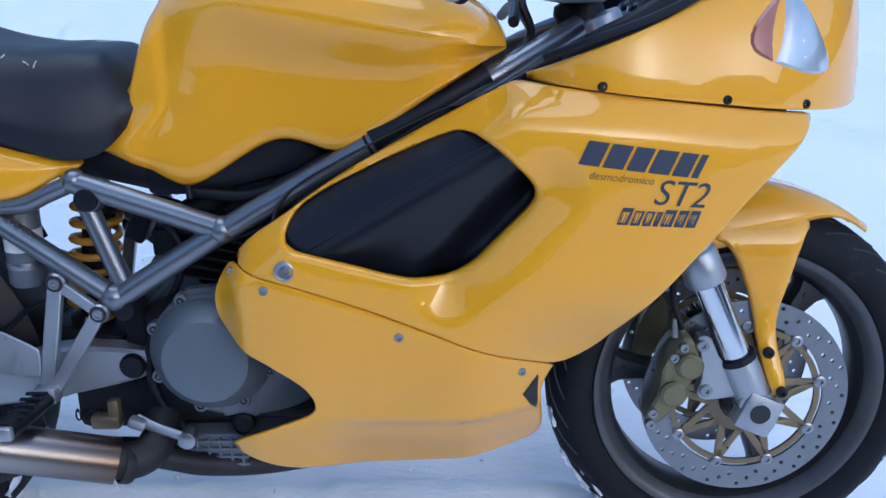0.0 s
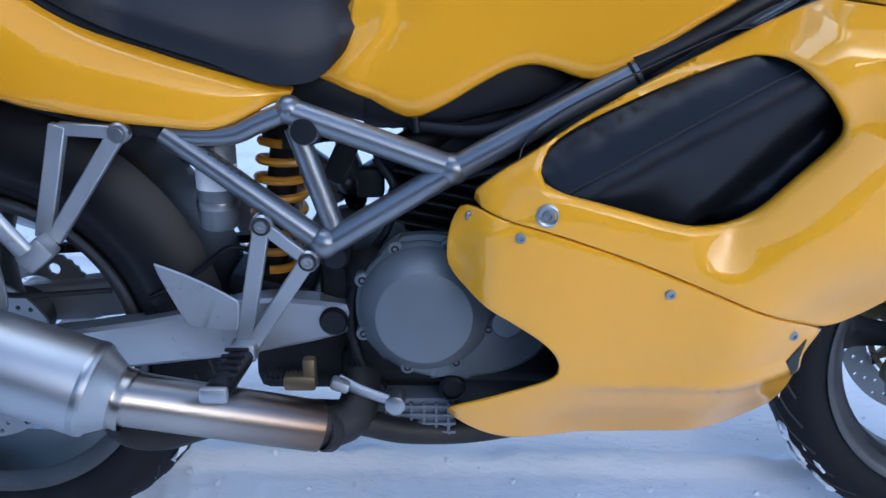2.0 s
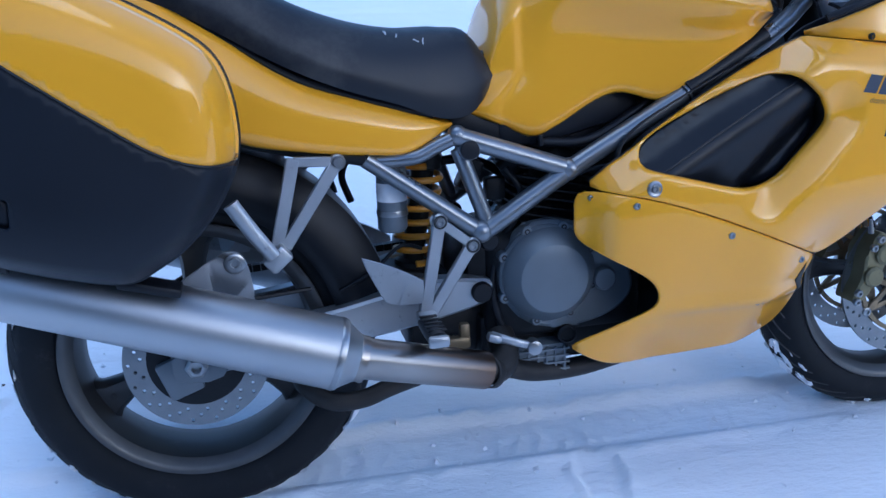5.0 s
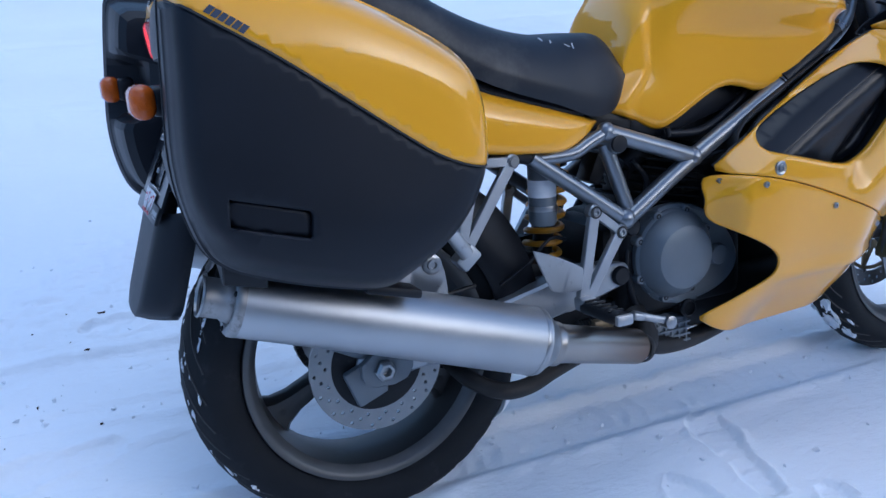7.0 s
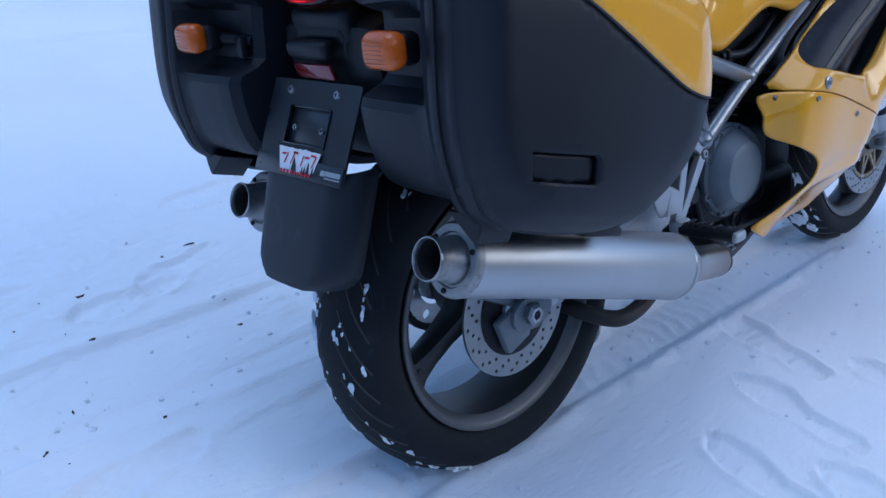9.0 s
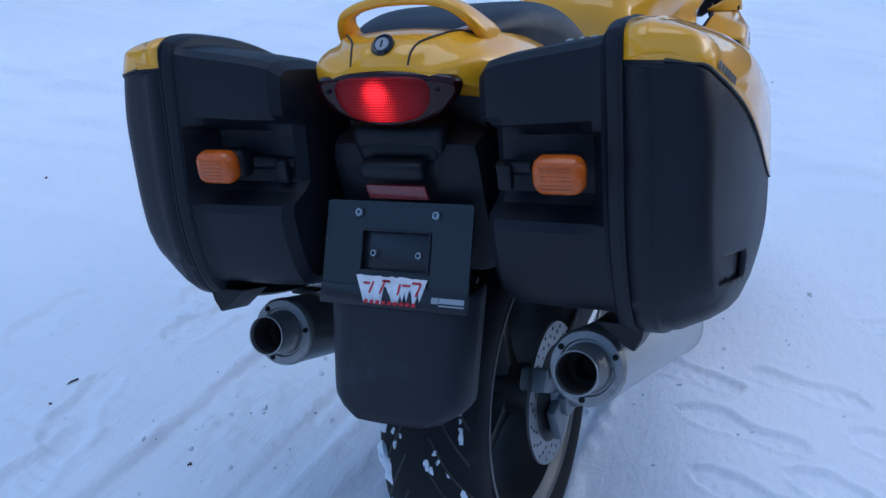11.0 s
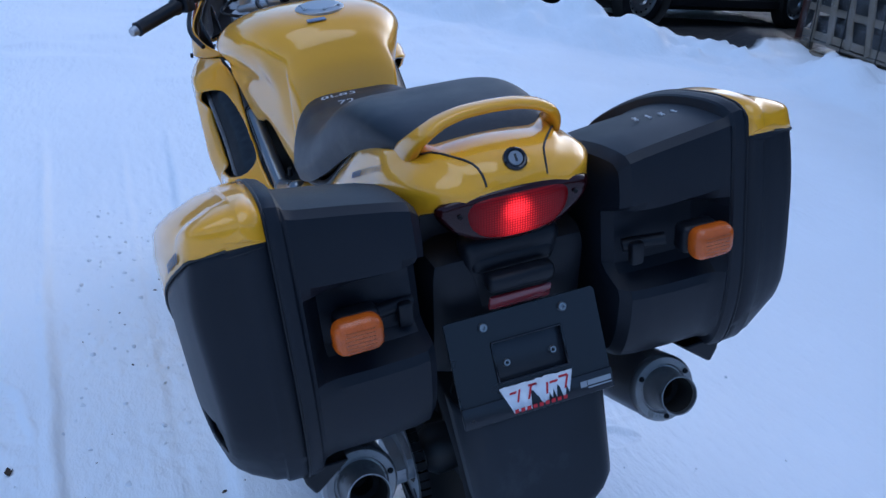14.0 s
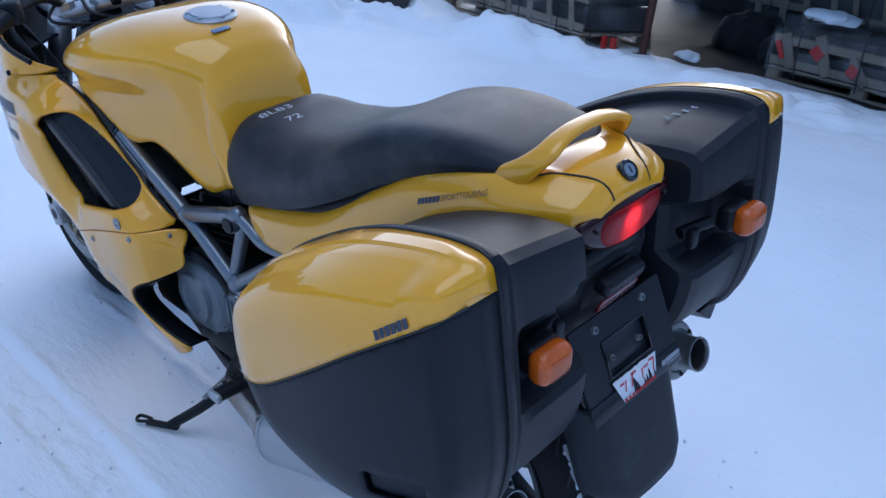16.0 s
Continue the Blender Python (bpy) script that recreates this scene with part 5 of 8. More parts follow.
def tail_section(x):
    top, low, w = float(TAIL_TOP(x)), float(TAIL_LOW(x)), float(TAIL_W(x))
    h = top - low
    rear = float(1 - step(x, -0.20, -0.12))
    half = [(w * 0.55, low + 0.10 * h), (w * 0.90, low + 0.003), (w * 0.955, low + 0.05 * h)]
    for u in np.linspace(0.12, 1, 12):
        y = w * (1 - 0.16 * max(0.0, (u - 0.55) / 0.45) ** 2.0 - 0.05 * (0.55 - min(u, 0.55)) ** 2)
        half.append((y - 0.020 * rear * max(0.0, (u - 0.5) / 0.5) ** 3, low + h * u))
    wt = half[-1][0]
    foot = float(step(x, -0.268, -0.215) * (1 - step(x, -0.19, -0.13)))
    for u in (0.94, 0.86, 0.77, 0.68, 0.58, 0.47, 0.38, 0.30, 0.22, 0.12, 0):
        flare = 0.016 * foot * math.exp(-((u * wt - 0.098) / 0.017) ** 2) if u * wt < 0.098 else 0.016 * foot
        ridge = 0.0035 * rear * math.exp(-((u * wt - 0.026) / 0.009) ** 2) * float(1 - step(x, -0.285, -0.262))
        half.append((wt * u, top + rear * 0.012 * (1 - u * u) ** 0.8 + 0.001 + flare * min(1.0, (1 - u) / 0.14) + ridge))
    return half + [(-y, z) for y, z in half[-2::-1]]


tail = part("tail_fairing", loft(list(np.linspace(-0.288, -0.25, 8)) + list(np.linspace(-0.24, 0.38, 44)) + list(np.linspace(0.388, 0.457, 9)), tail_section), YELLOW, bike, sharp=50)


for s in BOTH:
    part("seat_gasket", tube([(x, s * (float(TAIL_W(x)) * 0.80), float(TAIL_TOP(x)) + 0.002) for x in np.linspace(-0.05, 0.42, 14)], (0.003, 0.016), 8, 2), BLACK, tail, "black rubber strip under the seat")


def tail_side(x, z):
    w, top, low = TAIL_W(x), TAIL_TOP(x), TAIL_LOW(x)
    u = (z - low) / (top - low)
    return w * (1 - 0.16 * np.maximum(0.0, (u - 0.55) / 0.45) ** 2)


for s in BOTH:
    pos = 0.0
    for w in (0.0075,) * 6:
        part("decal", onto(bar(pos, 0, pos + w - 0.0012, 0.008, 0.3), *((-0.105, 0.893) if s < 0 else (-0.028, 0.866)), -22 if s < 0 else -22, tail_side, s, 0.001, s > 0), DECAL, tail, "slanted dark block of a brand word")
        pos += w
    part("decal", onto(lettering("SPORTTOURING", 0.0115, 0.2), *((-0.058, 0.874) if s < 0 else (-0.072, 0.884)), -22, tail_side, s, 0.001, s > 0), FAINT, tail, "thin grey lettering")


def grab_rail():
    # arch with a round top bar that widens into blade-like feet: (x, y, z, half length, half thickness)
    half = [(-0.140, 0.106, 0.915, 0.036, 0.008), (-0.154, 0.104, 0.930, 0.032, 0.009), (-0.174, 0.101, 0.948, 0.026, 0.0090), (-0.193, 0.095, 0.964, 0.019, 0.008), (-0.206, 0.084, 0.978, 0.016, 0.0075),
            (-0.206, 0.066, 0.987, 0.0135, 0.0072), (-0.204, 0.036, 0.993, 0.0125, 0.0070), (-0.203, 0.0, 0.994, 0.012, 0.0070)]
    path = half + [(x, -y, z, a, b) for x, y, z, a, b in half[-2::-1]]
    fine = np.linspace(0, len(path) - 1, 73)
    line = np.stack([np.interp(fine, range(len(path)), [p[k] for p in path]) for k in range(5)], axis=1)
    for _ in range(3):
        line[1:-1] = 0.25 * line[:-2] + 0.5 * line[1:-1] + 0.25 * line[2:]
    bm = bmesh.new()
    rings = []
    for k, (x, y, z, a, b) in enumerate(line):
        d = line[min(k + 1, 72), :3] - line[max(k - 1, 0), :3]
        across = Vector((0, -d[2], d[1])).normalized()
        rings.append([bm.verts.new(Vector((x + 1.08 * a * math.copysign(abs(math.cos(t)) ** 0.7, math.cos(t)), y, z)) + across * b * math.copysign(abs(math.sin(t)) ** 0.6, math.sin(t))) for t in np.linspace(0, 2 * math.pi, 20, endpoint=False)])
    for a, b in zip(rings, rings[1:]):
        for j in range(20):
            bm.faces.new((a[j], a[(j + 1) % 20], b[(j + 1) % 20], b[j]))
    bm.faces.new(rings[0])
    bm.faces.new(rings[-1])
    bmesh.ops.recalc_face_normals(bm, faces=bm.faces)
    rail = part("grab_rail", bm, YELLOW, bike, "yellow painted passenger grab rail")
    # dark seams run from the rail's feet over the tail to the lamp
    def over(x, y):
        half = tail_section(x)[:26]
        ys, zs = [p[0] for p in half[-15:]], [p[1] for p in half[-15:]]
        return float(np.interp(abs(y), ys[::-1], zs[::-1]))
    edges = {k: [(x, k * y, over(x, y) + 0.0006) for x, y in ((-0.160, 0.108), (-0.185, 0.100), (-0.215, 0.084), (-0.240, 0.064), (-0.262, 0.049), (-0.278, 0.043), (-0.2865, 0.041))] for k in (-1, 1)}
    m = pose(-0.2745, -0.003, 0.9460, 0, -47, 0)
    for j in (-1, 1):
        part("panel_seam", tube(edges[j], 0.0015, 8, 2), SOCKET, rail, "dark seam of the lock panel")
    part("lock_surround", lathe([(0.0155, -0.006), (0.0155, 0.003), (0.0135, 0.0050), (0.0110, 0.0045), (0.0102, 0.001), (0, 0.001)], m, 32), GLOSS, rail, "black lock ring")
    part("lock_barrel", lathe([(0.0098, 0.0), (0.0098, 0.004), (0.0090, 0.005), (0, 0.005)], m, 28), STEEL, rail, "bright lock barrel")
    part("key_slot", block(m @ Vector((0, 0, 0.0052)), (0.010, 0.0028, 0.0008), 0.0003, (0, -47, 0)), SOCKET, rail)


grab_rail()


def tail_light():
    def bulge(y, z):
        return 0.292 - 0.9 * y * y + 0.10 * (z - 0.88)
    shape = rounded([(-0.114, 0.908), (-0.036, 0.918), (0.036, 0.918), (0.114, 0.908), (0.095, 0.872), (0.060, 0.850), (0.020, 0.842), (-0.020, 0.842), (-0.060, 0.850), (-0.095, 0.872)])
    lens = rounded([(-0.074, 0.906), (-0.040, 0.913), (0.040, 0.913), (0.074, 0.906), (0.070, 0.868), (0.040, 0.848), (-0.040, 0.848), (-0.070, 0.868)])
    # skins are made in (x, z) and turned to face backwards
    turn = Matrix(((0, 1, 0, 0), (1, 0, 0, 0), (0, 0, 1, 0), (0, 0, 0, 1)))
    out = []
    for outline, lift in ((shape, 0.0), (lens, 0.0035)):
        bm = skin(outline, bulge, [(0, 0.012), (0.002, 0.005), (0.006, 0.0015), (0.012, 0)], -1, gap=0.006, cell=0.008, rise=lift)
        bmesh.ops.transform(bm, matrix=turn, verts=bm.verts)
        bmesh.ops.recalc_face_normals(bm, faces=bm.faces)
        out.append(bm)
    for bm in out:
        if sum(f.normal.x for f in bm.faces) > 0:
            bmesh.ops.reverse_faces(bm, faces=bm.faces)
    housing = part("tail_light", out[0], SMOKED, bike, "lit red tail light with a dark red surround", thick=0.004)
    part("tail_lens", out[1], TAILRED, housing, "ribbed red lens, lit from behind", thick=0.002)
    for y in (-0.079, 0.079):
        screw(housing, (-0.2885, y, 0.892), (-1, 0, 0), 0.003, DARK)


tail_light()


# ---- panniers ----
CASE_RIM = [(-0.322, 0.950), (-0.312, 0.964), (-0.288, 0.969), (-0.240, 0.966), (-0.150, 0.947), (-0.064, 0.915), (0.035, 0.864), (0.080, 0.830), (0.099, 0.770), (0.100, 0.690), (0.062, 0.618), (0.012, 0.566), (-0.030, 0.540), (-0.068, 0.518), (-0.140, 0.531), (-0.231, 0.560), (-0.300, 0.590), (-0.324, 0.635), (-0.340, 0.720), (-0.332, 0.830)]
CASE_IN = [(-0.318, 0.936), (-0.312, 0.948), (-0.300, 0.952), (-0.220, 0.946), (-0.120, 0.918), (-0.030, 0.872), (0.040, 0.800), (0.065, 0.700), (0.050, 0.625), (0.005, 0.565), (-0.060, 0.545), (-0.200, 0.590), (-0.288, 0.605), (-0.316, 0.640), (-0.333, 0.720), (-0.327, 0.830)]
CASE_SEAM = [(-0.40, 0.970), (-0.326, 0.932), (-0.280, 0.902), (-0.213, 0.857), (-0.142, 0.805), (-0.064, 0.750), (-0.010, 0.716), (0.030, 0.700), (0.075, 0.692), (0.15, 0.690)]


def radial(outline, count):
    """The outline as distances from the case's middle, at even angles."""
    loop = spaced(rounded(outline), 0.004)
    c = np.array([-0.11, 0.74])
    ang = np.arctan2(*(loop - c).T[::-1])
    o = np.argsort(ang)
    ang, rad = ang[o], np.hypot(*(loop - c).T)[o]
    th = np.linspace(-math.pi, math.pi, count, endpoint=False)
    return th, np.interp(th, np.concatenate([ang - 2 * math.pi, ang, ang + 2 * math.pi]), np.tile(rad, 3))


def bulged(x, z):
    """How far out the lid of a case stands."""
    return 0.437 - 0.55 * np.maximum(0, -0.09 - x) ** 2 - 1.0 * np.maximum(0, z - 0.82) ** 2 - 2.2 * np.maximum(0, 0.66 - z) ** 2 - 1.2 * np.maximum(0, x - 0.0) ** 2


def pannier(side):
    th, rim = radial(CASE_RIM, 120)
    _, ins = radial(CASE_IN, 120)
    bm = bmesh.new()
    levels = [(0.318, rim, -0.001), (0.313, rim, 0.001), (0.308, rim, 0.001), (0.303, rim, -0.001), (0.299, rim, -0.002), (0.296, rim, -0.005), (0.292, ins, 0.004), (0.280, ins, 0.0), (0.22, ins, 0.0), (0.17, ins, -0.002), (0.150, ins, -0.006), (0.138, ins, -0.020), (0.135, ins, -0.045)]
    fine = []
    for (y0, r0, d0), (y1, r1, d1) in zip(levels, levels[1:]):
        n = max(1, int((y0 - y1) / 0.012))
        fine += [(y0 + (y1 - y0) * i / n, r0 + (r1 - r0) * i / n, d0 + (d1 - d0) * i / n) for i in range(n)]
    fine.append(levels[-1])
    rings = []
    for y, r, d in fine:
        x, z = -0.11 + (r + d) * np.cos(th), 0.74 + (r + d) * np.sin(th)
        hollow = (1 - step(np.abs(z - 0.795 - 0.1 * (0.29 - y) * (z > 0.795)), 0.036, 0.060)) * (1 - step(x, -0.26, -0.20)) * float(1 - step(y, 0.272, 0.290))
        x = x + 0.050 * hollow
        z = z - 0.020 * max(0.0, (0.285 - y) / 0.15) * np.clip((z - 0.82) / 0.11, 0, 1)
        rings.append([bm.verts.new((a, side * y, b)) for a, b in zip(x, z)])
    for a, b in zip(rings, rings[1:]):
        for j in range(len(th)):
            k = (j + 1) % len(th)
            bm.faces.new((a[j], a[k], b[k], b[j]))
    bm.faces.new(rings[-1])
    bm.faces.new(rings[0])
    bmesh.ops.recalc_face_normals(bm, faces=bm.faces)
    case = part("pannier", bm, CASE, bike, "black hard pannier with a yellow lid panel", sharp=24)
    loop = rounded(CASE_RIM)
    lid = bulged if side < 0 else (lambda x, z: bulged(x, z) - 0.045 * np.maximum(0, 0.86 - z))
    sink = 0.0
    knees = [(0, 0.135), (0.001, 0.092), (0.005, 0.088), (0.0075, 0.066), (0.022, 0.027), (0.034, 0.009), (0.044, 0.003), (0.070, 0)]
    edge = [(d, float(np.interp(d, *zip(*knees)))) for d in (0, 0.0004, 0.001, 0.002, 0.003, 0.005, 0.0075, 0.0088, 0.0136, 0.022, 0.028, 0.034, 0.044, 0.070)]
    square = lambda x, z: 1 + 1.5 * (1 - step(x, -0.31, -0.25)) * step(z, 0.62, 0.70)
    xs, zs = [p[0] for p in CASE_SEAM], [p[1] - sink for p in CASE_SEAM]
    seam = list(zip(np.linspace(xs[0], xs[-1], 90), curve(xs, zs)(np.linspace(xs[0], xs[-1], 90))))
    line = lambda x: curve(xs, zs)(x)
    grip = rounded([(-0.285, 0.690), (-0.285, 0.690), (-0.190, 0.664), (-0.190, 0.664), (-0.193, 0.630), (-0.193, 0.630), (-0.288, 0.657), (-0.288, 0.657)], 1)
    part("case_lid", skin(loop, lid, edge, side, [grip], ((0, 0.010), (0.001, 0.003), (0.004, 0)), cuts=[seam], keep=lambda x, z: z < line(x), gap=0.006, cell=0.012, base=0.318, tight=square), CASE, case, "black outer half of the case", thick=0.002)
    part("lid_panel", skin(loop, lid, edge, side, cuts=[seam], keep=lambda x, z: z >= line(x), gap=0.006, cell=0.012, rise=0.0022, base=0.318, tight=square), YELLOW, case, "yellow painted lid panel", thick=0.002)
    part("grip_recess", skin(spaced(grip, 0.01) * 1.0, lambda x, z: lid(x, z) - 0.009, [(0, 0), (0.006, 0)], side), CASE, case, thick=0.001)
    # dark gap along the lower edge of the painted panel
    gap_line = np.array([p for p in seam if within(np.array([p]), loop)[0]])
    into = np.interp(away(gap_line, loop) * square(gap_line[:, 0], gap_line[:, 1]), [e[0] for e in edge], [e[1] for e in edge])
    out_at = 0.318 + (lid(gap_line[:, 0], gap_line[:, 1]) - 0.318 + 0.0012) * (1 - into / edge[0][1])
    part("panel_gap", tube([(x, side * y, z) for (x, z), y in zip(gap_line[::2], out_at[::2])], 0.0018, 6, 2), SOCKET, case, "dark gap under the yellow panel")
    # seam bead and hinge lug
    loop3 = spaced(loop, 0.02)
    part("case_seam", tube([(x, side * 0.316, z) for x, z in np.vstack([loop3, loop3[:1]])], 0.0020, 8, 2), BLACK, case, "raised black seal round the case")
    fin = bmesh.new()
    ends = [[fin.verts.new((x, side * y, z + 0.25 * (-0.262 - x))) for y, z in ((0.262, 0.590), (0.326, 0.592), (0.322, 0.570), (0.312, 0.551), (0.306, 0.553))] for x in (-0.292, -0.232)]
    for k in range(5):
        fin.faces.new((ends[0][k], ends[0][(k + 1) % 5], ends[1][(k + 1) % 5], ends[1][k]))
    fin.faces.new(ends[0])
    fin.faces.new(ends[1][::-1])
    bmesh.ops.recalc_face_normals(fin, faces=fin.faces)
    bmesh.ops.bevel(fin, geom=list(fin.edges), offset=0.002, segments=1, affect="EDGES")
    part("hinge_lug", fin, BLACK, case, "black pointed lug under the case")
    part("case_foot", block((-0.05, side * 0.300, 0.508), (0.09, 0.05, 0.014), 0.004, (0, 14, 0)), BLACK, case, "black foot under the case")
    pos = 0.0
    for w in (0.0085,) * 6:
        part("decal", onto(bar(pos, 0, pos + w - 0.0014, 0.011, 0.25), *((-0.286, 0.912) if side < 0 else (-0.243, 0.884)), -35, lid, side, 0.004, side > 0), DECAL, case, "slanted dark block of a brand word")
        pos += w
    return case


for s in BOTH:
    case = pannier(s)
    # the cases do not hang quite alike: the left one sits further back, its front end lower
    case.matrix_basis = Matrix.Translation((0.007, 0, -0.004)) if s < 0 else Matrix.Translation((-0.312, 0, 0.957)) @ pose(0, 0, 0, 0, 2.8, 0) @ Matrix.Translation((0.306, 0, -0.950))
rnd = random.Random(21)
for k in range(5):
    y, x = -0.222 - 0.017 * k, -0.197 - 0.006 * k
    for _ in range(2):
        a = rnd.uniform(-0.8, 0.8)
        part("chalk_mark", tube([(x - 0.006 * math.cos(a), y - 0.006 * math.sin(a), 0.9316 + 0.0023 * k), (x + 0.006 * math.cos(a), y + 0.006 * math.sin(a), 0.9316 + 0.0023 * k)], 0.0011, 6, 1), CHALK, bike, "chalk stroke on the case")


def rear_signal(side):
    out = 0.248 if side < 0 else 0.236
    body = part("rear_turn_signal", block((-0.320, side * (out - 0.005), 0.803), (0.030, 0.056, 0.040), 0.009, segments=3), BLACK, bike, "amber turn signal on a black stalk")
    part("amber_lens", block((-0.345, side * out, 0.804), (0.034, 0.062, 0.046), 0.0155, segments=5), AMBER, body, "ribbed amber lens")
    for k in range(6):
        part("lens_rib", block((-0.3620, side * out, 0.791 + 0.0052 * k), (0.0007, 0.036, 0.0008), 0.0003, segments=1), AMBERLINE, body)
    part("signal_stalk", tube([(-0.305, side * 0.205, 0.800), (-0.292, side * 0.175, 0.796), (-0.284, side * 0.152, 0.793)], 0.0095, 12), BLACK, body)
    part("stalk_clamp", block((-0.300, side * 0.164, 0.786), (0.014, 0.020, 0.034), 0.005), BLACK, body)


for s in BOTH:
    rear_signal(s)


# ---- rear hanger, number plate holder, mudguard ----
def plate_holder():
    low, high = Vector((-0.337, 0, 0.610)), Vector((-0.276, 0, 0.743))
    up = (high - low).normalized()
    face = Vector((-up.z, 0, up.x))
    m = Matrix.Translation(low) @ Matrix((Vector((0, -1, 0)), up, face)).transposed().to_4x4()

    def slab(cx, cy, w, h, d, z, bevel=0.0015):
        bm = block((cx, cy, z), (w, h, d), bevel)
        bmesh.ops.transform(bm, matrix=m, verts=bm.verts)
        return bm
    L = (high - low).length
    rim = [(-0.110, 0.004), (0.110, 0.004), (0.110, L - 0.004), (-0.110, L - 0.004)]
    bm = sheet(rounded([p for p in rim for _ in range(3)], 1), -0.002, 0.002, [np.array([(-0.053, 0.048), (0.053, 0.048), (0.053, 0.102), (-0.053, 0.102)])], bevel=0)
    for v in bm.verts:
        v.co = m @ Vector((v.co.x, v.co.z, -v.co.y))
    holder = part("plate_holder", bm, PLATE, bike, "glossy black empty number plate holder")
    part("holder_lip", slab(0, 0.014, 0.2215, 0.028, 0.006, 0.002), PLATE, holder)
    part("holder_recess", slab(0, 0.075, 0.108, 0.056, 0.003, -0.0045), PLATE, holder)
    for a, b, c, d in ((-0.051, 0.075, 0.003, 0.054), (0.051, 0.075, 0.003, 0.054), (0, 0.103, 0.104, 0.003), (0, 0.048, 0.104, 0.003)):
        part("recess_rim", slab(a, b, c, d, 0.008, 0.0005, 0.001), GLOSS, holder)
    for y in (-0.058, 0.058):
        screw(holder, m @ Vector((y, 0.126, 0.002)), face, 0.0065, STEEL, "bolt", 0.005)
    for y in (-0.034, 0.034):
        screw(holder, m @ Vector((y, 0.072, -0.0045)), face, 0.0055, STEEL, "bolt", 0.006)
    part("bolt_hole", lathe([(0.003, 0), (0.003, 0.0006), (0, 0.0006)], m @ Matrix.Translation((0, 0.072, -0.0045)), 12), SOCKET, holder)
    # torn paper sticker with bars of red writing, and a maker's mark as bars
    rnd = random.Random(11)
    bm = bmesh.new()
    n = 26
    top = [bm.verts.new(m @ Vector((-0.055 + 0.108 * i / n, 0.0415 + rnd.uniform(-0.001, 0.001), 0.0056))) for i in range(n + 1)]
    bot = [bm.verts.new(m @ Vector((-0.040 + 0.083 * i / n, (0.006 + rnd.random() ** 2 * 0.022 if 8 < i else 0.003 + rnd.random() * 0.003), 0.0056))) for i in range(n + 1)]
    for i in range(n):
        bm.faces.new((bot[i], bot[i + 1], top[i + 1], top[i]))
    part("torn_sticker", bm, WHITE, holder, "torn white paper sticker", thick=0.0003)
    for x, w, h, t in ((-0.043, 0.010, 0.003, 0.6), (-0.034, 0.003, 0.016, 0.35), (-0.018, 0.003, 0.017, 0.4), (-0.014, 0.012, 0.003, 0.1), (-0.012, 0.011, 0.003, -0.5), (0.009, 0.003, 0.015, 0.2), (0.016, 0.012, 0.003, 0.5), (0.031, 0.013, 0.003, 0.1), (0.036, 0.003, 0.017, 0.4)):
        b2 = bar(x, 0.018 if h > 0.01 else 0.030 if t > 0.2 else 0.034, x + w, (0.018 if h > 0.01 else 0.030 if t > 0.2 else 0.034) + h, t)
        for v in b2.verts:
            v.co = m @ (v.co + Vector((0, 0, 0.0064)))
        part("red_mark", b2, REDINK, holder, "bar of red handwriting")
    for k in range(9):
        b2 = bar(-0.040 + 0.009 * k, 0.004, -0.034 + 0.009 * k, 0.009, 0.1)
        for v in b2.verts:
            v.co = m @ (v.co + Vector((0, 0, 0.0064)))
        part("red_mark", b2, REDINK, holder, "bar of red print")
    for x, w, y, h in ((0.060, 0.010, 0.011, 0.008), (0.071, 0.036, 0.012, 0.007), (0.071, 0.036, 0.008, 0.002)):
        b2 = bar(x, y, x + w, y + h, 0.1)
        for v in b2.verts:
            v.co = m @ (v.co + Vector((0, 0, 0.0056)))
        part("maker_mark", b2, surface("pale_print", (0.3, 0.32, 0.34), 0.5), holder, "pale bar of small print")


plate_holder()


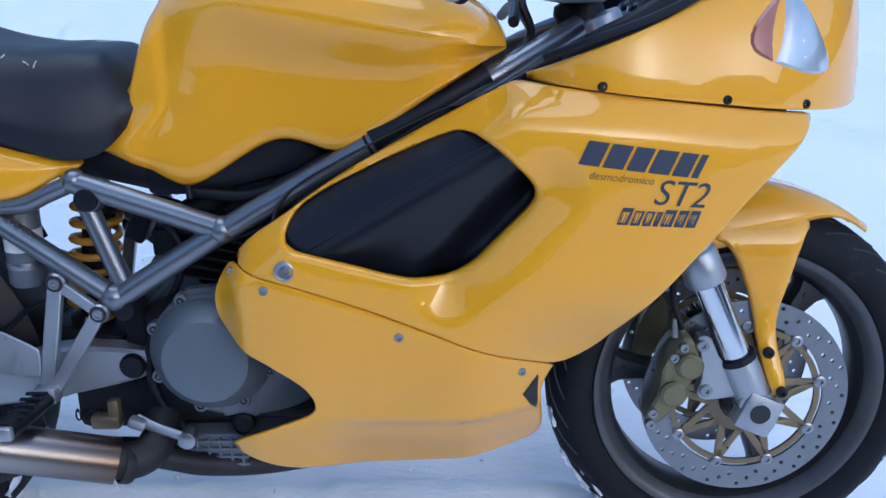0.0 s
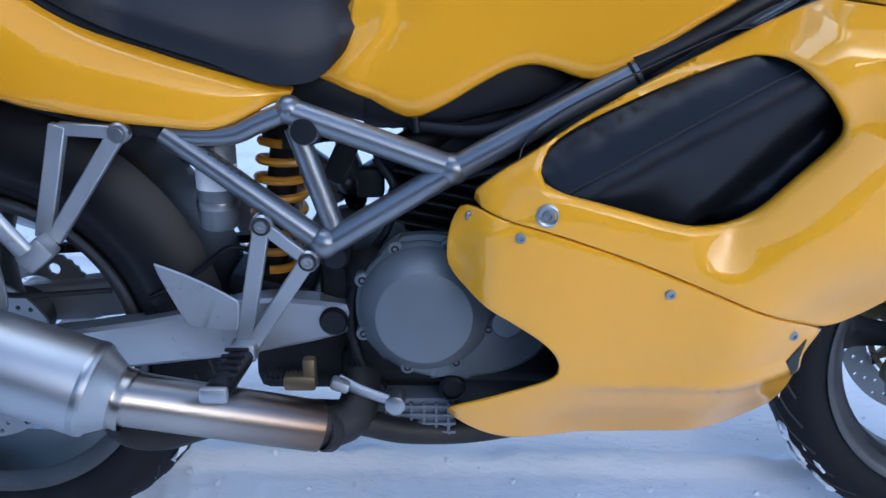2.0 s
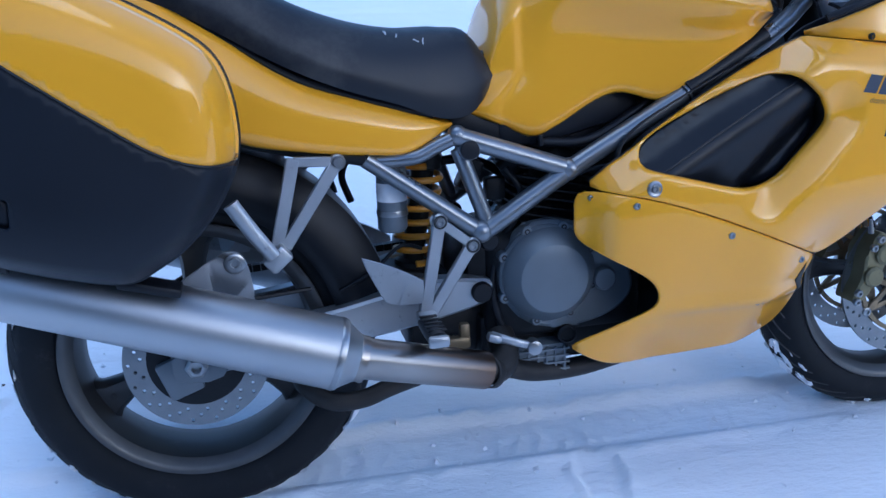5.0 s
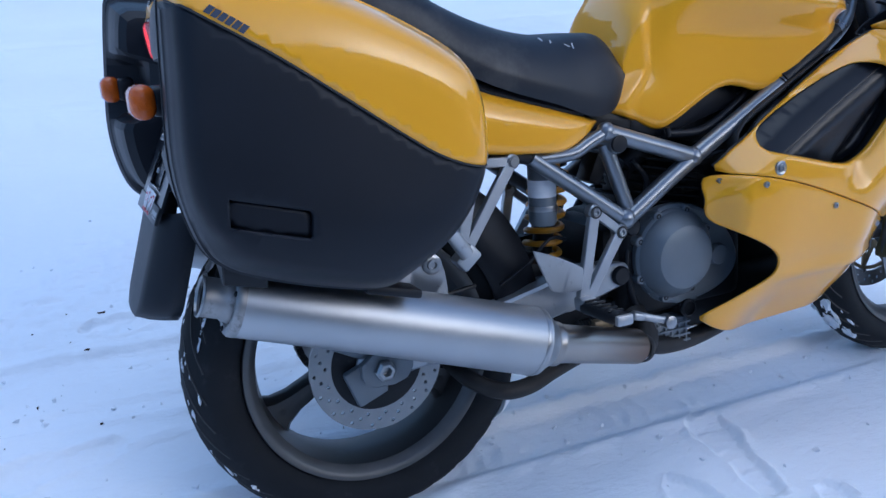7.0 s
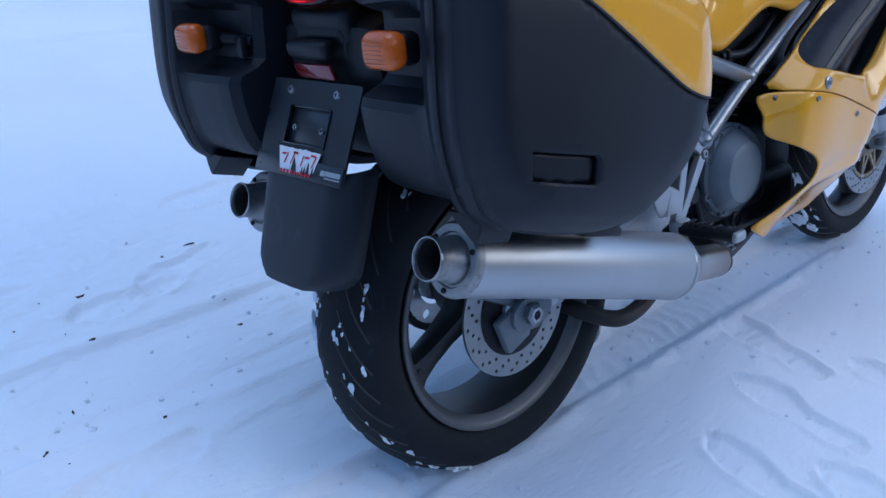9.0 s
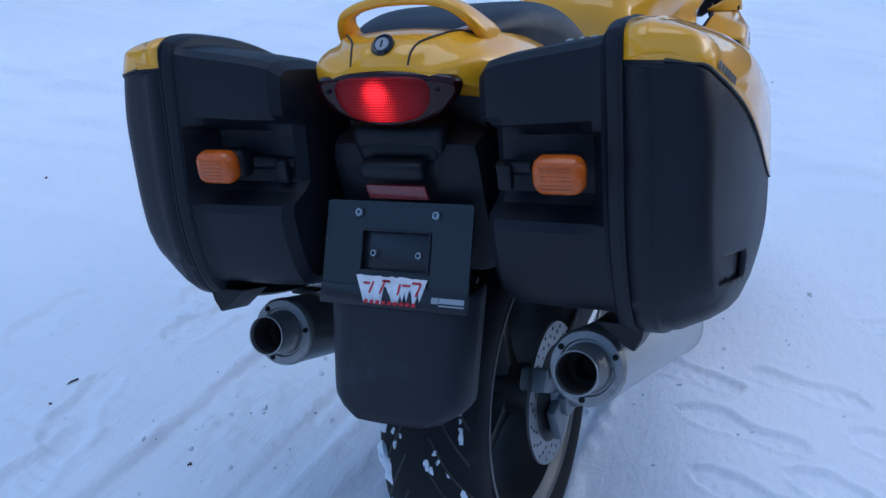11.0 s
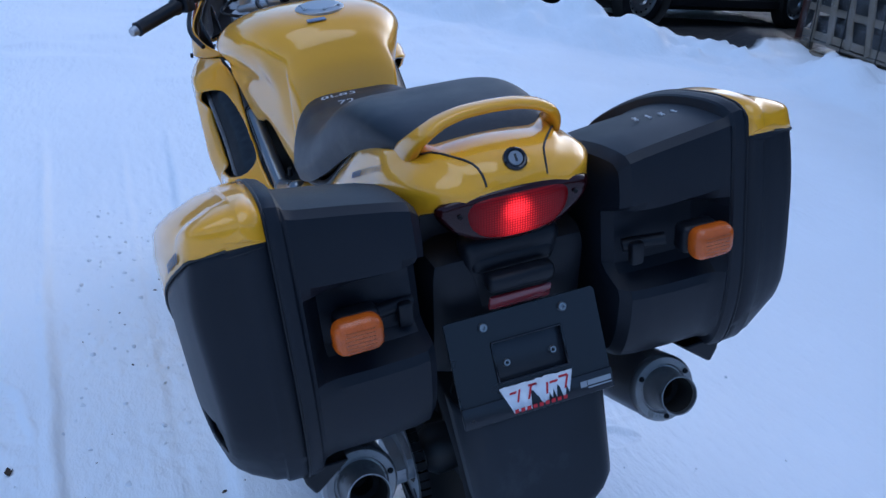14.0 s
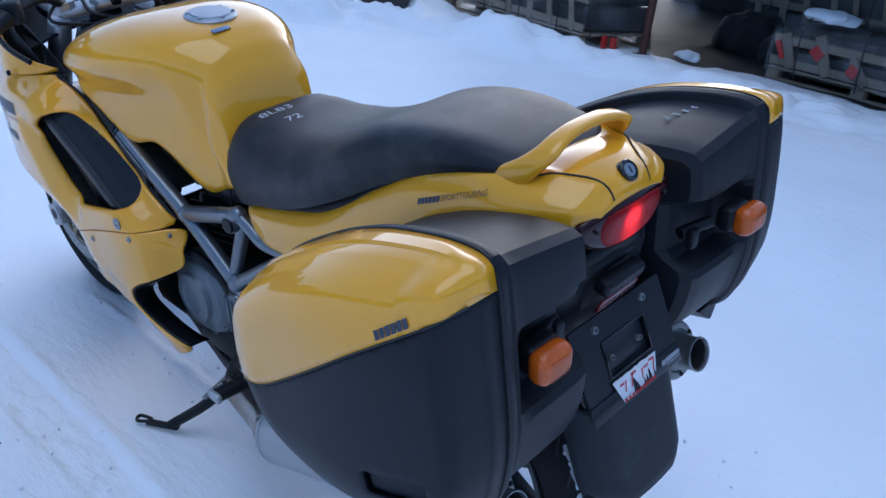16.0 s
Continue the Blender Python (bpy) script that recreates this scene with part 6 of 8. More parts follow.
def rear_mudguard():
    # the flap hangs below the plate as a shallow channel
    bm = bmesh.new()
    rows = []
    for i in range(15):
        s = i / 14
        w = 0.112 - 0.012 * s - (0.030 * max(0, (s - 0.82) / 0.18) ** 2)
        x, z = -0.326 - 0.056 * s, 0.625 - 0.164 * s
        row = []
        for j in range(21):
            t = j / 10 - 1
            row.append((x + 0.058 * max(0.0, (abs(t) - 0.62) / 0.38) ** 1.6 - 0.006 * (1 - t * t), w * math.copysign(min(1.0, abs(t) * 1.18), t) if abs(t) < 0.85 else w * math.copysign(1.0, t), z - 0.014 * max(0.0, (abs(t) - 0.7) / 0.3) * s))
        rows.append([bm.verts.new(p) for p in row])
    for a, b in zip(rows, rows[1:]):
        for j in range(20):
            bm.faces.new((a[j], b[j], b[j + 1], a[j + 1]))
    bmesh.ops.recalc_face_normals(bm, faces=bm.faces)
    part("mud_flap", bm, FLAP, bike, "black plastic mud flap", thick=0.004)
    # hanger between the tail and the plate
    part("plate_hanger", joined(block((-0.238, 0, 0.780), (0.050, 0.110, 0.130), 0.016, (0, -14, 0), (0.8, 1.3), 3), block((-0.252, 0, 0.806), (0.036, 0.120, 0.030), 0.012, segments=3)), BLACK, bike, "black plastic plate hanger")
    part("red_reflector", block((-0.281, 0, 0.755), (0.006, 0.090, 0.024), 0.003, (0, -20, 0)), REDDISH, bike, "dark red reflector strip")
    part("small_plate_lamp", block((-0.283, 0, 0.787), (0.026, 0.096, 0.026), 0.009, (0, -12, 0), segments=3), BLACK, bike)
    part("inner_mudguard", joined(block((-0.150, 0, 0.735), (0.20, 0.235, 0.210), 0.030, (0, -10, 0)), block((-0.205, 0, 0.715), (0.05, 0.19, 0.18), 0.02, (0, -14, 0))), BLACK, bike, "black plastic inner mudguard")
    # undertail tray
    def tray(x):
        k = float(step(x, -0.27, 0.25))
        low, top, w = 0.815 - 0.16 * k, 0.880 - 0.20 * k, 0.105 - 0.01 * k
        return [(w, top), (w, low + 0.015), (w - 0.015, low), (0, low - 0.004), (-w + 0.015, low), (-w, low + 0.015), (-w, top)]
    part("undertail", loft(np.linspace(-0.205, 0.26, 18), tray), BLACK, bike, "black undertail tray")
    # inner mudguard that follows the tyre
    bm = bmesh.new()
    rings = []
    for i in range(26):
        a = radians(4 + 104 * i / 25)
        r = 0.352 + 0.006 * math.sin(i / 25 * math.pi)
        ring = []
        for j in range(15):
            t = j / 7 - 1
            rr = r - 0.105 * max(0, (abs(t) - 0.55) / 0.45) ** 1.3
            ring.append(bm.verts.new((rr * math.cos(a), 0.098 * math.copysign(min(1, abs(t) * 1.25), t), 0.318 + rr * math.sin(a))))
        rings.append(ring)
    for a, b in zip(rings, rings[1:]):
        for j in range(14):
            bm.faces.new((a[j], a[j + 1], b[j + 1], b[j]))
    bmesh.ops.recalc_face_normals(bm, faces=bm.faces)
    if sum(f.normal.dot(f.calc_center_median() - Vector((0, 0, 0.318))) for f in bm.faces) < 0:
        bmesh.ops.reverse_faces(bm, faces=bm.faces)
    part("tyre_hugger", bm, BLACK, bike, "black plastic tyre hugger", thick=0.003)


rear_mudguard()


REARWARD[0] = False
# ---- wheels ----
def tyre(radius, width, centre, parent, name):
    """A road tyre with a rounded tread, cut grooves and bead."""
    h = width / 2
    prof = []
    for t in np.linspace(-1, 1, 25):
        prof.append((radius - (radius * 0.13) * abs(t) ** 2.4, h * t))
    prof = [(0.222, -h * 0.60), (0.226, -h * 0.74), (0.240, -h * 0.90), (0.255, -h * 0.985)] + prof[1:-1] + [(0.255, h * 0.985), (0.240, h * 0.90), (0.226, h * 0.74), (0.222, h * 0.60)]
    m = Matrix.Translation(centre) @ pose(0, 0, 0, 90, 0, 0)
    ty = part(name, lathe(prof, m, 96), TYRE, parent, "worn black road tyre with snow in its grooves", sharp=60)
    n = 34
    bm = bmesh.new()
    for k in range(n):
        for sgn in (-1, 1):
            pts = []
            for q in range(4):
                t = 0.22 + 0.20 * q
                a = 2 * math.pi * (k + (0.5 if sgn > 0 else 0)) / n + 0.11 * q
                r = radius - (radius * 0.13) * t ** 2.4 - 0.0005
                pts.append(m @ Vector((r * math.cos(a), r * math.sin(a), sgn * h * t)))
            tube(pts, 0.0022, 5, 3, bm=bm)
    tagged(part("tread_groove", bm, SOCKET, parent), kind="stuff")
    return ty, m


def snow_on_tyre(m, radius, width, parent, seed, arcs):
    """Clods of snow stuck to the tread."""
    rnd = random.Random(seed)
    bm = bmesh.new()
    for a0, a1, count in arcs:
        for _ in range(count // 2):
            a, t = radians(rnd.gauss((a0 + a1) / 2, (a1 - a0) / 3.2)), rnd.choice((-1, 1)) * rnd.uniform(0.06, 0.75)
            r = radius - radius * 0.13 * abs(t) ** 2.4
            size = 0.003 + 0.013 * rnd.random() ** 2
            c = m @ Vector((r * math.cos(a), r * math.sin(a), width / 2 * t))
            out = (m.to_3x3() @ Vector((math.cos(a), math.sin(a), 0))).normalized()
            q = out.to_track_quat("Z", "Y").to_matrix().to_4x4()
            got = bmesh.ops.create_icosphere(bm, subdivisions=2, radius=size, matrix=Matrix.Translation(c) @ q @ pose(0, 0, 0, 0, 0, rnd.uniform(-35, 35)) @ Matrix.Diagonal((rnd.uniform(0.45, 1.0), rnd.uniform(0.9, 2.4), 0.20, 1)))
            for v in got["verts"]:
                v.co += Vector([rnd.uniform(-1, 1) * size * 0.3 for _ in range(3)])
    tagged(part("stuck_snow", bm, SNOWCLOD, parent, "snow packed into the tread"), kind="stuff")


def rim_profile(width):
    h = width / 2
    return [(0.2225, -h), (0.2290, -h), (0.2300, -h + 0.003), (0.2250, -h + 0.010), (0.213, -h + 0.022), (0.205, -0.02), (0.205, 0.02), (0.213, h - 0.022), (0.2250, h - 0.010), (0.2300, h - 0.003), (0.2290, h), (0.2225, h), (0.2160, h - 0.004), (0.2050, h - 0.016), (0.196, 0.022), (0.196, -0.022), (0.2050, -h + 0.016), (0.2160, -h + 0.004)]


def wheel(name, centre, width, spokes, hub_w, spoke_w):
    m = Matrix.Translation(centre) @ pose(0, 0, 0, 90, 0, 0)
    w = part(name, lathe([(0.205, -width / 2 + 0.016), (0.196, -0.022), (0.196, 0.022), (0.205, width / 2 - 0.016), (0.212, width / 2 - 0.024), (0.205, 0.02), (0.205, -0.02), (0.212, -width / 2 + 0.024)], m, 96, closed=True), RIM, bike, "grey three-spoke cast alloy wheel", sharp=45)
    part("hub", lathe([(0.018, -hub_w), (0.030, -hub_w), (0.046, -hub_w * 0.7), (0.042, 0), (0.046, hub_w * 0.7), (0.030, hub_w), (0.018, hub_w)], m, 40, closed=True), RIM, w)
    for a in spokes:
        # a hollow cast spoke, waisted and forked a little at the rim
        bm = bmesh.new()
        rings = []
        for r, wide, d in ((0.036, 0.052, 0.030), (0.060, 0.036, 0.027), (0.100, 0.030, 0.023), (0.150, 0.036, 0.021), (0.180, 0.050, 0.021), (0.200, 0.078, 0.022)):
            rings.append([bm.verts.new((r, u * wide * spoke_w / 2, v * d)) for u, v in ((-1, -0.45), (-0.7, -1), (-0.25, -0.86), (0.25, -0.86), (0.7, -1), (1, -0.45), (1, 0.45), (0.7, 1), (0.25, 0.86), (-0.25, 0.86), (-0.7, 1), (-1, 0.45))])
        for p, q in zip(rings, rings[1:]):
            for j in range(12):
                k = (j + 1) % 12
                bm.faces.new((p[j], p[k], q[k], q[j]))
        bm.faces.new(rings[0])
        bm.faces.new(rings[-1])
        bmesh.ops.recalc_face_normals(bm, faces=bm.faces)
        bmesh.ops.transform(bm, matrix=m @ pose(0, 0, 0, 0, 0, a), verts=bm.verts)
        part("spoke", bm, RIM, w, sharp=45)
    h = width / 2
    for sgn in (-1, 1):
        part("rim_lip", lathe([(0.2050, sgn * (h - 0.0155)), (0.2160, sgn * (h - 0.003)), (0.2225, sgn * (h + 0.001)), (0.2290, sgn * (h + 0.001)), (0.2302, sgn * (h - 0.003)), (0.2250, sgn * (h - 0.010)), (0.213, sgn * (h - 0.022))], m, 96), LIP, w, "worn paler rim edge")
        for a in spokes:
            p = m @ pose(0, 0, 0, 0, 0, a) @ Vector((0.178, 0, sgn * 0.0195))
            part("spoke_hole", lathe([(0.006, 0), (0.006, 0.0008), (0, 0.0008)], along(p, p + Vector((0, -sgn, 0))), 12), SOCKET, w)
    return w, m


REAR, FRONT = Vector((0, 0, 0.318)), Vector((1.422, 0, 0.301))
rear_wheel, rear_m = wheel("rear_wheel", REAR, 0.150, (88, 208, 328), 0.085, 1.25)
rear_tyre, _ = tyre(0.318, 0.172, REAR, rear_wheel, "rear_tyre")
snow_on_tyre(rear_m, 0.318, 0.172, rear_wheel, 3, ((105, 215, 120), (-70, -20, 36), (215, 270, 40)))
front_wheel, front_m = wheel("front_wheel", FRONT, 0.102, (53, 173, 293), 0.060, 0.95)
front_tyre, _ = tyre(0.300, 0.122, FRONT, front_wheel, "front_tyre")
snow_on_tyre(front_m, 0.300, 0.122, front_wheel, 9, ((140, 260, 70), (-60, 20, 20)))


def holes_ring(cx, cz, rings, r, n=6):
    out = []
    for rad, count, start in rings:
        for k in range(count):
            a = 2 * math.pi * (k + start) / count
            out.append([(cx + rad * math.cos(a) + r * math.cos(2 * math.pi * i / n), cz + rad * math.sin(a) + r * math.sin(2 * math.pi * i / n)) for i in range(n)])
    return out


def front_discs():
    cx, cz = 1.422, 0.301
    for side in BOTH:
        y = side * 0.078
        ring = sheet(circle(cx, cz, 0.160, 96), y - 0.0025, y + 0.0025, [circle(cx, cz, 0.121, 72)] + holes_ring(cx, cz, ((0.152, 20, 0), (0.143, 20, 0.35), (0.134, 20, 0.7)), 0.0036), gap=0.010, bevel=0)
        disc = part("brake_disc", ring, DISC, front_wheel, "drilled steel brake disc", sharp=30)
        # carrier: a ring on slanted twin arms
        pieces = [sheet(circle(cx, cz, 0.058, 48), y - 0.003, y + 0.003, [circle(cx, cz, 0.040, 36)], bevel=0.001)]
        for k in range(9):
            a = 2 * math.pi * (k + 0.3) / 9
            for lean in (-0.30, 0.30):
                p, q = a + lean, a
                dx, dz = math.cos(q) * 0.110 - math.cos(p) * 0.052, math.sin(q) * 0.110 - math.sin(p) * 0.052
                L = math.hypot(dx, dz)
                nx, nz = -dz / L * 0.0056, dx / L * 0.0056
                x0, z0, x1, z1 = cx + math.cos(p) * 0.052, cz + math.sin(p) * 0.052, cx + math.cos(q) * 0.110, cz + math.sin(q) * 0.110
                pieces.append(sheet([(x0 + nx, z0 + nz), (x1 + nx, z1 + nz), (x1 - nx, z1 - nz), (x0 - nx, z0 - nz)], y - 0.003, y + 0.003, gap=0.02, bevel=0.001))
        pieces.append(sheet(circle(cx, cz, 0.117, 72), y - 0.0024, y + 0.0024, [circle(cx, cz, 0.108, 72)], bevel=0))
        part("disc_carrier", joined(*pieces), BRONZE, front_wheel, "bronze coloured disc carrier")
        for k in range(9):
            a = 2 * math.pi * (k + 0.3) / 9
            p = Vector((cx + 0.117 * math.cos(a), y, cz + 0.117 * math.sin(a)))
            part("disc_bobbin", lathe([(0.0095, -0.0045), (0.0095, 0.0045), (0.007, 0.006), (0.0045, 0.006), (0.004, 0.003), (0, 0.003)], along(p, p + Vector((0, side, 0))), 16), STEEL, front_wheel)


front_discs()


def rear_disc():
    y = -0.098
    ring = sheet(circle(0, 0.318, 0.1225, 80), y - 0.0025, y + 0.0025, [circle(0, 0.318, 0.080, 60)] + holes_ring(0, 0.318, ((0.114, 18, 0), (0.104, 18, 0.35), (0.094, 18, 0.7)), 0.0036), gap=0.010, bevel=0)
    part("rear_brake_disc", ring, DISC, rear_wheel, "drilled steel brake disc", sharp=30)
    part("disc_mount", lathe([(0.084, -0.003), (0.084, 0.003), (0.050, 0.012), (0.030, 0.012), (0.030, -0.02), (0.05, -0.003)], along((0, y, 0.318), (0, -1, 0.318)), 48, closed=True), DARK, rear_wheel)
    cal = part("rear_caliper", joined(block((-0.055, y - 0.002, 0.372), (0.085, 0.046, 0.040), 0.008, (0, 30, 0)), block((-0.030, y - 0.020, 0.296), (0.060, 0.018, 0.070), 0.006, (0, -20, 0))), ENGINE, bike, "cast alloy rear brake caliper and bracket")
    part("axle_nut", lathe([(0.019, 0), (0.019, 0.012), (0.014, 0.016), (0.009, 0.016), (0.008, 0.004), (0, 0.004)], along((0.0, -0.135, 0.318), (0, -1, 0.318)), 6), STEEL, bike, "large axle nut")
    part("axle_block", sheet(rounded([(-0.040, 0.345), (0.040, 0.350), (0.060, 0.320), (0.036, 0.285), (-0.040, 0.290)], 1), -0.136, -0.116), ENGINE, bike, "cast alloy axle block")
    part("brake_hose", tube([(-0.08, y - 0.02, 0.385), (-0.02, y - 0.04, 0.44), (0.08, -0.12, 0.42), (0.20, -0.10, 0.42)], 0.004, 8), BLACK, bike, "black brake hose")


rear_disc()


# ---- fork, front brake and mudguard ----
def fork(side):
    top, low = Vector((1.184, side * 0.105, 0.855)), Vector((1.432, side * 0.105, 0.300))
    d = (low - top).normalized()
    at = lambda z: top + d * ((top.z - z) / -d.z)
    m = along(at(0.88), at(0.3))
    L = (at(0.88) - at(0.50)).length
    outer = part("fork_leg", lathe([(0.0, 0), (0.0235, 0), (0.0260, 0.004), (0.0260, L - 0.055), (0.0300, L - 0.050), (0.0305, L - 0.004), (0.0285, L), (0.0225, L), (0.0215, L - 0.004), (0, L - 0.004)], m, 40), ALLOY, bike, "silver upside-down fork leg")
    part("fork_tube", lathe([(0.0212, 0), (0.0212, (at(0.50) - at(0.37)).length)], along(at(0.502), at(0.3)), 40), CHROME, outer, "polished chrome fork tube")
    part("dust_seal", lathe([(0.0215, 0), (0.027, 0.001), (0.028, 0.010), (0.0215, 0.012)], along(at(0.385), at(0.3)), 32), BLACK, outer)
    y0, y1 = side * 0.082, side * 0.128
    foot = part("fork_foot", joined(lathe([(0, 0), (0.0265, 0), (0.0275, 0.004), (0.0275, 0.085), (0.024, 0.094), (0, 0.094)], along(at(0.378), at(0.2)), 32), sheet(rounded([(1.395, 0.325), (1.440, 0.333), (1.462, 0.300), (1.450, 0.258), (1.417, 0.262), (1.404, 0.290)], 2), y0, y1), sheet(rounded([(1.330, 0.415), (1.350, 0.420), (1.362, 0.395), (1.372, 0.372), (1.410, 0.370), (1.430, 0.320), (1.395, 0.318), (1.352, 0.312), (1.335, 0.320), (1.345, 0.350), (1.340, 0.385)], 1), side * 0.092, side * 0.114)), ALLOY, outer, "cast alloy fork foot")
    part("clamp_ring", lathe([(0.029, 0), (0.031, 0.002), (0.031, 0.007), (0.029, 0.009)], along(at(0.318), at(0.2)), 32), ALLOY, outer)
    part("axle_clamp", block((1.428, side * 0.118, 0.296), (0.058, 0.034, 0.062), 0.006, (0, 24, 0)), ALLOY, outer, "square cast axle clamp")
    p = Vector((1.428, side * 0.1352, 0.299))
    part("axle_hole", lathe([(0.0155, 0), (0.0155, 0.0008), (0, 0.0008)], along(p, p + Vector((0, side, 0))), 24), SOCKET, outer)
    for x, z in ((1.340, 0.403), (1.350, 0.330)):
        screw(outer, (x, side * 0.1145, z), (0, side, 0), 0.010, STEEL, "bolt", 0.005)
    # caliper: two piston housings on a bridge, with bolts and a bleed nipple
    c = part("front_caliper", joined(sheet(rounded([(1.283, 0.372), (1.310, 0.418), (1.330, 0.412), (1.340, 0.372), (1.322, 0.330), (1.290, 0.280), (1.262, 0.272), (1.262, 0.292), (1.282, 0.330)], 1), side * 0.056, side * 0.118, bevel=0.004), lathe([(0.0, 0), (0.020, 0), (0.0205, 0.008), (0.016, 0.012), (0, 0.012)], along((1.322, side * 0.116, 0.372), (1.322, side, 0.372)), 24), lathe([(0.0, 0), (0.020, 0), (0.0205, 0.008), (0.016, 0.012), (0, 0.012)], along((1.300, side * 0.116, 0.328), (1.300, side, 0.328)), 24)), GOLD, bike, "gold four-piston brake caliper")
    for x, z in ((1.312, 0.402), (1.298, 0.386), (1.271, 0.296), (1.268, 0.278)):
        screw(c, (x, side * 0.1185, z), (0, side, 0), 0.008, STEEL, "bolt", 0.005)
    part("bleed_nipple", tube([(1.303, side * 0.100, 0.412), (1.300, side * 0.100, 0.440)], (0.006, 0.003), 10), STEEL, c)
    part("brake_hose", tube([(1.315, side * 0.09, 0.42), (1.300, side * 0.085, 0.47), (1.300, side * 0.075, 0.56), (1.265, side * 0.07, 0.66)], 0.0045, 8), BLACK, bike, "black brake hose")


for s in BOTH:
    fork(s)


def front_mudguard():
    bm = bmesh.new()
    rings = []
    for i in range(30):
        s = i / 29
        a = radians(54 + 100 * s)
        r = 0.320 + 0.012 * step(s, 0, 0.4)
        w = 0.030 + 0.052 * float(step(s, 0.0, 0.30))
        deep = 0.012 + 0.070 * float(step(s, 0.05, 0.45))
        ring = []
        for j in range(17):
            t = j / 8 - 1
            rr = r - deep * max(0.0, (abs(t) - 0.30) / 0.70) ** 1.8
            ring.append(bm.verts.new((1.422 + rr * math.cos(a), w * math.copysign(min(1.0, abs(t) * 1.18), t), 0.300 + rr * math.sin(a))))
        rings.append(ring)
    for a, b in zip(rings, rings[1:]):
        for j in range(16):
            bm.faces.new((a[j], a[j + 1], b[j + 1], b[j]))
    bmesh.ops.recalc_face_normals(bm, faces=bm.faces)
    if sum(f.normal.dot(f.calc_center_median() - FRONT) for f in bm.faces) < 0:
        bmesh.ops.reverse_faces(bm, faces=bm.faces)
    guard = part("front_mudguard", bm, YELLOW, bike, "yellow front mudguard with fork guards", thick=0.003)
    leg = rounded([(1.348, 0.560), (1.360, 0.600), (1.404, 0.622), (1.460, 0.610), (1.505, 0.580), (1.487, 0.558), (1.472, 0.493), (1.458, 0.441), (1.456, 0.399), (1.474, 0.331), (1.460, 0.314), (1.447, 0.322), (1.425, 0.399), (1.420, 0.449), (1.383, 0.547)])
    for side in BOTH:
        flap = part("fork_guard", skin(leg, lambda x, z: 0.092 + 0.034 * (1 - step(z, 0.30, 0.46)) - 0.035 * step(z, 0.54, 0.63), [(0, 0.008), (0.002, 0.003), (0.006, 0.0)], side, gap=0.008, cell=0.012), YELLOW, guard, thick=0.003)
        for x, z, y in ((1.441, 0.388, 0.112), (1.461, 0.330, 0.126)):
            screw(guard, (x, side * y, z), (0, side, 0), 0.0085, DARK, "bolt")


front_mudguard()


# ---- frame ----
def trellis():
    for side in BOTH:
        y = side * 0.148
        lines = [[(0.490, y, 0.498), (0.653, y, 0.598), (0.862, side * 0.156, 0.716), (1.034, side * 0.135, 0.806), (1.15, side * 0.06, 0.862)],
                 [(0.452, y, 0.672), (0.654, y, 0.600)],
                 [(0.494, y, 0.503), (0.304, side * 0.140, 0.643)],
                 [(0.508, side * 0.142, 0.515), (0.462, side * 0.136, 0.648)],
                 [(0.462, y, 0.672), (0.420, y, 0.655), (0.382, y, 0.640), (0.31, side * 0.138, 0.638)],
                 [(0.304, side * 0.140, 0.643), (0.10, side * 0.120, 0.690), (-0.10, side * 0.10, 0.79)]]
        for k, pts in enumerate(lines):
            part("frame_tube", tube(pts, (0.0165, 0.0165, 0.0150, 0.0140, 0.0125, 0.0125)[k], 18, 6), TUBE if k < 5 else DARK, bike, "satin grey steel frame tube" if k == 0 else "")
        part("clip_band", lathe([(0.0180, -0.002), (0.0186, 0), (0.0180, 0.002)], along((0.862, side * 0.156, 0.716), (0.875, side * 0.156, 0.7235)), 20), BLACK, bike, "dark cable clip round the frame")
        part("wrapped_harness", tube([(0.866, side * 0.156, 0.722), (0.95, side * 0.150, 0.768), (1.02, side * 0.139, 0.806)], 0.0190, 12), BLACK, bike, "black wrap on the frame tube")
        p = Vector((0.476, side * 0.149, 0.648))
        part("frame_boss", lathe([(0.0185, -0.02), (0.0185, 0.006), (0.0175, 0.012), (0, 0.013)], along(p, p + Vector((0, side, 0))), 28), TUBE, bike)
        part("rubber_plug", lathe([(0.0165, 0.011), (0.0155, 0.017), (0, 0.019)], along(p, p + Vector((0, side, 0))), 24), BLACK, bike, "round black rubber plug")
        p = Vector((0.507, side * 0.142, 0.487))
        part("rubber_plug", lathe([(0.017, -0.03), (0.017, 0.012), (0.014, 0.016), (0, 0.017)], along(p, p + Vector((0, side, 0))), 24), BLACK, bike)
        for a, b in (((0.653, y, 0.600), 0.020), ((0.494, y, 0.505), 0.021), ((0.458, y, 0.672), 0.017)):
            got = bmesh.new()
            bmesh.ops.create_icosphere(got, subdivisions=3, radius=b, matrix=Matrix.Translation(a))
            part("frame_node", got, TUBE, bike)


trellis()


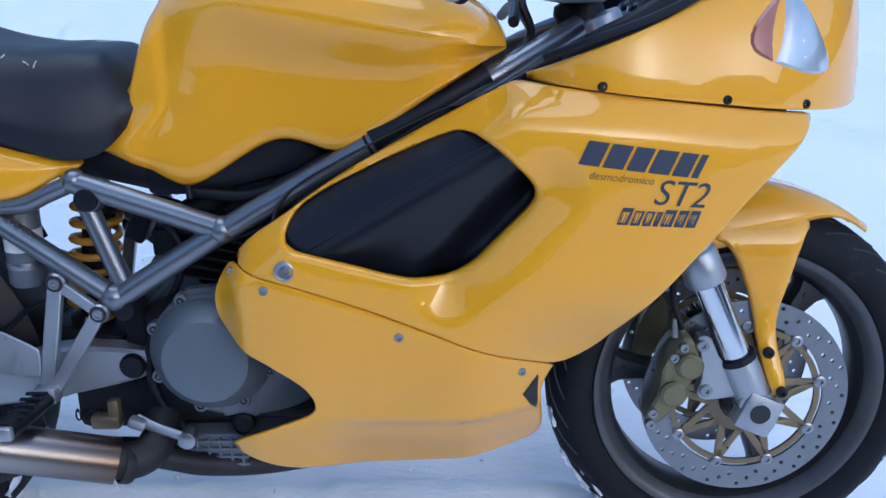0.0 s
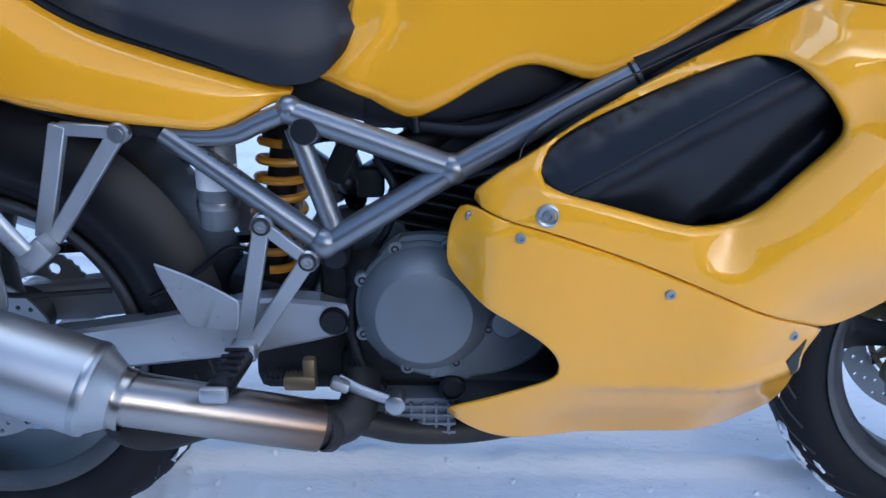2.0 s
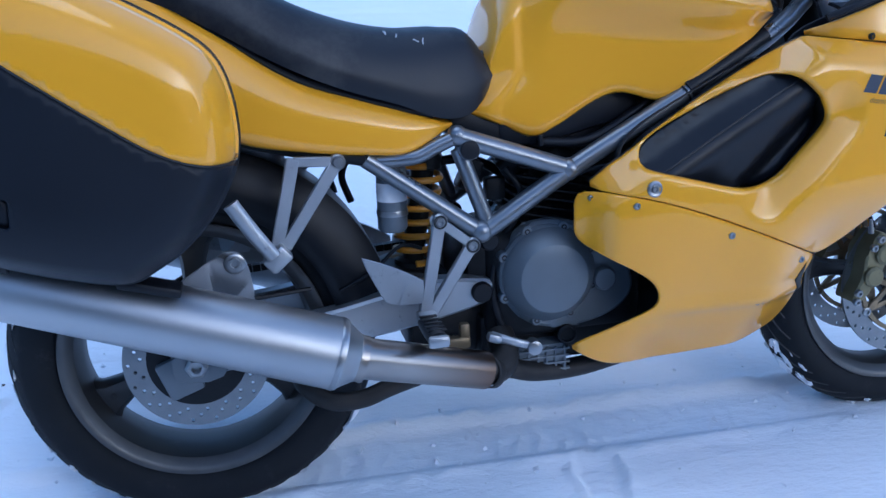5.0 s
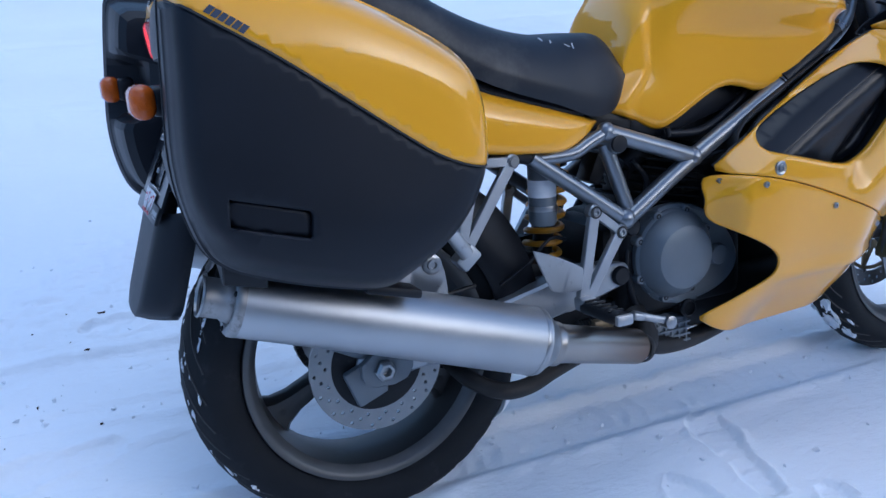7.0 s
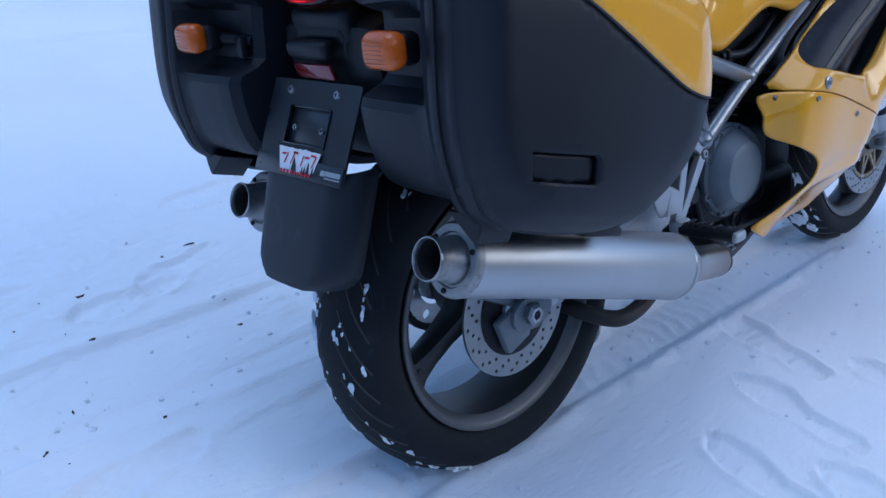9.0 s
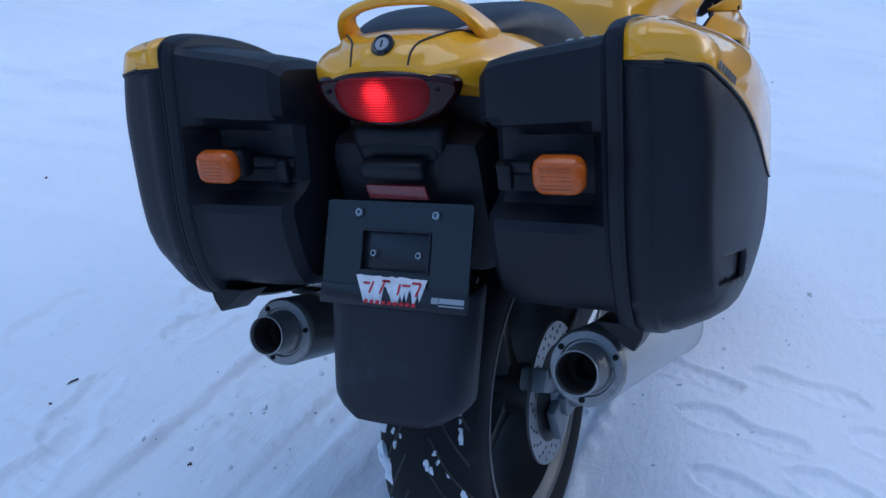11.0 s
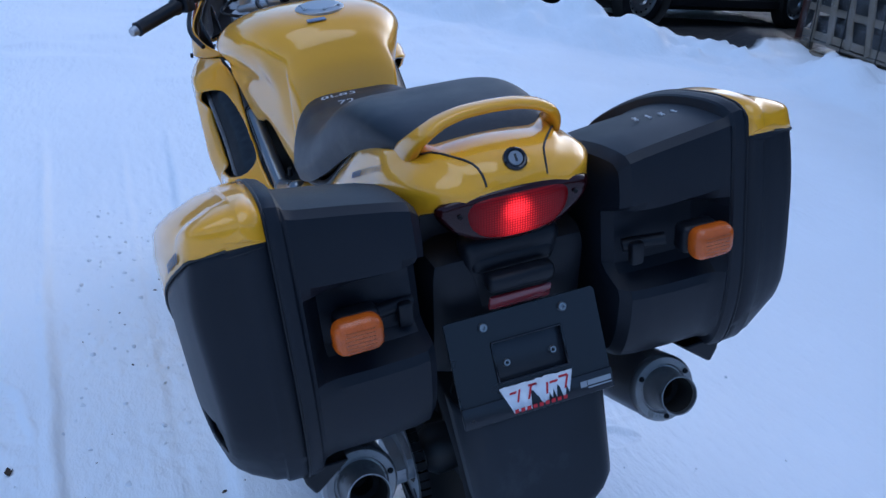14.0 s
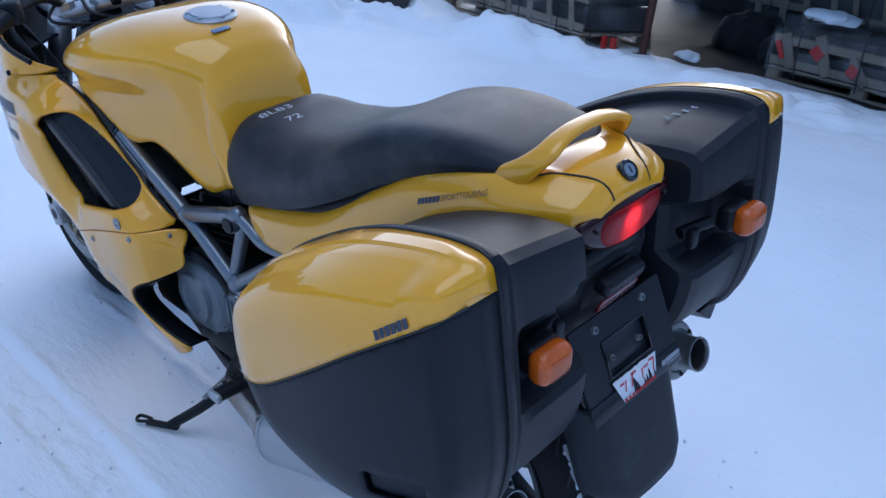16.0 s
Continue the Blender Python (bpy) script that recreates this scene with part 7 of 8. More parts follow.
def rear_suspension():
    a, b = Vector((0.432, 0, 0.640)), Vector((0.395, 0, 0.400))
    m = along(a, b)
    L = (b - a).length
    body = part("rear_shock", joined(lathe([(0, 0), (0.018, 0), (0.030, 0.012), (0.034, 0.020), (0.034, 0.040), (0.022, 0.045), (0.020, L - 0.03), (0.034, L - 0.025), (0.034, L - 0.01), (0.016, L), (0, L)], m, 28)), DARK, bike, "rear shock with a yellow coil spring")
    pts = []
    for i in range(151):
        s = i / 150
        ang = 2 * math.pi * 7.0 * s
        pts.append(m @ Vector((0.0345 * math.cos(ang), 0.0345 * math.sin(ang), 0.036 + (L - 0.062) * s)))
    part("coil_spring", tube(pts, 0.0062, 8, 1), SPRING, body, "yellow coil spring")
    res = part("shock_reservoir", lathe([(0, 0), (0.022, 0), (0.026, 0.006), (0.026, 0.110), (0.022, 0.116), (0, 0.116)], along((0.352, -0.095, 0.624), (0.350, -0.095, 0.5)), 28), ENGINE, bike, "dark grey gas reservoir")
    part("reservoir_label", lathe([(0.0264, 0.030), (0.0264, 0.062)], along((0.352, -0.095, 0.624), (0.350, -0.095, 0.5)), 28), WHITE, res, "pale worn label")
    part("reservoir_band", lathe([(0.0270, 0.078), (0.0275, 0.080), (0.0275, 0.086), (0.0270, 0.088)], along((0.352, -0.095, 0.624), (0.350, -0.095, 0.5)), 28), STEEL, res)
    part("lower_mount", block((0.475, 0, 0.300), (0.20, 0.13, 0.10), 0.02), DARK, bike, "dark lower engine mount")
    part("rocker_arm", block((0.40, 0, 0.395), (0.12, 0.10, 0.04), 0.010, (0, 10, 0)), DARK, bike, "dark suspension rocker")
    for side in BOTH:
        arm = rounded([(0.525, 0.405), (0.500, 0.412), (0.395, 0.420), (0.306, 0.393), (0.10, 0.362), (-0.035, 0.350), (-0.045, 0.318), (-0.030, 0.288), (0.10, 0.300), (0.226, 0.316), (0.372, 0.334), (0.500, 0.362), (0.525, 0.375)], 1)
        part("swingarm", sheet(arm, side * 0.082, side * 0.122, bevel=0.005), ALLOY, bike, "cast alloy swingarm")
        p = Vector((0.498, side * 0.122, 0.388))
        part("pivot_plug", lathe([(0.019, 0), (0.019, 0.006), (0.016, 0.010), (0, 0.010)], along(p, p + Vector((0, side, 0))), 24), BLACK, bike, "black pivot plug")
    part("swingarm_bridge", block((0.36, 0, 0.365), (0.07, 0.18, 0.06), 0.012), ALLOY, bike)


rear_suspension()


# ---- foot controls ----
def rod(a, b, w, d, parent, name, material=ALLOY, label=""):
    """A flat forged bar from a to b."""
    return part(name, beam(a, b, 2 * d, 2 * w), material, parent, label)


def controls(side):
    y = side * 0.160
    plate = part("footpeg_bracket", beam((0.419, y, 0.531), (0.386, y, 0.370), 0.014, 0.021), ALLOY, bike, "polished alloy footpeg bracket")
    rod((0.474, y, 0.486), (0.398, y, 0.372), 0.010, 0.007, plate, "bracket_arm")
    rod((0.419, y, 0.531), (0.474, y, 0.486), 0.008, 0.006, plate, "bracket_arm")
    for x, z in ((0.419, 0.531), (0.474, 0.485)):
        p = Vector((x, side * 0.150, z))
        part("bracket_eye", lathe([(0.0145, 0), (0.0145, 0.014), (0.012, 0.017), (0.0085, 0.017), (0.0075, 0.020), (0.0045, 0.020), (0.004, 0.016), (0, 0.016)], along(p, p + Vector((0, side, 0))), 24), STEEL, plate)
        part("eye_recess", lathe([(0.0118, 0.0165), (0.0118, 0.0176), (0.0088, 0.0176), (0.0088, 0.0165)], along(p, p + Vector((0, side, 0))), 24, closed=True), SOCKET, plate, "dark ring round the bolt")
    for x, z, r in ((0.479, 0.648, 0.019), (0.498, 0.490, 0.015)):
        p = Vector((x, side * 0.142, z))
        part("frame_plug", lathe([(r, 0), (r, 0.010), (r * 0.8, 0.013), (0, 0.013)], along(p, p + Vector((0, side, 0))), 24), BLACK, bike, "black plastic plug of the frame")
    part("peg_joint", block((0.388, side * 0.168, 0.366), (0.034, 0.030, 0.026), 0.006), ALLOY, plate)
    # heel guard
    heel = rounded([(0.283, 0.484), (0.283, 0.484), (0.330, 0.466), (0.384, 0.436), (0.386, 0.430), (0.383, 0.396), (0.378, 0.392), (0.326, 0.398), (0.318, 0.402), (0.290, 0.462)], 1)
    part("heel_guard", sheet(heel, side * 0.166, side * 0.171, bevel=0.0015), ALLOY, plate, "plain alloy heel guard")
    # rider peg
    peg = part("rider_footpeg", tube([(0.386, side * 0.178, 0.362), (0.384, side * 0.230, 0.365), (0.382, side * 0.292, 0.370)], 0.0165, 14, 3, 0.8, (0, 0, 1)), BLACK, bike, "black rubber footpeg with an alloy end")
    part("peg_end", block((0.381, side * 0.297, 0.371), (0.034, 0.012, 0.020), 0.005), ALLOY, peg)
    for k in range(5):
        part("peg_rib", block((0.385, side * (0.195 + 0.018 * k), 0.379), (0.030, 0.006, 0.004), 0.001), BLACK, peg)
    # passenger bracket and folded peg
    back = part("passenger_bracket", beam((0.186, y, 0.655), (0.150, y, 0.515), 0.014, 0.021), ALLOY, bike, "polished alloy passenger footpeg bracket")
    rod((0.256, y, 0.646), (0.162, y, 0.512), 0.010, 0.007, back, "bracket_arm")
    rod((0.186, y, 0.650), (0.256, y, 0.646), 0.008, 0.006, back, "bracket_arm")
    p = Vector((0.256, side * 0.152, 0.645))
    part("bracket_eye", lathe([(0.0135, 0), (0.0135, 0.012), (0.011, 0.015), (0.0075, 0.015), (0.007, 0.018), (0, 0.018)], along(p, p + Vector((0, side, 0))), 24), STEEL, back)
    part("peg_joint", block((0.148, side * 0.180, 0.500), (0.042, 0.030, 0.030), 0.005, (0, -40, 0)), ALLOY, back)
    fold = part("passenger_footpeg", tube([(0.142, side * 0.200, 0.508), (0.112, side * 0.205, 0.553), (0.084, side * 0.208, 0.600)], 0.0125, 12, 3, 0.6, (0, 1, 0)), ALLOY, bike, "folded alloy passenger footpeg")


for s in BOTH:
    controls(s)


# ---- engine ----
def engine():
    case = part("crankcase", joined(block((0.66, 0, 0.385), (0.30, 0.24, 0.20), 0.030, segments=3), block((0.60, 0, 0.285), (0.20, 0.18, 0.09), 0.015), block((0.545, 0, 0.42), (0.14, 0.20, 0.12), 0.025)), DARK, bike, "dark grey engine crankcase")
    c = along((0.618, -0.118, 0.412), (0.618, -1, 0.412))
    cover = part("clutch_cover", lathe([(0.088, 0), (0.090, 0.004), (0.090, 0.014), (0.0875, 0.018), (0.0855, 0.020), (0.0835, 0.027), (0.0635, 0.0515), (0.0615, 0.0540), (0.060, 0.0547), (0.030, 0.0560), (0, 0.0562)], c, 72), ENGINE, case, "round grey clutch cover", sharp=25)
    for a in (65, 115, 165, 208, 250, 295, 340, 25):
        p = c @ Vector((0.0885 * math.cos(radians(a + 90)), 0.0885 * math.sin(radians(a + 90)), 0.008))
        screw(cover, p, (0, -1, 0), 0.0062, DARK, "bolt", 0.012)
        part("bolt_lug", lathe([(0.010, -0.01), (0.010, 0.009), (0.008, 0.011), (0, 0.011)], along(p, p + Vector((0, -1, 0))), 16), ENGINE, cover)
    part("primary_cover", sheet(rounded([(0.560, 0.500), (0.640, 0.512), (0.720, 0.480), (0.775, 0.420), (0.790, 0.360), (0.745, 0.318), (0.650, 0.300), (0.570, 0.320), (0.525, 0.390)]), -0.100, -0.128, bevel=0.006), ENGINE, case, "grey cast engine side cover")
    p = Vector((0.725, -0.126, 0.392))
    part("oil_filler", lathe([(0.022, 0), (0.022, 0.012), (0.019, 0.016), (0, 0.016)], along(p, p + Vector((0, -1, 0))), 28), ENGINE, case)
    p = Vector((0.655, -0.126, 0.292))
    part("sight_glass", lathe([(0.018, 0), (0.018, 0.006), (0.014, 0.009), (0.013, 0.005), (0, 0.005)], along(p, p + Vector((0, -1, 0))), 24), DARK, case)
    # generator side: stepped cover with its cap, ribs and a hose
    g = along((0.655, 0.118, 0.400), (0.655, 1, 0.400))
    left = part("generator_cover", lathe([(0.092, 0), (0.094, 0.006), (0.092, 0.022), (0.080, 0.034), (0.060, 0.040), (0.056, 0.050), (0.034, 0.054), (0.030, 0.050), (0, 0.050)], g, 64), ENGINE, case, "dirty grey generator cover", sharp=25)
    for a in range(15, 360, 45):
        p = g @ Vector((0.089 * math.cos(radians(a)), 0.089 * math.sin(radians(a)), 0.010))
        part("bolt_lug", lathe([(0.010, -0.01), (0.010, 0.013), (0.008, 0.015), (0, 0.015)], along(p, p + Vector((0, 1, 0))), 16), ENGINE, left)
        screw(left, p + Vector((0, 0.013, 0)), (0, 1, 0), 0.0058, STEEL, "bolt", 0.006)
    part("coolant_hose", tube([(0.742, 0.120, 0.470), (0.700, 0.150, 0.500), (0.640, 0.150, 0.505), (0.575, 0.135, 0.470), (0.560, 0.120, 0.400)], 0.011, 14), BLACK, bike, "black rubber coolant hose")
    # finned sump
    part("sump", block((0.600, -0.050, 0.245), (0.115, 0.150, 0.060), 0.008), ENGINE, case, "finned grey sump cover")
    for k in range(4):
        part("sump_fin", block((0.600, -0.126, 0.225 + 0.013 * k), (0.120, 0.010, 0.0045), 0.0015), ENGINE, case)
    for k in range(7):
        part("sump_fin", block((0.548 + 0.017 * k, -0.125, 0.244), (0.0045, 0.010, 0.050), 0.0015), ENGINE, case)
    # the upright cylinder with its fins and belt covers
    up = part("rear_cylinder", block((0.655, 0, 0.560), (0.11, 0.14, 0.16), 0.012, (0, 12, 0)), DARK, case, "dark upright cylinder")
    for k in range(7):
        part("cooling_fin", block((0.635 + 0.004 * k, 0, 0.505 + 0.016 * k), (0.15, 0.19, 0.004), 0.001, (0, 12, 0)), DARK, up)
    part("cylinder_head", block((0.685, 0, 0.660), (0.13, 0.17, 0.08), 0.020, (0, 12, 0)), DARK, case)
    part("air_box", block((0.74, 0, 0.735), (0.30, 0.20, 0.08), 0.030), BLACK, bike, "black air box under the tank")
    part("oil_pan", joined(block((0.800, 0, 0.290), (0.32, 0.22, 0.120), 0.030, segments=3), block((0.64, 0.06, 0.285), (0.16, 0.15, 0.09), 0.02)), DARK, case, "dark underside of the engine")
    part("front_cylinder", block((0.87, 0, 0.400), (0.20, 0.18, 0.15), 0.02), DARK, case, "dark forward cylinder")
    part("radiator", block((1.04, 0, 0.56), (0.05, 0.34, 0.26), 0.008, (0, -22, 0)), DARK, bike, "dark radiator behind the front wheel")
    part("throttle_body", tube([(0.560, -0.055, 0.585), (0.600, -0.060, 0.610), (0.66, -0.05, 0.640)], 0.022, 16), DARK, bike, "dark intake stub")
    for pts, r in (([(0.610, -0.115, 0.645), (0.70, -0.125, 0.645), (0.79, -0.120, 0.690), (0.86, -0.11, 0.735)], 0.0085), ([(0.540, -0.10, 0.470), (0.520, -0.115, 0.40), (0.530, -0.12, 0.33), (0.560, -0.11, 0.28)], 0.007), ([(0.40, -0.09, 0.47), (0.36, -0.10, 0.48), (0.31, -0.10, 0.44), (0.25, -0.10, 0.41)], 0.0035), ([(0.555, -0.09, 0.60), (0.58, -0.10, 0.56), (0.57, -0.10, 0.51), (0.55, -0.09, 0.48)], 0.006), ([(0.77, -0.14, 0.585), (0.74, -0.150, 0.600), (0.70, -0.145, 0.598), (0.66, -0.12, 0.580)], 0.005), ([(0.91, -0.165, 0.705), (0.87, -0.168, 0.690), (0.84, -0.166, 0.683), (0.815, -0.15, 0.66)], 0.005), ([(0.42, 0.05, 0.56), (0.46, 0.03, 0.60), (0.53, 0.02, 0.60), (0.60, 0.03, 0.56)], 0.009), ([(0.30, 0.07, 0.62), (0.285, 0.075, 0.58), (0.30, 0.08, 0.53)], 0.007), ([(0.275, 0.07, 0.63), (0.262, 0.075, 0.59), (0.27, 0.08, 0.55)], 0.006)):
        part("hose", tube(pts, r, 10), BLACK, bike, "black rubber hose")
    part("ignition_unit", block((0.545, -0.055, 0.560), (0.036, 0.030, 0.040), 0.005), DARK, bike, "small dark electrical unit")
    part("coil_pack", block((0.505, -0.03, 0.585), (0.030, 0.05, 0.060), 0.006, (0, 25, 0)), BLACK, bike, "black ignition coil")
    part("air_box", joined(block((0.690, 0, 0.700), (0.22, 0.23, 0.09), 0.02, (0, -14, 0)), block((0.60, 0, 0.665), (0.12, 0.22, 0.05), 0.012)), BLACK, bike, "black plastic air box under the tank")
    part("battery_tray", block((0.520, 0, 0.676), (0.15, 0.21, 0.045), 0.010, (0, 14, 0)), BLACK, bike, "black plastic tray under the seat's nose")
    part("electrical_plate", block((0.66, -0.09, 0.665), (0.10, 0.004, 0.05), 0.001, (0, 18, 0)), BLACK, bike, "dark plate under the tank")
    # brake pedal and master cylinder
    ped = part("brake_pedal", tube([(0.505, -0.150, 0.314), (0.535, -0.160, 0.304), (0.578, -0.163, 0.290)], (0.009, 0.007), 12, 4, 0.6, (0, 1, 0)), ALLOY, bike, "cast alloy brake pedal")
    part("pedal_boss", lathe([(0.013, -0.012), (0.013, 0.012), (0.008, 0.014), (0, 0.014)], along((0.580, -0.160, 0.288), (0.580, -1, 0.288)), 20), STEEL, ped)
    part("pedal_toe", block((0.508, -0.160, 0.313), (0.026, 0.020, 0.016), 0.005, (0, 20, 0)), ALLOY, ped)
    part("master_cylinder", joined(block((0.450, -0.125, 0.300), (0.044, 0.024, 0.022), 0.005), block((0.463, -0.125, 0.318), (0.018, 0.018, 0.034), 0.005)), BRONZE, bike, "dull brass brake master cylinder")
    pts = [Vector((0.40 + 0.050 * i / 80, -0.115 + 0.008 * math.cos(i * 0.62), 0.305 + 0.008 * math.sin(i * 0.62))) for i in range(81)]
    part("return_spring", tube(pts, 0.0014, 6, 1), DARK, bike, "small dark return spring")
    # left side: casing behind the generator, gear linkage
    part("alternator_cover", (sheet(rounded([(0.560, 0.480), (0.650, 0.505), (0.740, 0.470), (0.780, 0.400), (0.750, 0.330), (0.650, 0.305), (0.565, 0.330)]), 0.100, 0.140, bevel=0.008)), ENGINE, case, "grey left engine cover")
    spr = part("sprocket_cover", sheet(rounded([(0.455, 0.465), (0.520, 0.475), (0.560, 0.440), (0.560, 0.370), (0.520, 0.335), (0.460, 0.350)]), 0.115, 0.150, bevel=0.006), ENGINE, case, "grey sprocket cover with ribs")
    for k in range(6):
        part("cover_rib", block((0.470 + 0.014 * k, 0.1515, 0.405), (0.003, 0.004, 0.085), 0.001), ENGINE, case)
    part("gear_linkage", tube([(0.39, 0.165, 0.33), (0.47, 0.165, 0.30), (0.54, 0.16, 0.275)], 0.006, 10), STEEL, bike, "steel gear linkage rod")


engine()


def chain_drive():
    y = 0.105
    pts = []
    r0, r1, c0, c1 = 0.088, 0.036, (0.0, 0.318), (0.500, 0.402)
    for a in np.linspace(100, 262, 22):
        pts.append((c0[0] + r0 * math.cos(radians(a)), c0[1] + r0 * math.sin(radians(a))))
    for a in np.linspace(-85, 85, 8):
        pts.append((c1[0] + r1 * math.cos(radians(a)), c1[1] + r1 * math.sin(radians(a))))
    loop = spaced(np.array(pts), 0.0159)
    t = np.roll(loop, -1, axis=0) - loop
    bm = bmesh.new()
    for (x, z), (dx, dz) in zip(loop, t):
        got = bmesh.ops.create_cube(bm, size=1, matrix=pose(x, y, z, 0, -math.degrees(math.atan2(dz, dx)), 0) @ Matrix.Diagonal((0.0145, 0.018, 0.013, 1)))
    tagged(part("drive_chain", bm, DARK, bike, "oily dark drive chain"), kind="stuff")
    teeth = [((0.088 + 0.004 * (k % 2)) * math.cos(math.pi * k / 40), 0.318 + (0.088 + 0.004 * (k % 2)) * math.sin(math.pi * k / 40)) for k in range(80)]
    part("rear_sprocket", sheet(teeth, y - 0.003, y + 0.003, [circle(0, 0.318, 0.045, 30)] + holes_ring(0, 0.318, ((0.065, 6, 0),), 0.010, 8), gap=0.004, bevel=0), STEEL, rear_wheel, "steel rear sprocket")
    part("axle_block", sheet(rounded([(-0.045, 0.345), (0.040, 0.350), (0.060, 0.320), (0.036, 0.285), (-0.045, 0.290)], 1), 0.122, 0.142), ALLOY, bike, "cast alloy axle block")
    part("axle_nut", lathe([(0.017, 0), (0.017, 0.012), (0.012, 0.015), (0, 0.015)], along((0.0, 0.142, 0.318), (0, 1, 0.318)), 6), STEEL, bike, "large axle nut")


chain_drive()


# ---- exhausts ----
def exhaust(side):
    a, b = Vector((-0.250, side * 0.243, 0.520)), Vector((0.230, side * 0.256, 0.354))
    m = along(a, b)
    L = (b - a).length
    can = part("muffler", lathe([(0.0515, 0.0), (0.0525, 0.003), (0.0545, L * 0.5), (0.0580, L - 0.004), (0.0570, L), (0.053, L + 0.003), (0.036, L + 0.030)], m, 64), CAN, bike, "long brushed alloy muffler with a sooty patch")
    part("end_cap", lathe([(0.0525, 0.004), (0.0532, 0.0), (0.0525, -0.006), (0.049, -0.010), (0.039, -0.010), (0.037, -0.006), (0.034, -0.006)], m, 64), ENDCAP, can, "cast alloy end cap")
    for k in range(3):
        ang = 2 * math.pi * (k / 3) + (0.6 if side < 0 else 0.9)
        p = m @ Vector((0.0435 * math.cos(ang), 0.0435 * math.sin(ang), -0.010))
        screw(can, p, a - b, 0.0042, DARK)
    part("tail_pipe", lathe([(0.034, 0.0), (0.0340, -0.010), (0.0318, -0.018), (0.0290, -0.022), (0.0290, -0.048), (0.0302, -0.051), (0.0290, -0.0525), (0.0270, -0.050), (0.0270, 0.03), (0, 0.03)], m, 56), ENDCAP, can, "steel tail pipe")
    part("pipe_lip", lathe([(0.0292, -0.048), (0.0306, -0.0505), (0.0297, -0.0532), (0.0281, -0.0532), (0.0268, -0.050)], m, 56), STEEL, can, "bright rolled lip")
    part("tail_pipe_bore", lathe([(0.0267, -0.046), (0.0267, -0.004), (0.0180, -0.004), (0.0180, 0.028), (0, 0.028)], m, 40), SOOT_SHADE, can, "sooty bore")
    part("muffler_band", lathe([(0.0582, L - 0.012), (0.0587, L - 0.010), (0.0587, L - 0.006), (0.0582, L - 0.004)], m, 64), STEEL, can)
    # connecting pipe
    e = m @ Vector((0, 0, L + 0.026))
    pts = [e, e.lerp(Vector((0.482, side * 0.186, 0.266)), 0.33), e.lerp(Vector((0.482, side * 0.186, 0.266)), 0.66), Vector((0.482, side * 0.186, 0.266))]
    pipe = part("link_pipe", tube(pts, 0.0335, 28, 8), PIPE, bike, "steel link pipe browned by heat")
    part("pipe_flange", lathe([(0.0375, -0.004), (0.039, 0.0), (0.0375, 0.004), (0.0385, 0.010), (0.0375, 0.014)], along(e, e + (b - a)), 40), PIPE, pipe)
    part("header_pipe", tube([(0.476, side * 0.187, 0.268), (0.500, side * 0.181, 0.263), (0.520, side * 0.165, 0.266), (0.531, side * 0.140, 0.280), (0.532, side * 0.110, 0.300)], 0.0265, 20), BURNT, bike, "dark burnt exhaust elbow")
    part("header_pipe", tube([(0.515, side * 0.150, 0.258), (0.545, side * 0.140, 0.243), (0.600, side * 0.125, 0.224), (0.70, side * 0.10, 0.214), (0.86, side * 0.07, 0.230)], 0.0185, 16), BURNT, bike, "dark burnt exhaust header")
    part("pipe_clamp", lathe([(0.026, -0.006), (0.0285, -0.004), (0.0285, 0.008), (0.026, 0.012)], along((0.492, side * 0.188, 0.262), (0.530, side * 0.165, 0.246)), 32), BURNT, bike)
    # hanger bracket and its bolt
    hang = part("muffler_bracket", sheet(rounded([(0.060, 0.520), (0.085, 0.522), (0.100, 0.505), (0.108, 0.440), (0.100, 0.420), (-0.030, 0.448), (-0.030, 0.465)], 1), side * 0.186, side * 0.191, bevel=0.001), ALLOY, can, "alloy hanger bracket")
    p = Vector((0.080, side * 0.190, 0.502))
    part("hanger_bolt", lathe([(0.017, 0), (0.017, 0.004), (0.013, 0.006), (0.010, 0.006), (0.0095, 0.010), (0.006, 0.010), (0.005, 0.006), (0, 0.006)], along(p, p + Vector((0, side, 0))), 24), STEEL, can)


for s in BOTH:
    exhaust(s)
part("collector_box", tube([(0.165, -0.02, 0.262), (0.175, -0.10, 0.245), (0.215, -0.145, 0.228), (0.27, -0.15, 0.226), (0.33, -0.145, 0.242), (0.42, -0.12, 0.25), (0.50, -0.10, 0.24)], 0.016, 14), BURNT, bike, "dark exhaust crossover below the swingarm")


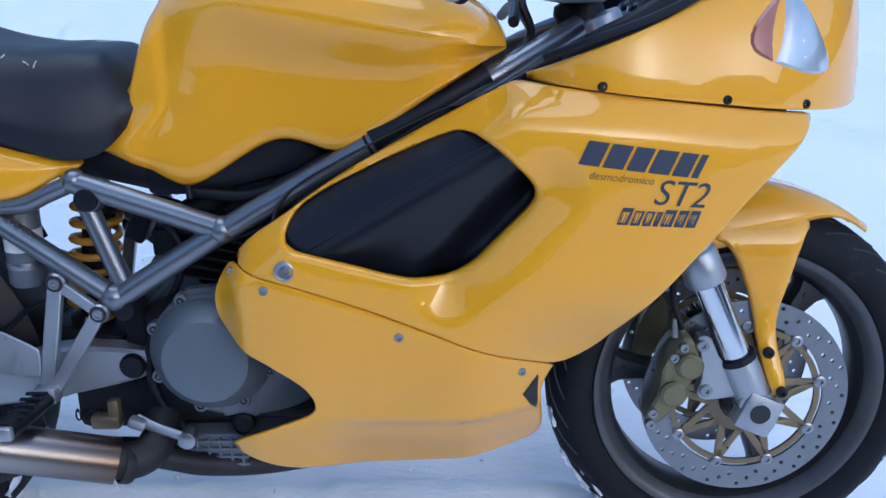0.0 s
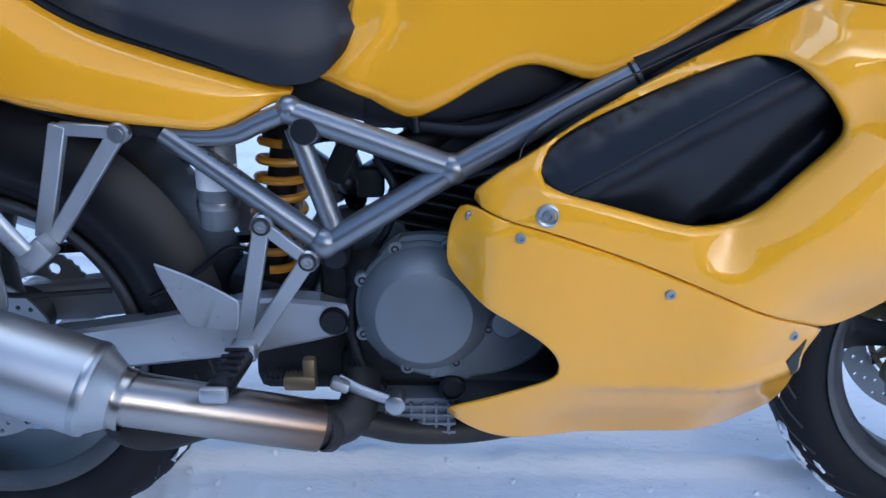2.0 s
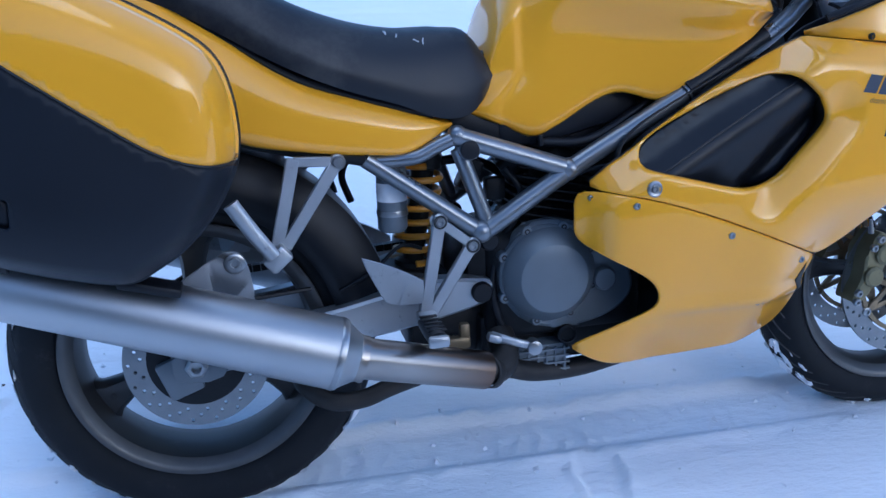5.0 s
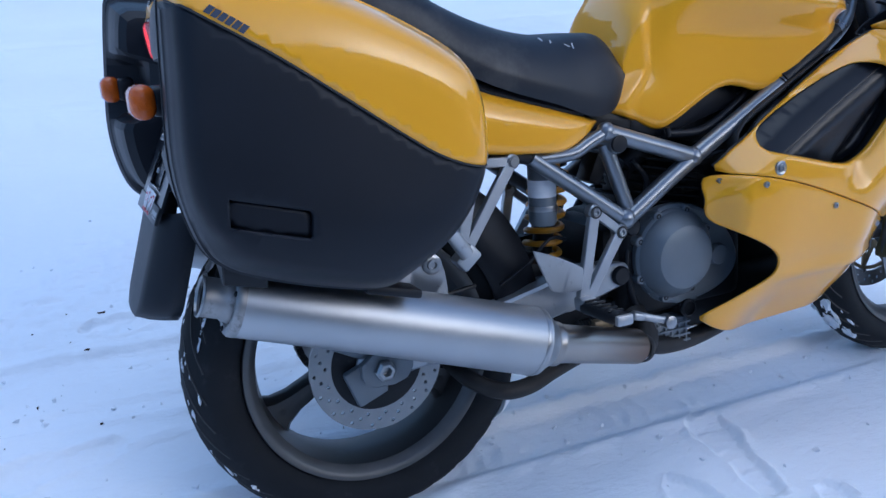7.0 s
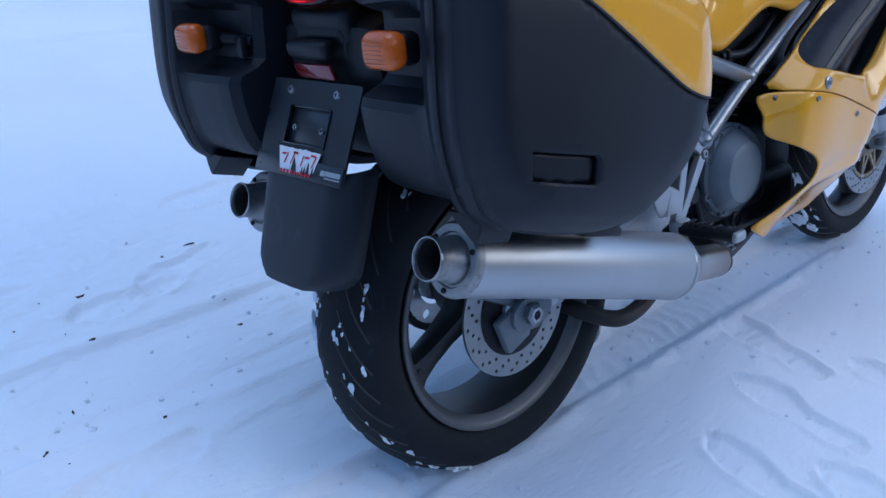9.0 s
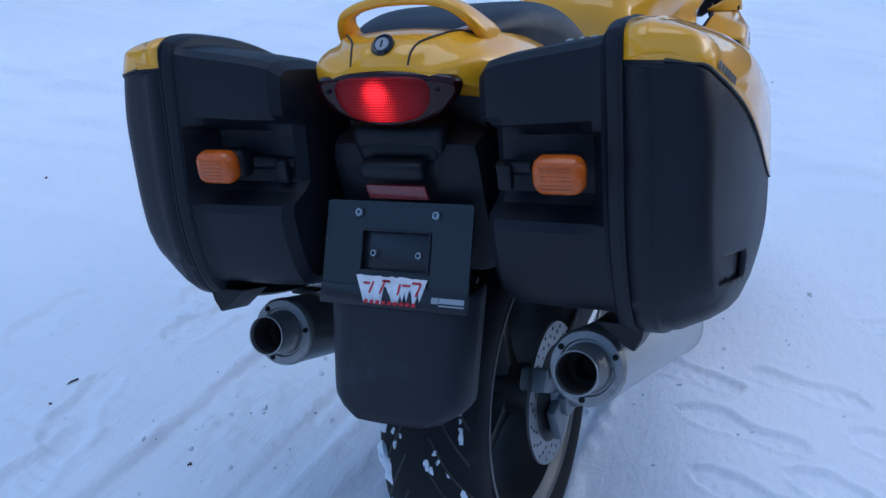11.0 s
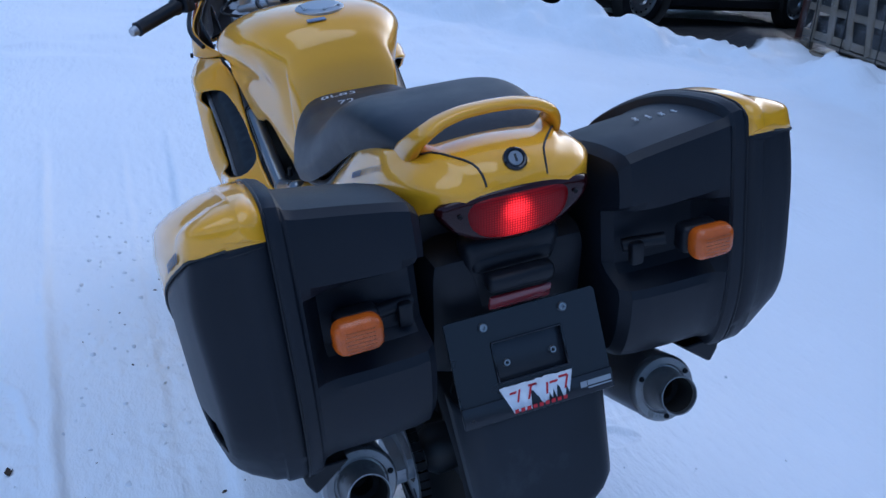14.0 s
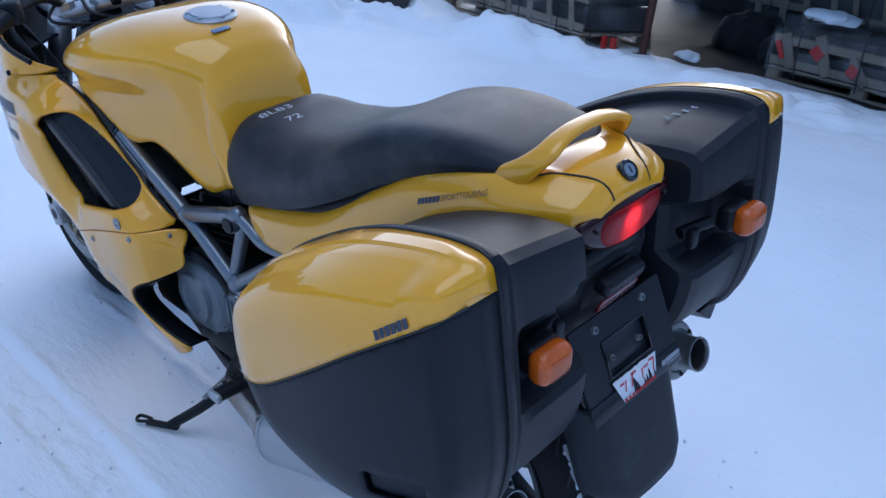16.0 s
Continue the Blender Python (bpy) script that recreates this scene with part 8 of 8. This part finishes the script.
# ---- handlebars ----
def bars(side):
    a, b, c = (Vector((0.955, 0.372, 0.925)), Vector((1.030, 0.268, 0.950)), Vector((1.085, 0.170, 0.960))) if side > 0 else (Vector((0.975, -0.348, 0.916)), Vector((1.045, -0.250, 0.948)), Vector((1.095, -0.170, 0.958)))
    d = (b - a).normalized()
    bar_part = part("handlebar", tube([a + d * 0.02, b, c, (1.135, side * 0.105, 0.925)], 0.011, 14), DARK, bike, "dark clip-on handlebar")
    part("grip", lathe([(0, -0.002), (0.010, -0.002), (0.0170, 0.003), (0.0160, 0.010), (0.0165, 0.118), (0.0195, 0.122), (0.0195, 0.127), (0.012, 0.128)], along(a, b), 24), BLACK, bar_part, "black rubber grip")
    part("bar_end", lathe([(0, -0.016), (0.009, -0.015), (0.0115, -0.008), (0.0115, 0.0)], along(a, b), 20), ALLOY, bar_part, "alloy bar end weight")
    sw = part("switch_block", block(a + d * 0.155, (0.040, 0.038, 0.046), 0.008, (0, 0, -52 * -side)), BLACK, bar_part, "black switch block")
    part("lever", tube([a + d * 0.17 + Vector((0.045, 0, -0.004)), a + d * 0.10 + Vector((0.050, side * 0.012, -0.004)), a + d * 0.0 + Vector((0.040, side * 0.01, -0.006))], (0.008, 0.006), 10, 5, 0.6, (0, 0, 1)), ALLOY, bar_part, "silver hand lever")
    part("fluid_reservoir", lathe([(0.020, 0), (0.022, 0.004), (0.022, 0.030), (0.024, 0.032), (0.024, 0.040), (0.02, 0.043), (0, 0.043)], pose(*(c + Vector((0.05, side * 0.02, 0.0)))), 24), GLOSS, bar_part, "black fluid reservoir")


for s in BOTH:
    bars(s)
part("top_yoke", joined(block((1.145, 0, 0.905), (0.07, 0.24, 0.020), 0.008), block((1.120, 0, 0.915), (0.05, 0.09, 0.026), 0.010), lathe([(0.030, 0), (0.030, 0.026), (0, 0.028)], pose(1.145, 0.105, 0.905), 24), lathe([(0.030, 0), (0.030, 0.026), (0, 0.028)], pose(1.145, -0.105, 0.905), 24)), ALLOY, bike, "silver alloy top yoke")
part("steering_head", lathe([(0.036, -0.14), (0.036, 0.0), (0.030, 0.01), (0, 0.01)], pose(1.155, 0, 0.890, 0, -24, 0), 28), DARK, bike)
part("ignition_lock", lathe([(0.016, 0), (0.016, 0.020), (0.012, 0.024), (0, 0.022)], pose(1.105, 0, 0.915, 0, -15, 0), 20), GLOSS, bike, "black ignition lock")
for y, r in ((-0.02, 0.006), (0.03, 0.005), (0.06, 0.004)):
    part("cable", tube([(1.14, y * 2, 0.93), (1.07, y * 3 - 0.03, 0.905), (1.08, -0.09, 0.85), (1.02, -0.09, 0.80)], r, 8), BLACK, bike, "black control cable")

# ---- side stand ----
stand = part("side_stand", tube([(0.525, 0.135, 0.285), (0.545, 0.160, 0.240), (0.600, 0.212, 0.165), (0.668, 0.268, 0.100)], (0.014, 0.011), 14, 6), DARK, bike, "black side stand with its foot in the snow")
part("stand_foot", tube([(0.655, 0.258, 0.094), (0.690, 0.276, 0.092), (0.722, 0.296, 0.094)], 0.010, 10, 3, 0.5, (0, 0, 1)), DARK, stand)
part("stand_tang", tube([(0.715, 0.292, 0.096), (0.738, 0.312, 0.098), (0.748, 0.298, 0.098), (0.722, 0.284, 0.095)], 0.004, 8), DARK, stand)
part("stand_pivot", block((0.525, 0.130, 0.295), (0.050, 0.035, 0.045), 0.008), DARK, stand)
pts = [Vector((0.535, 0.165, 0.270)).lerp(Vector((0.592, 0.215, 0.190)), i / 90) + Vector((0.006 * math.cos(i * 0.9), 0.006 * math.sin(i * 0.9), 0)) for i in range(91)]
part("stand_spring", tube(pts, 0.0016, 6, 1), STEEL, stand, "steel return spring")
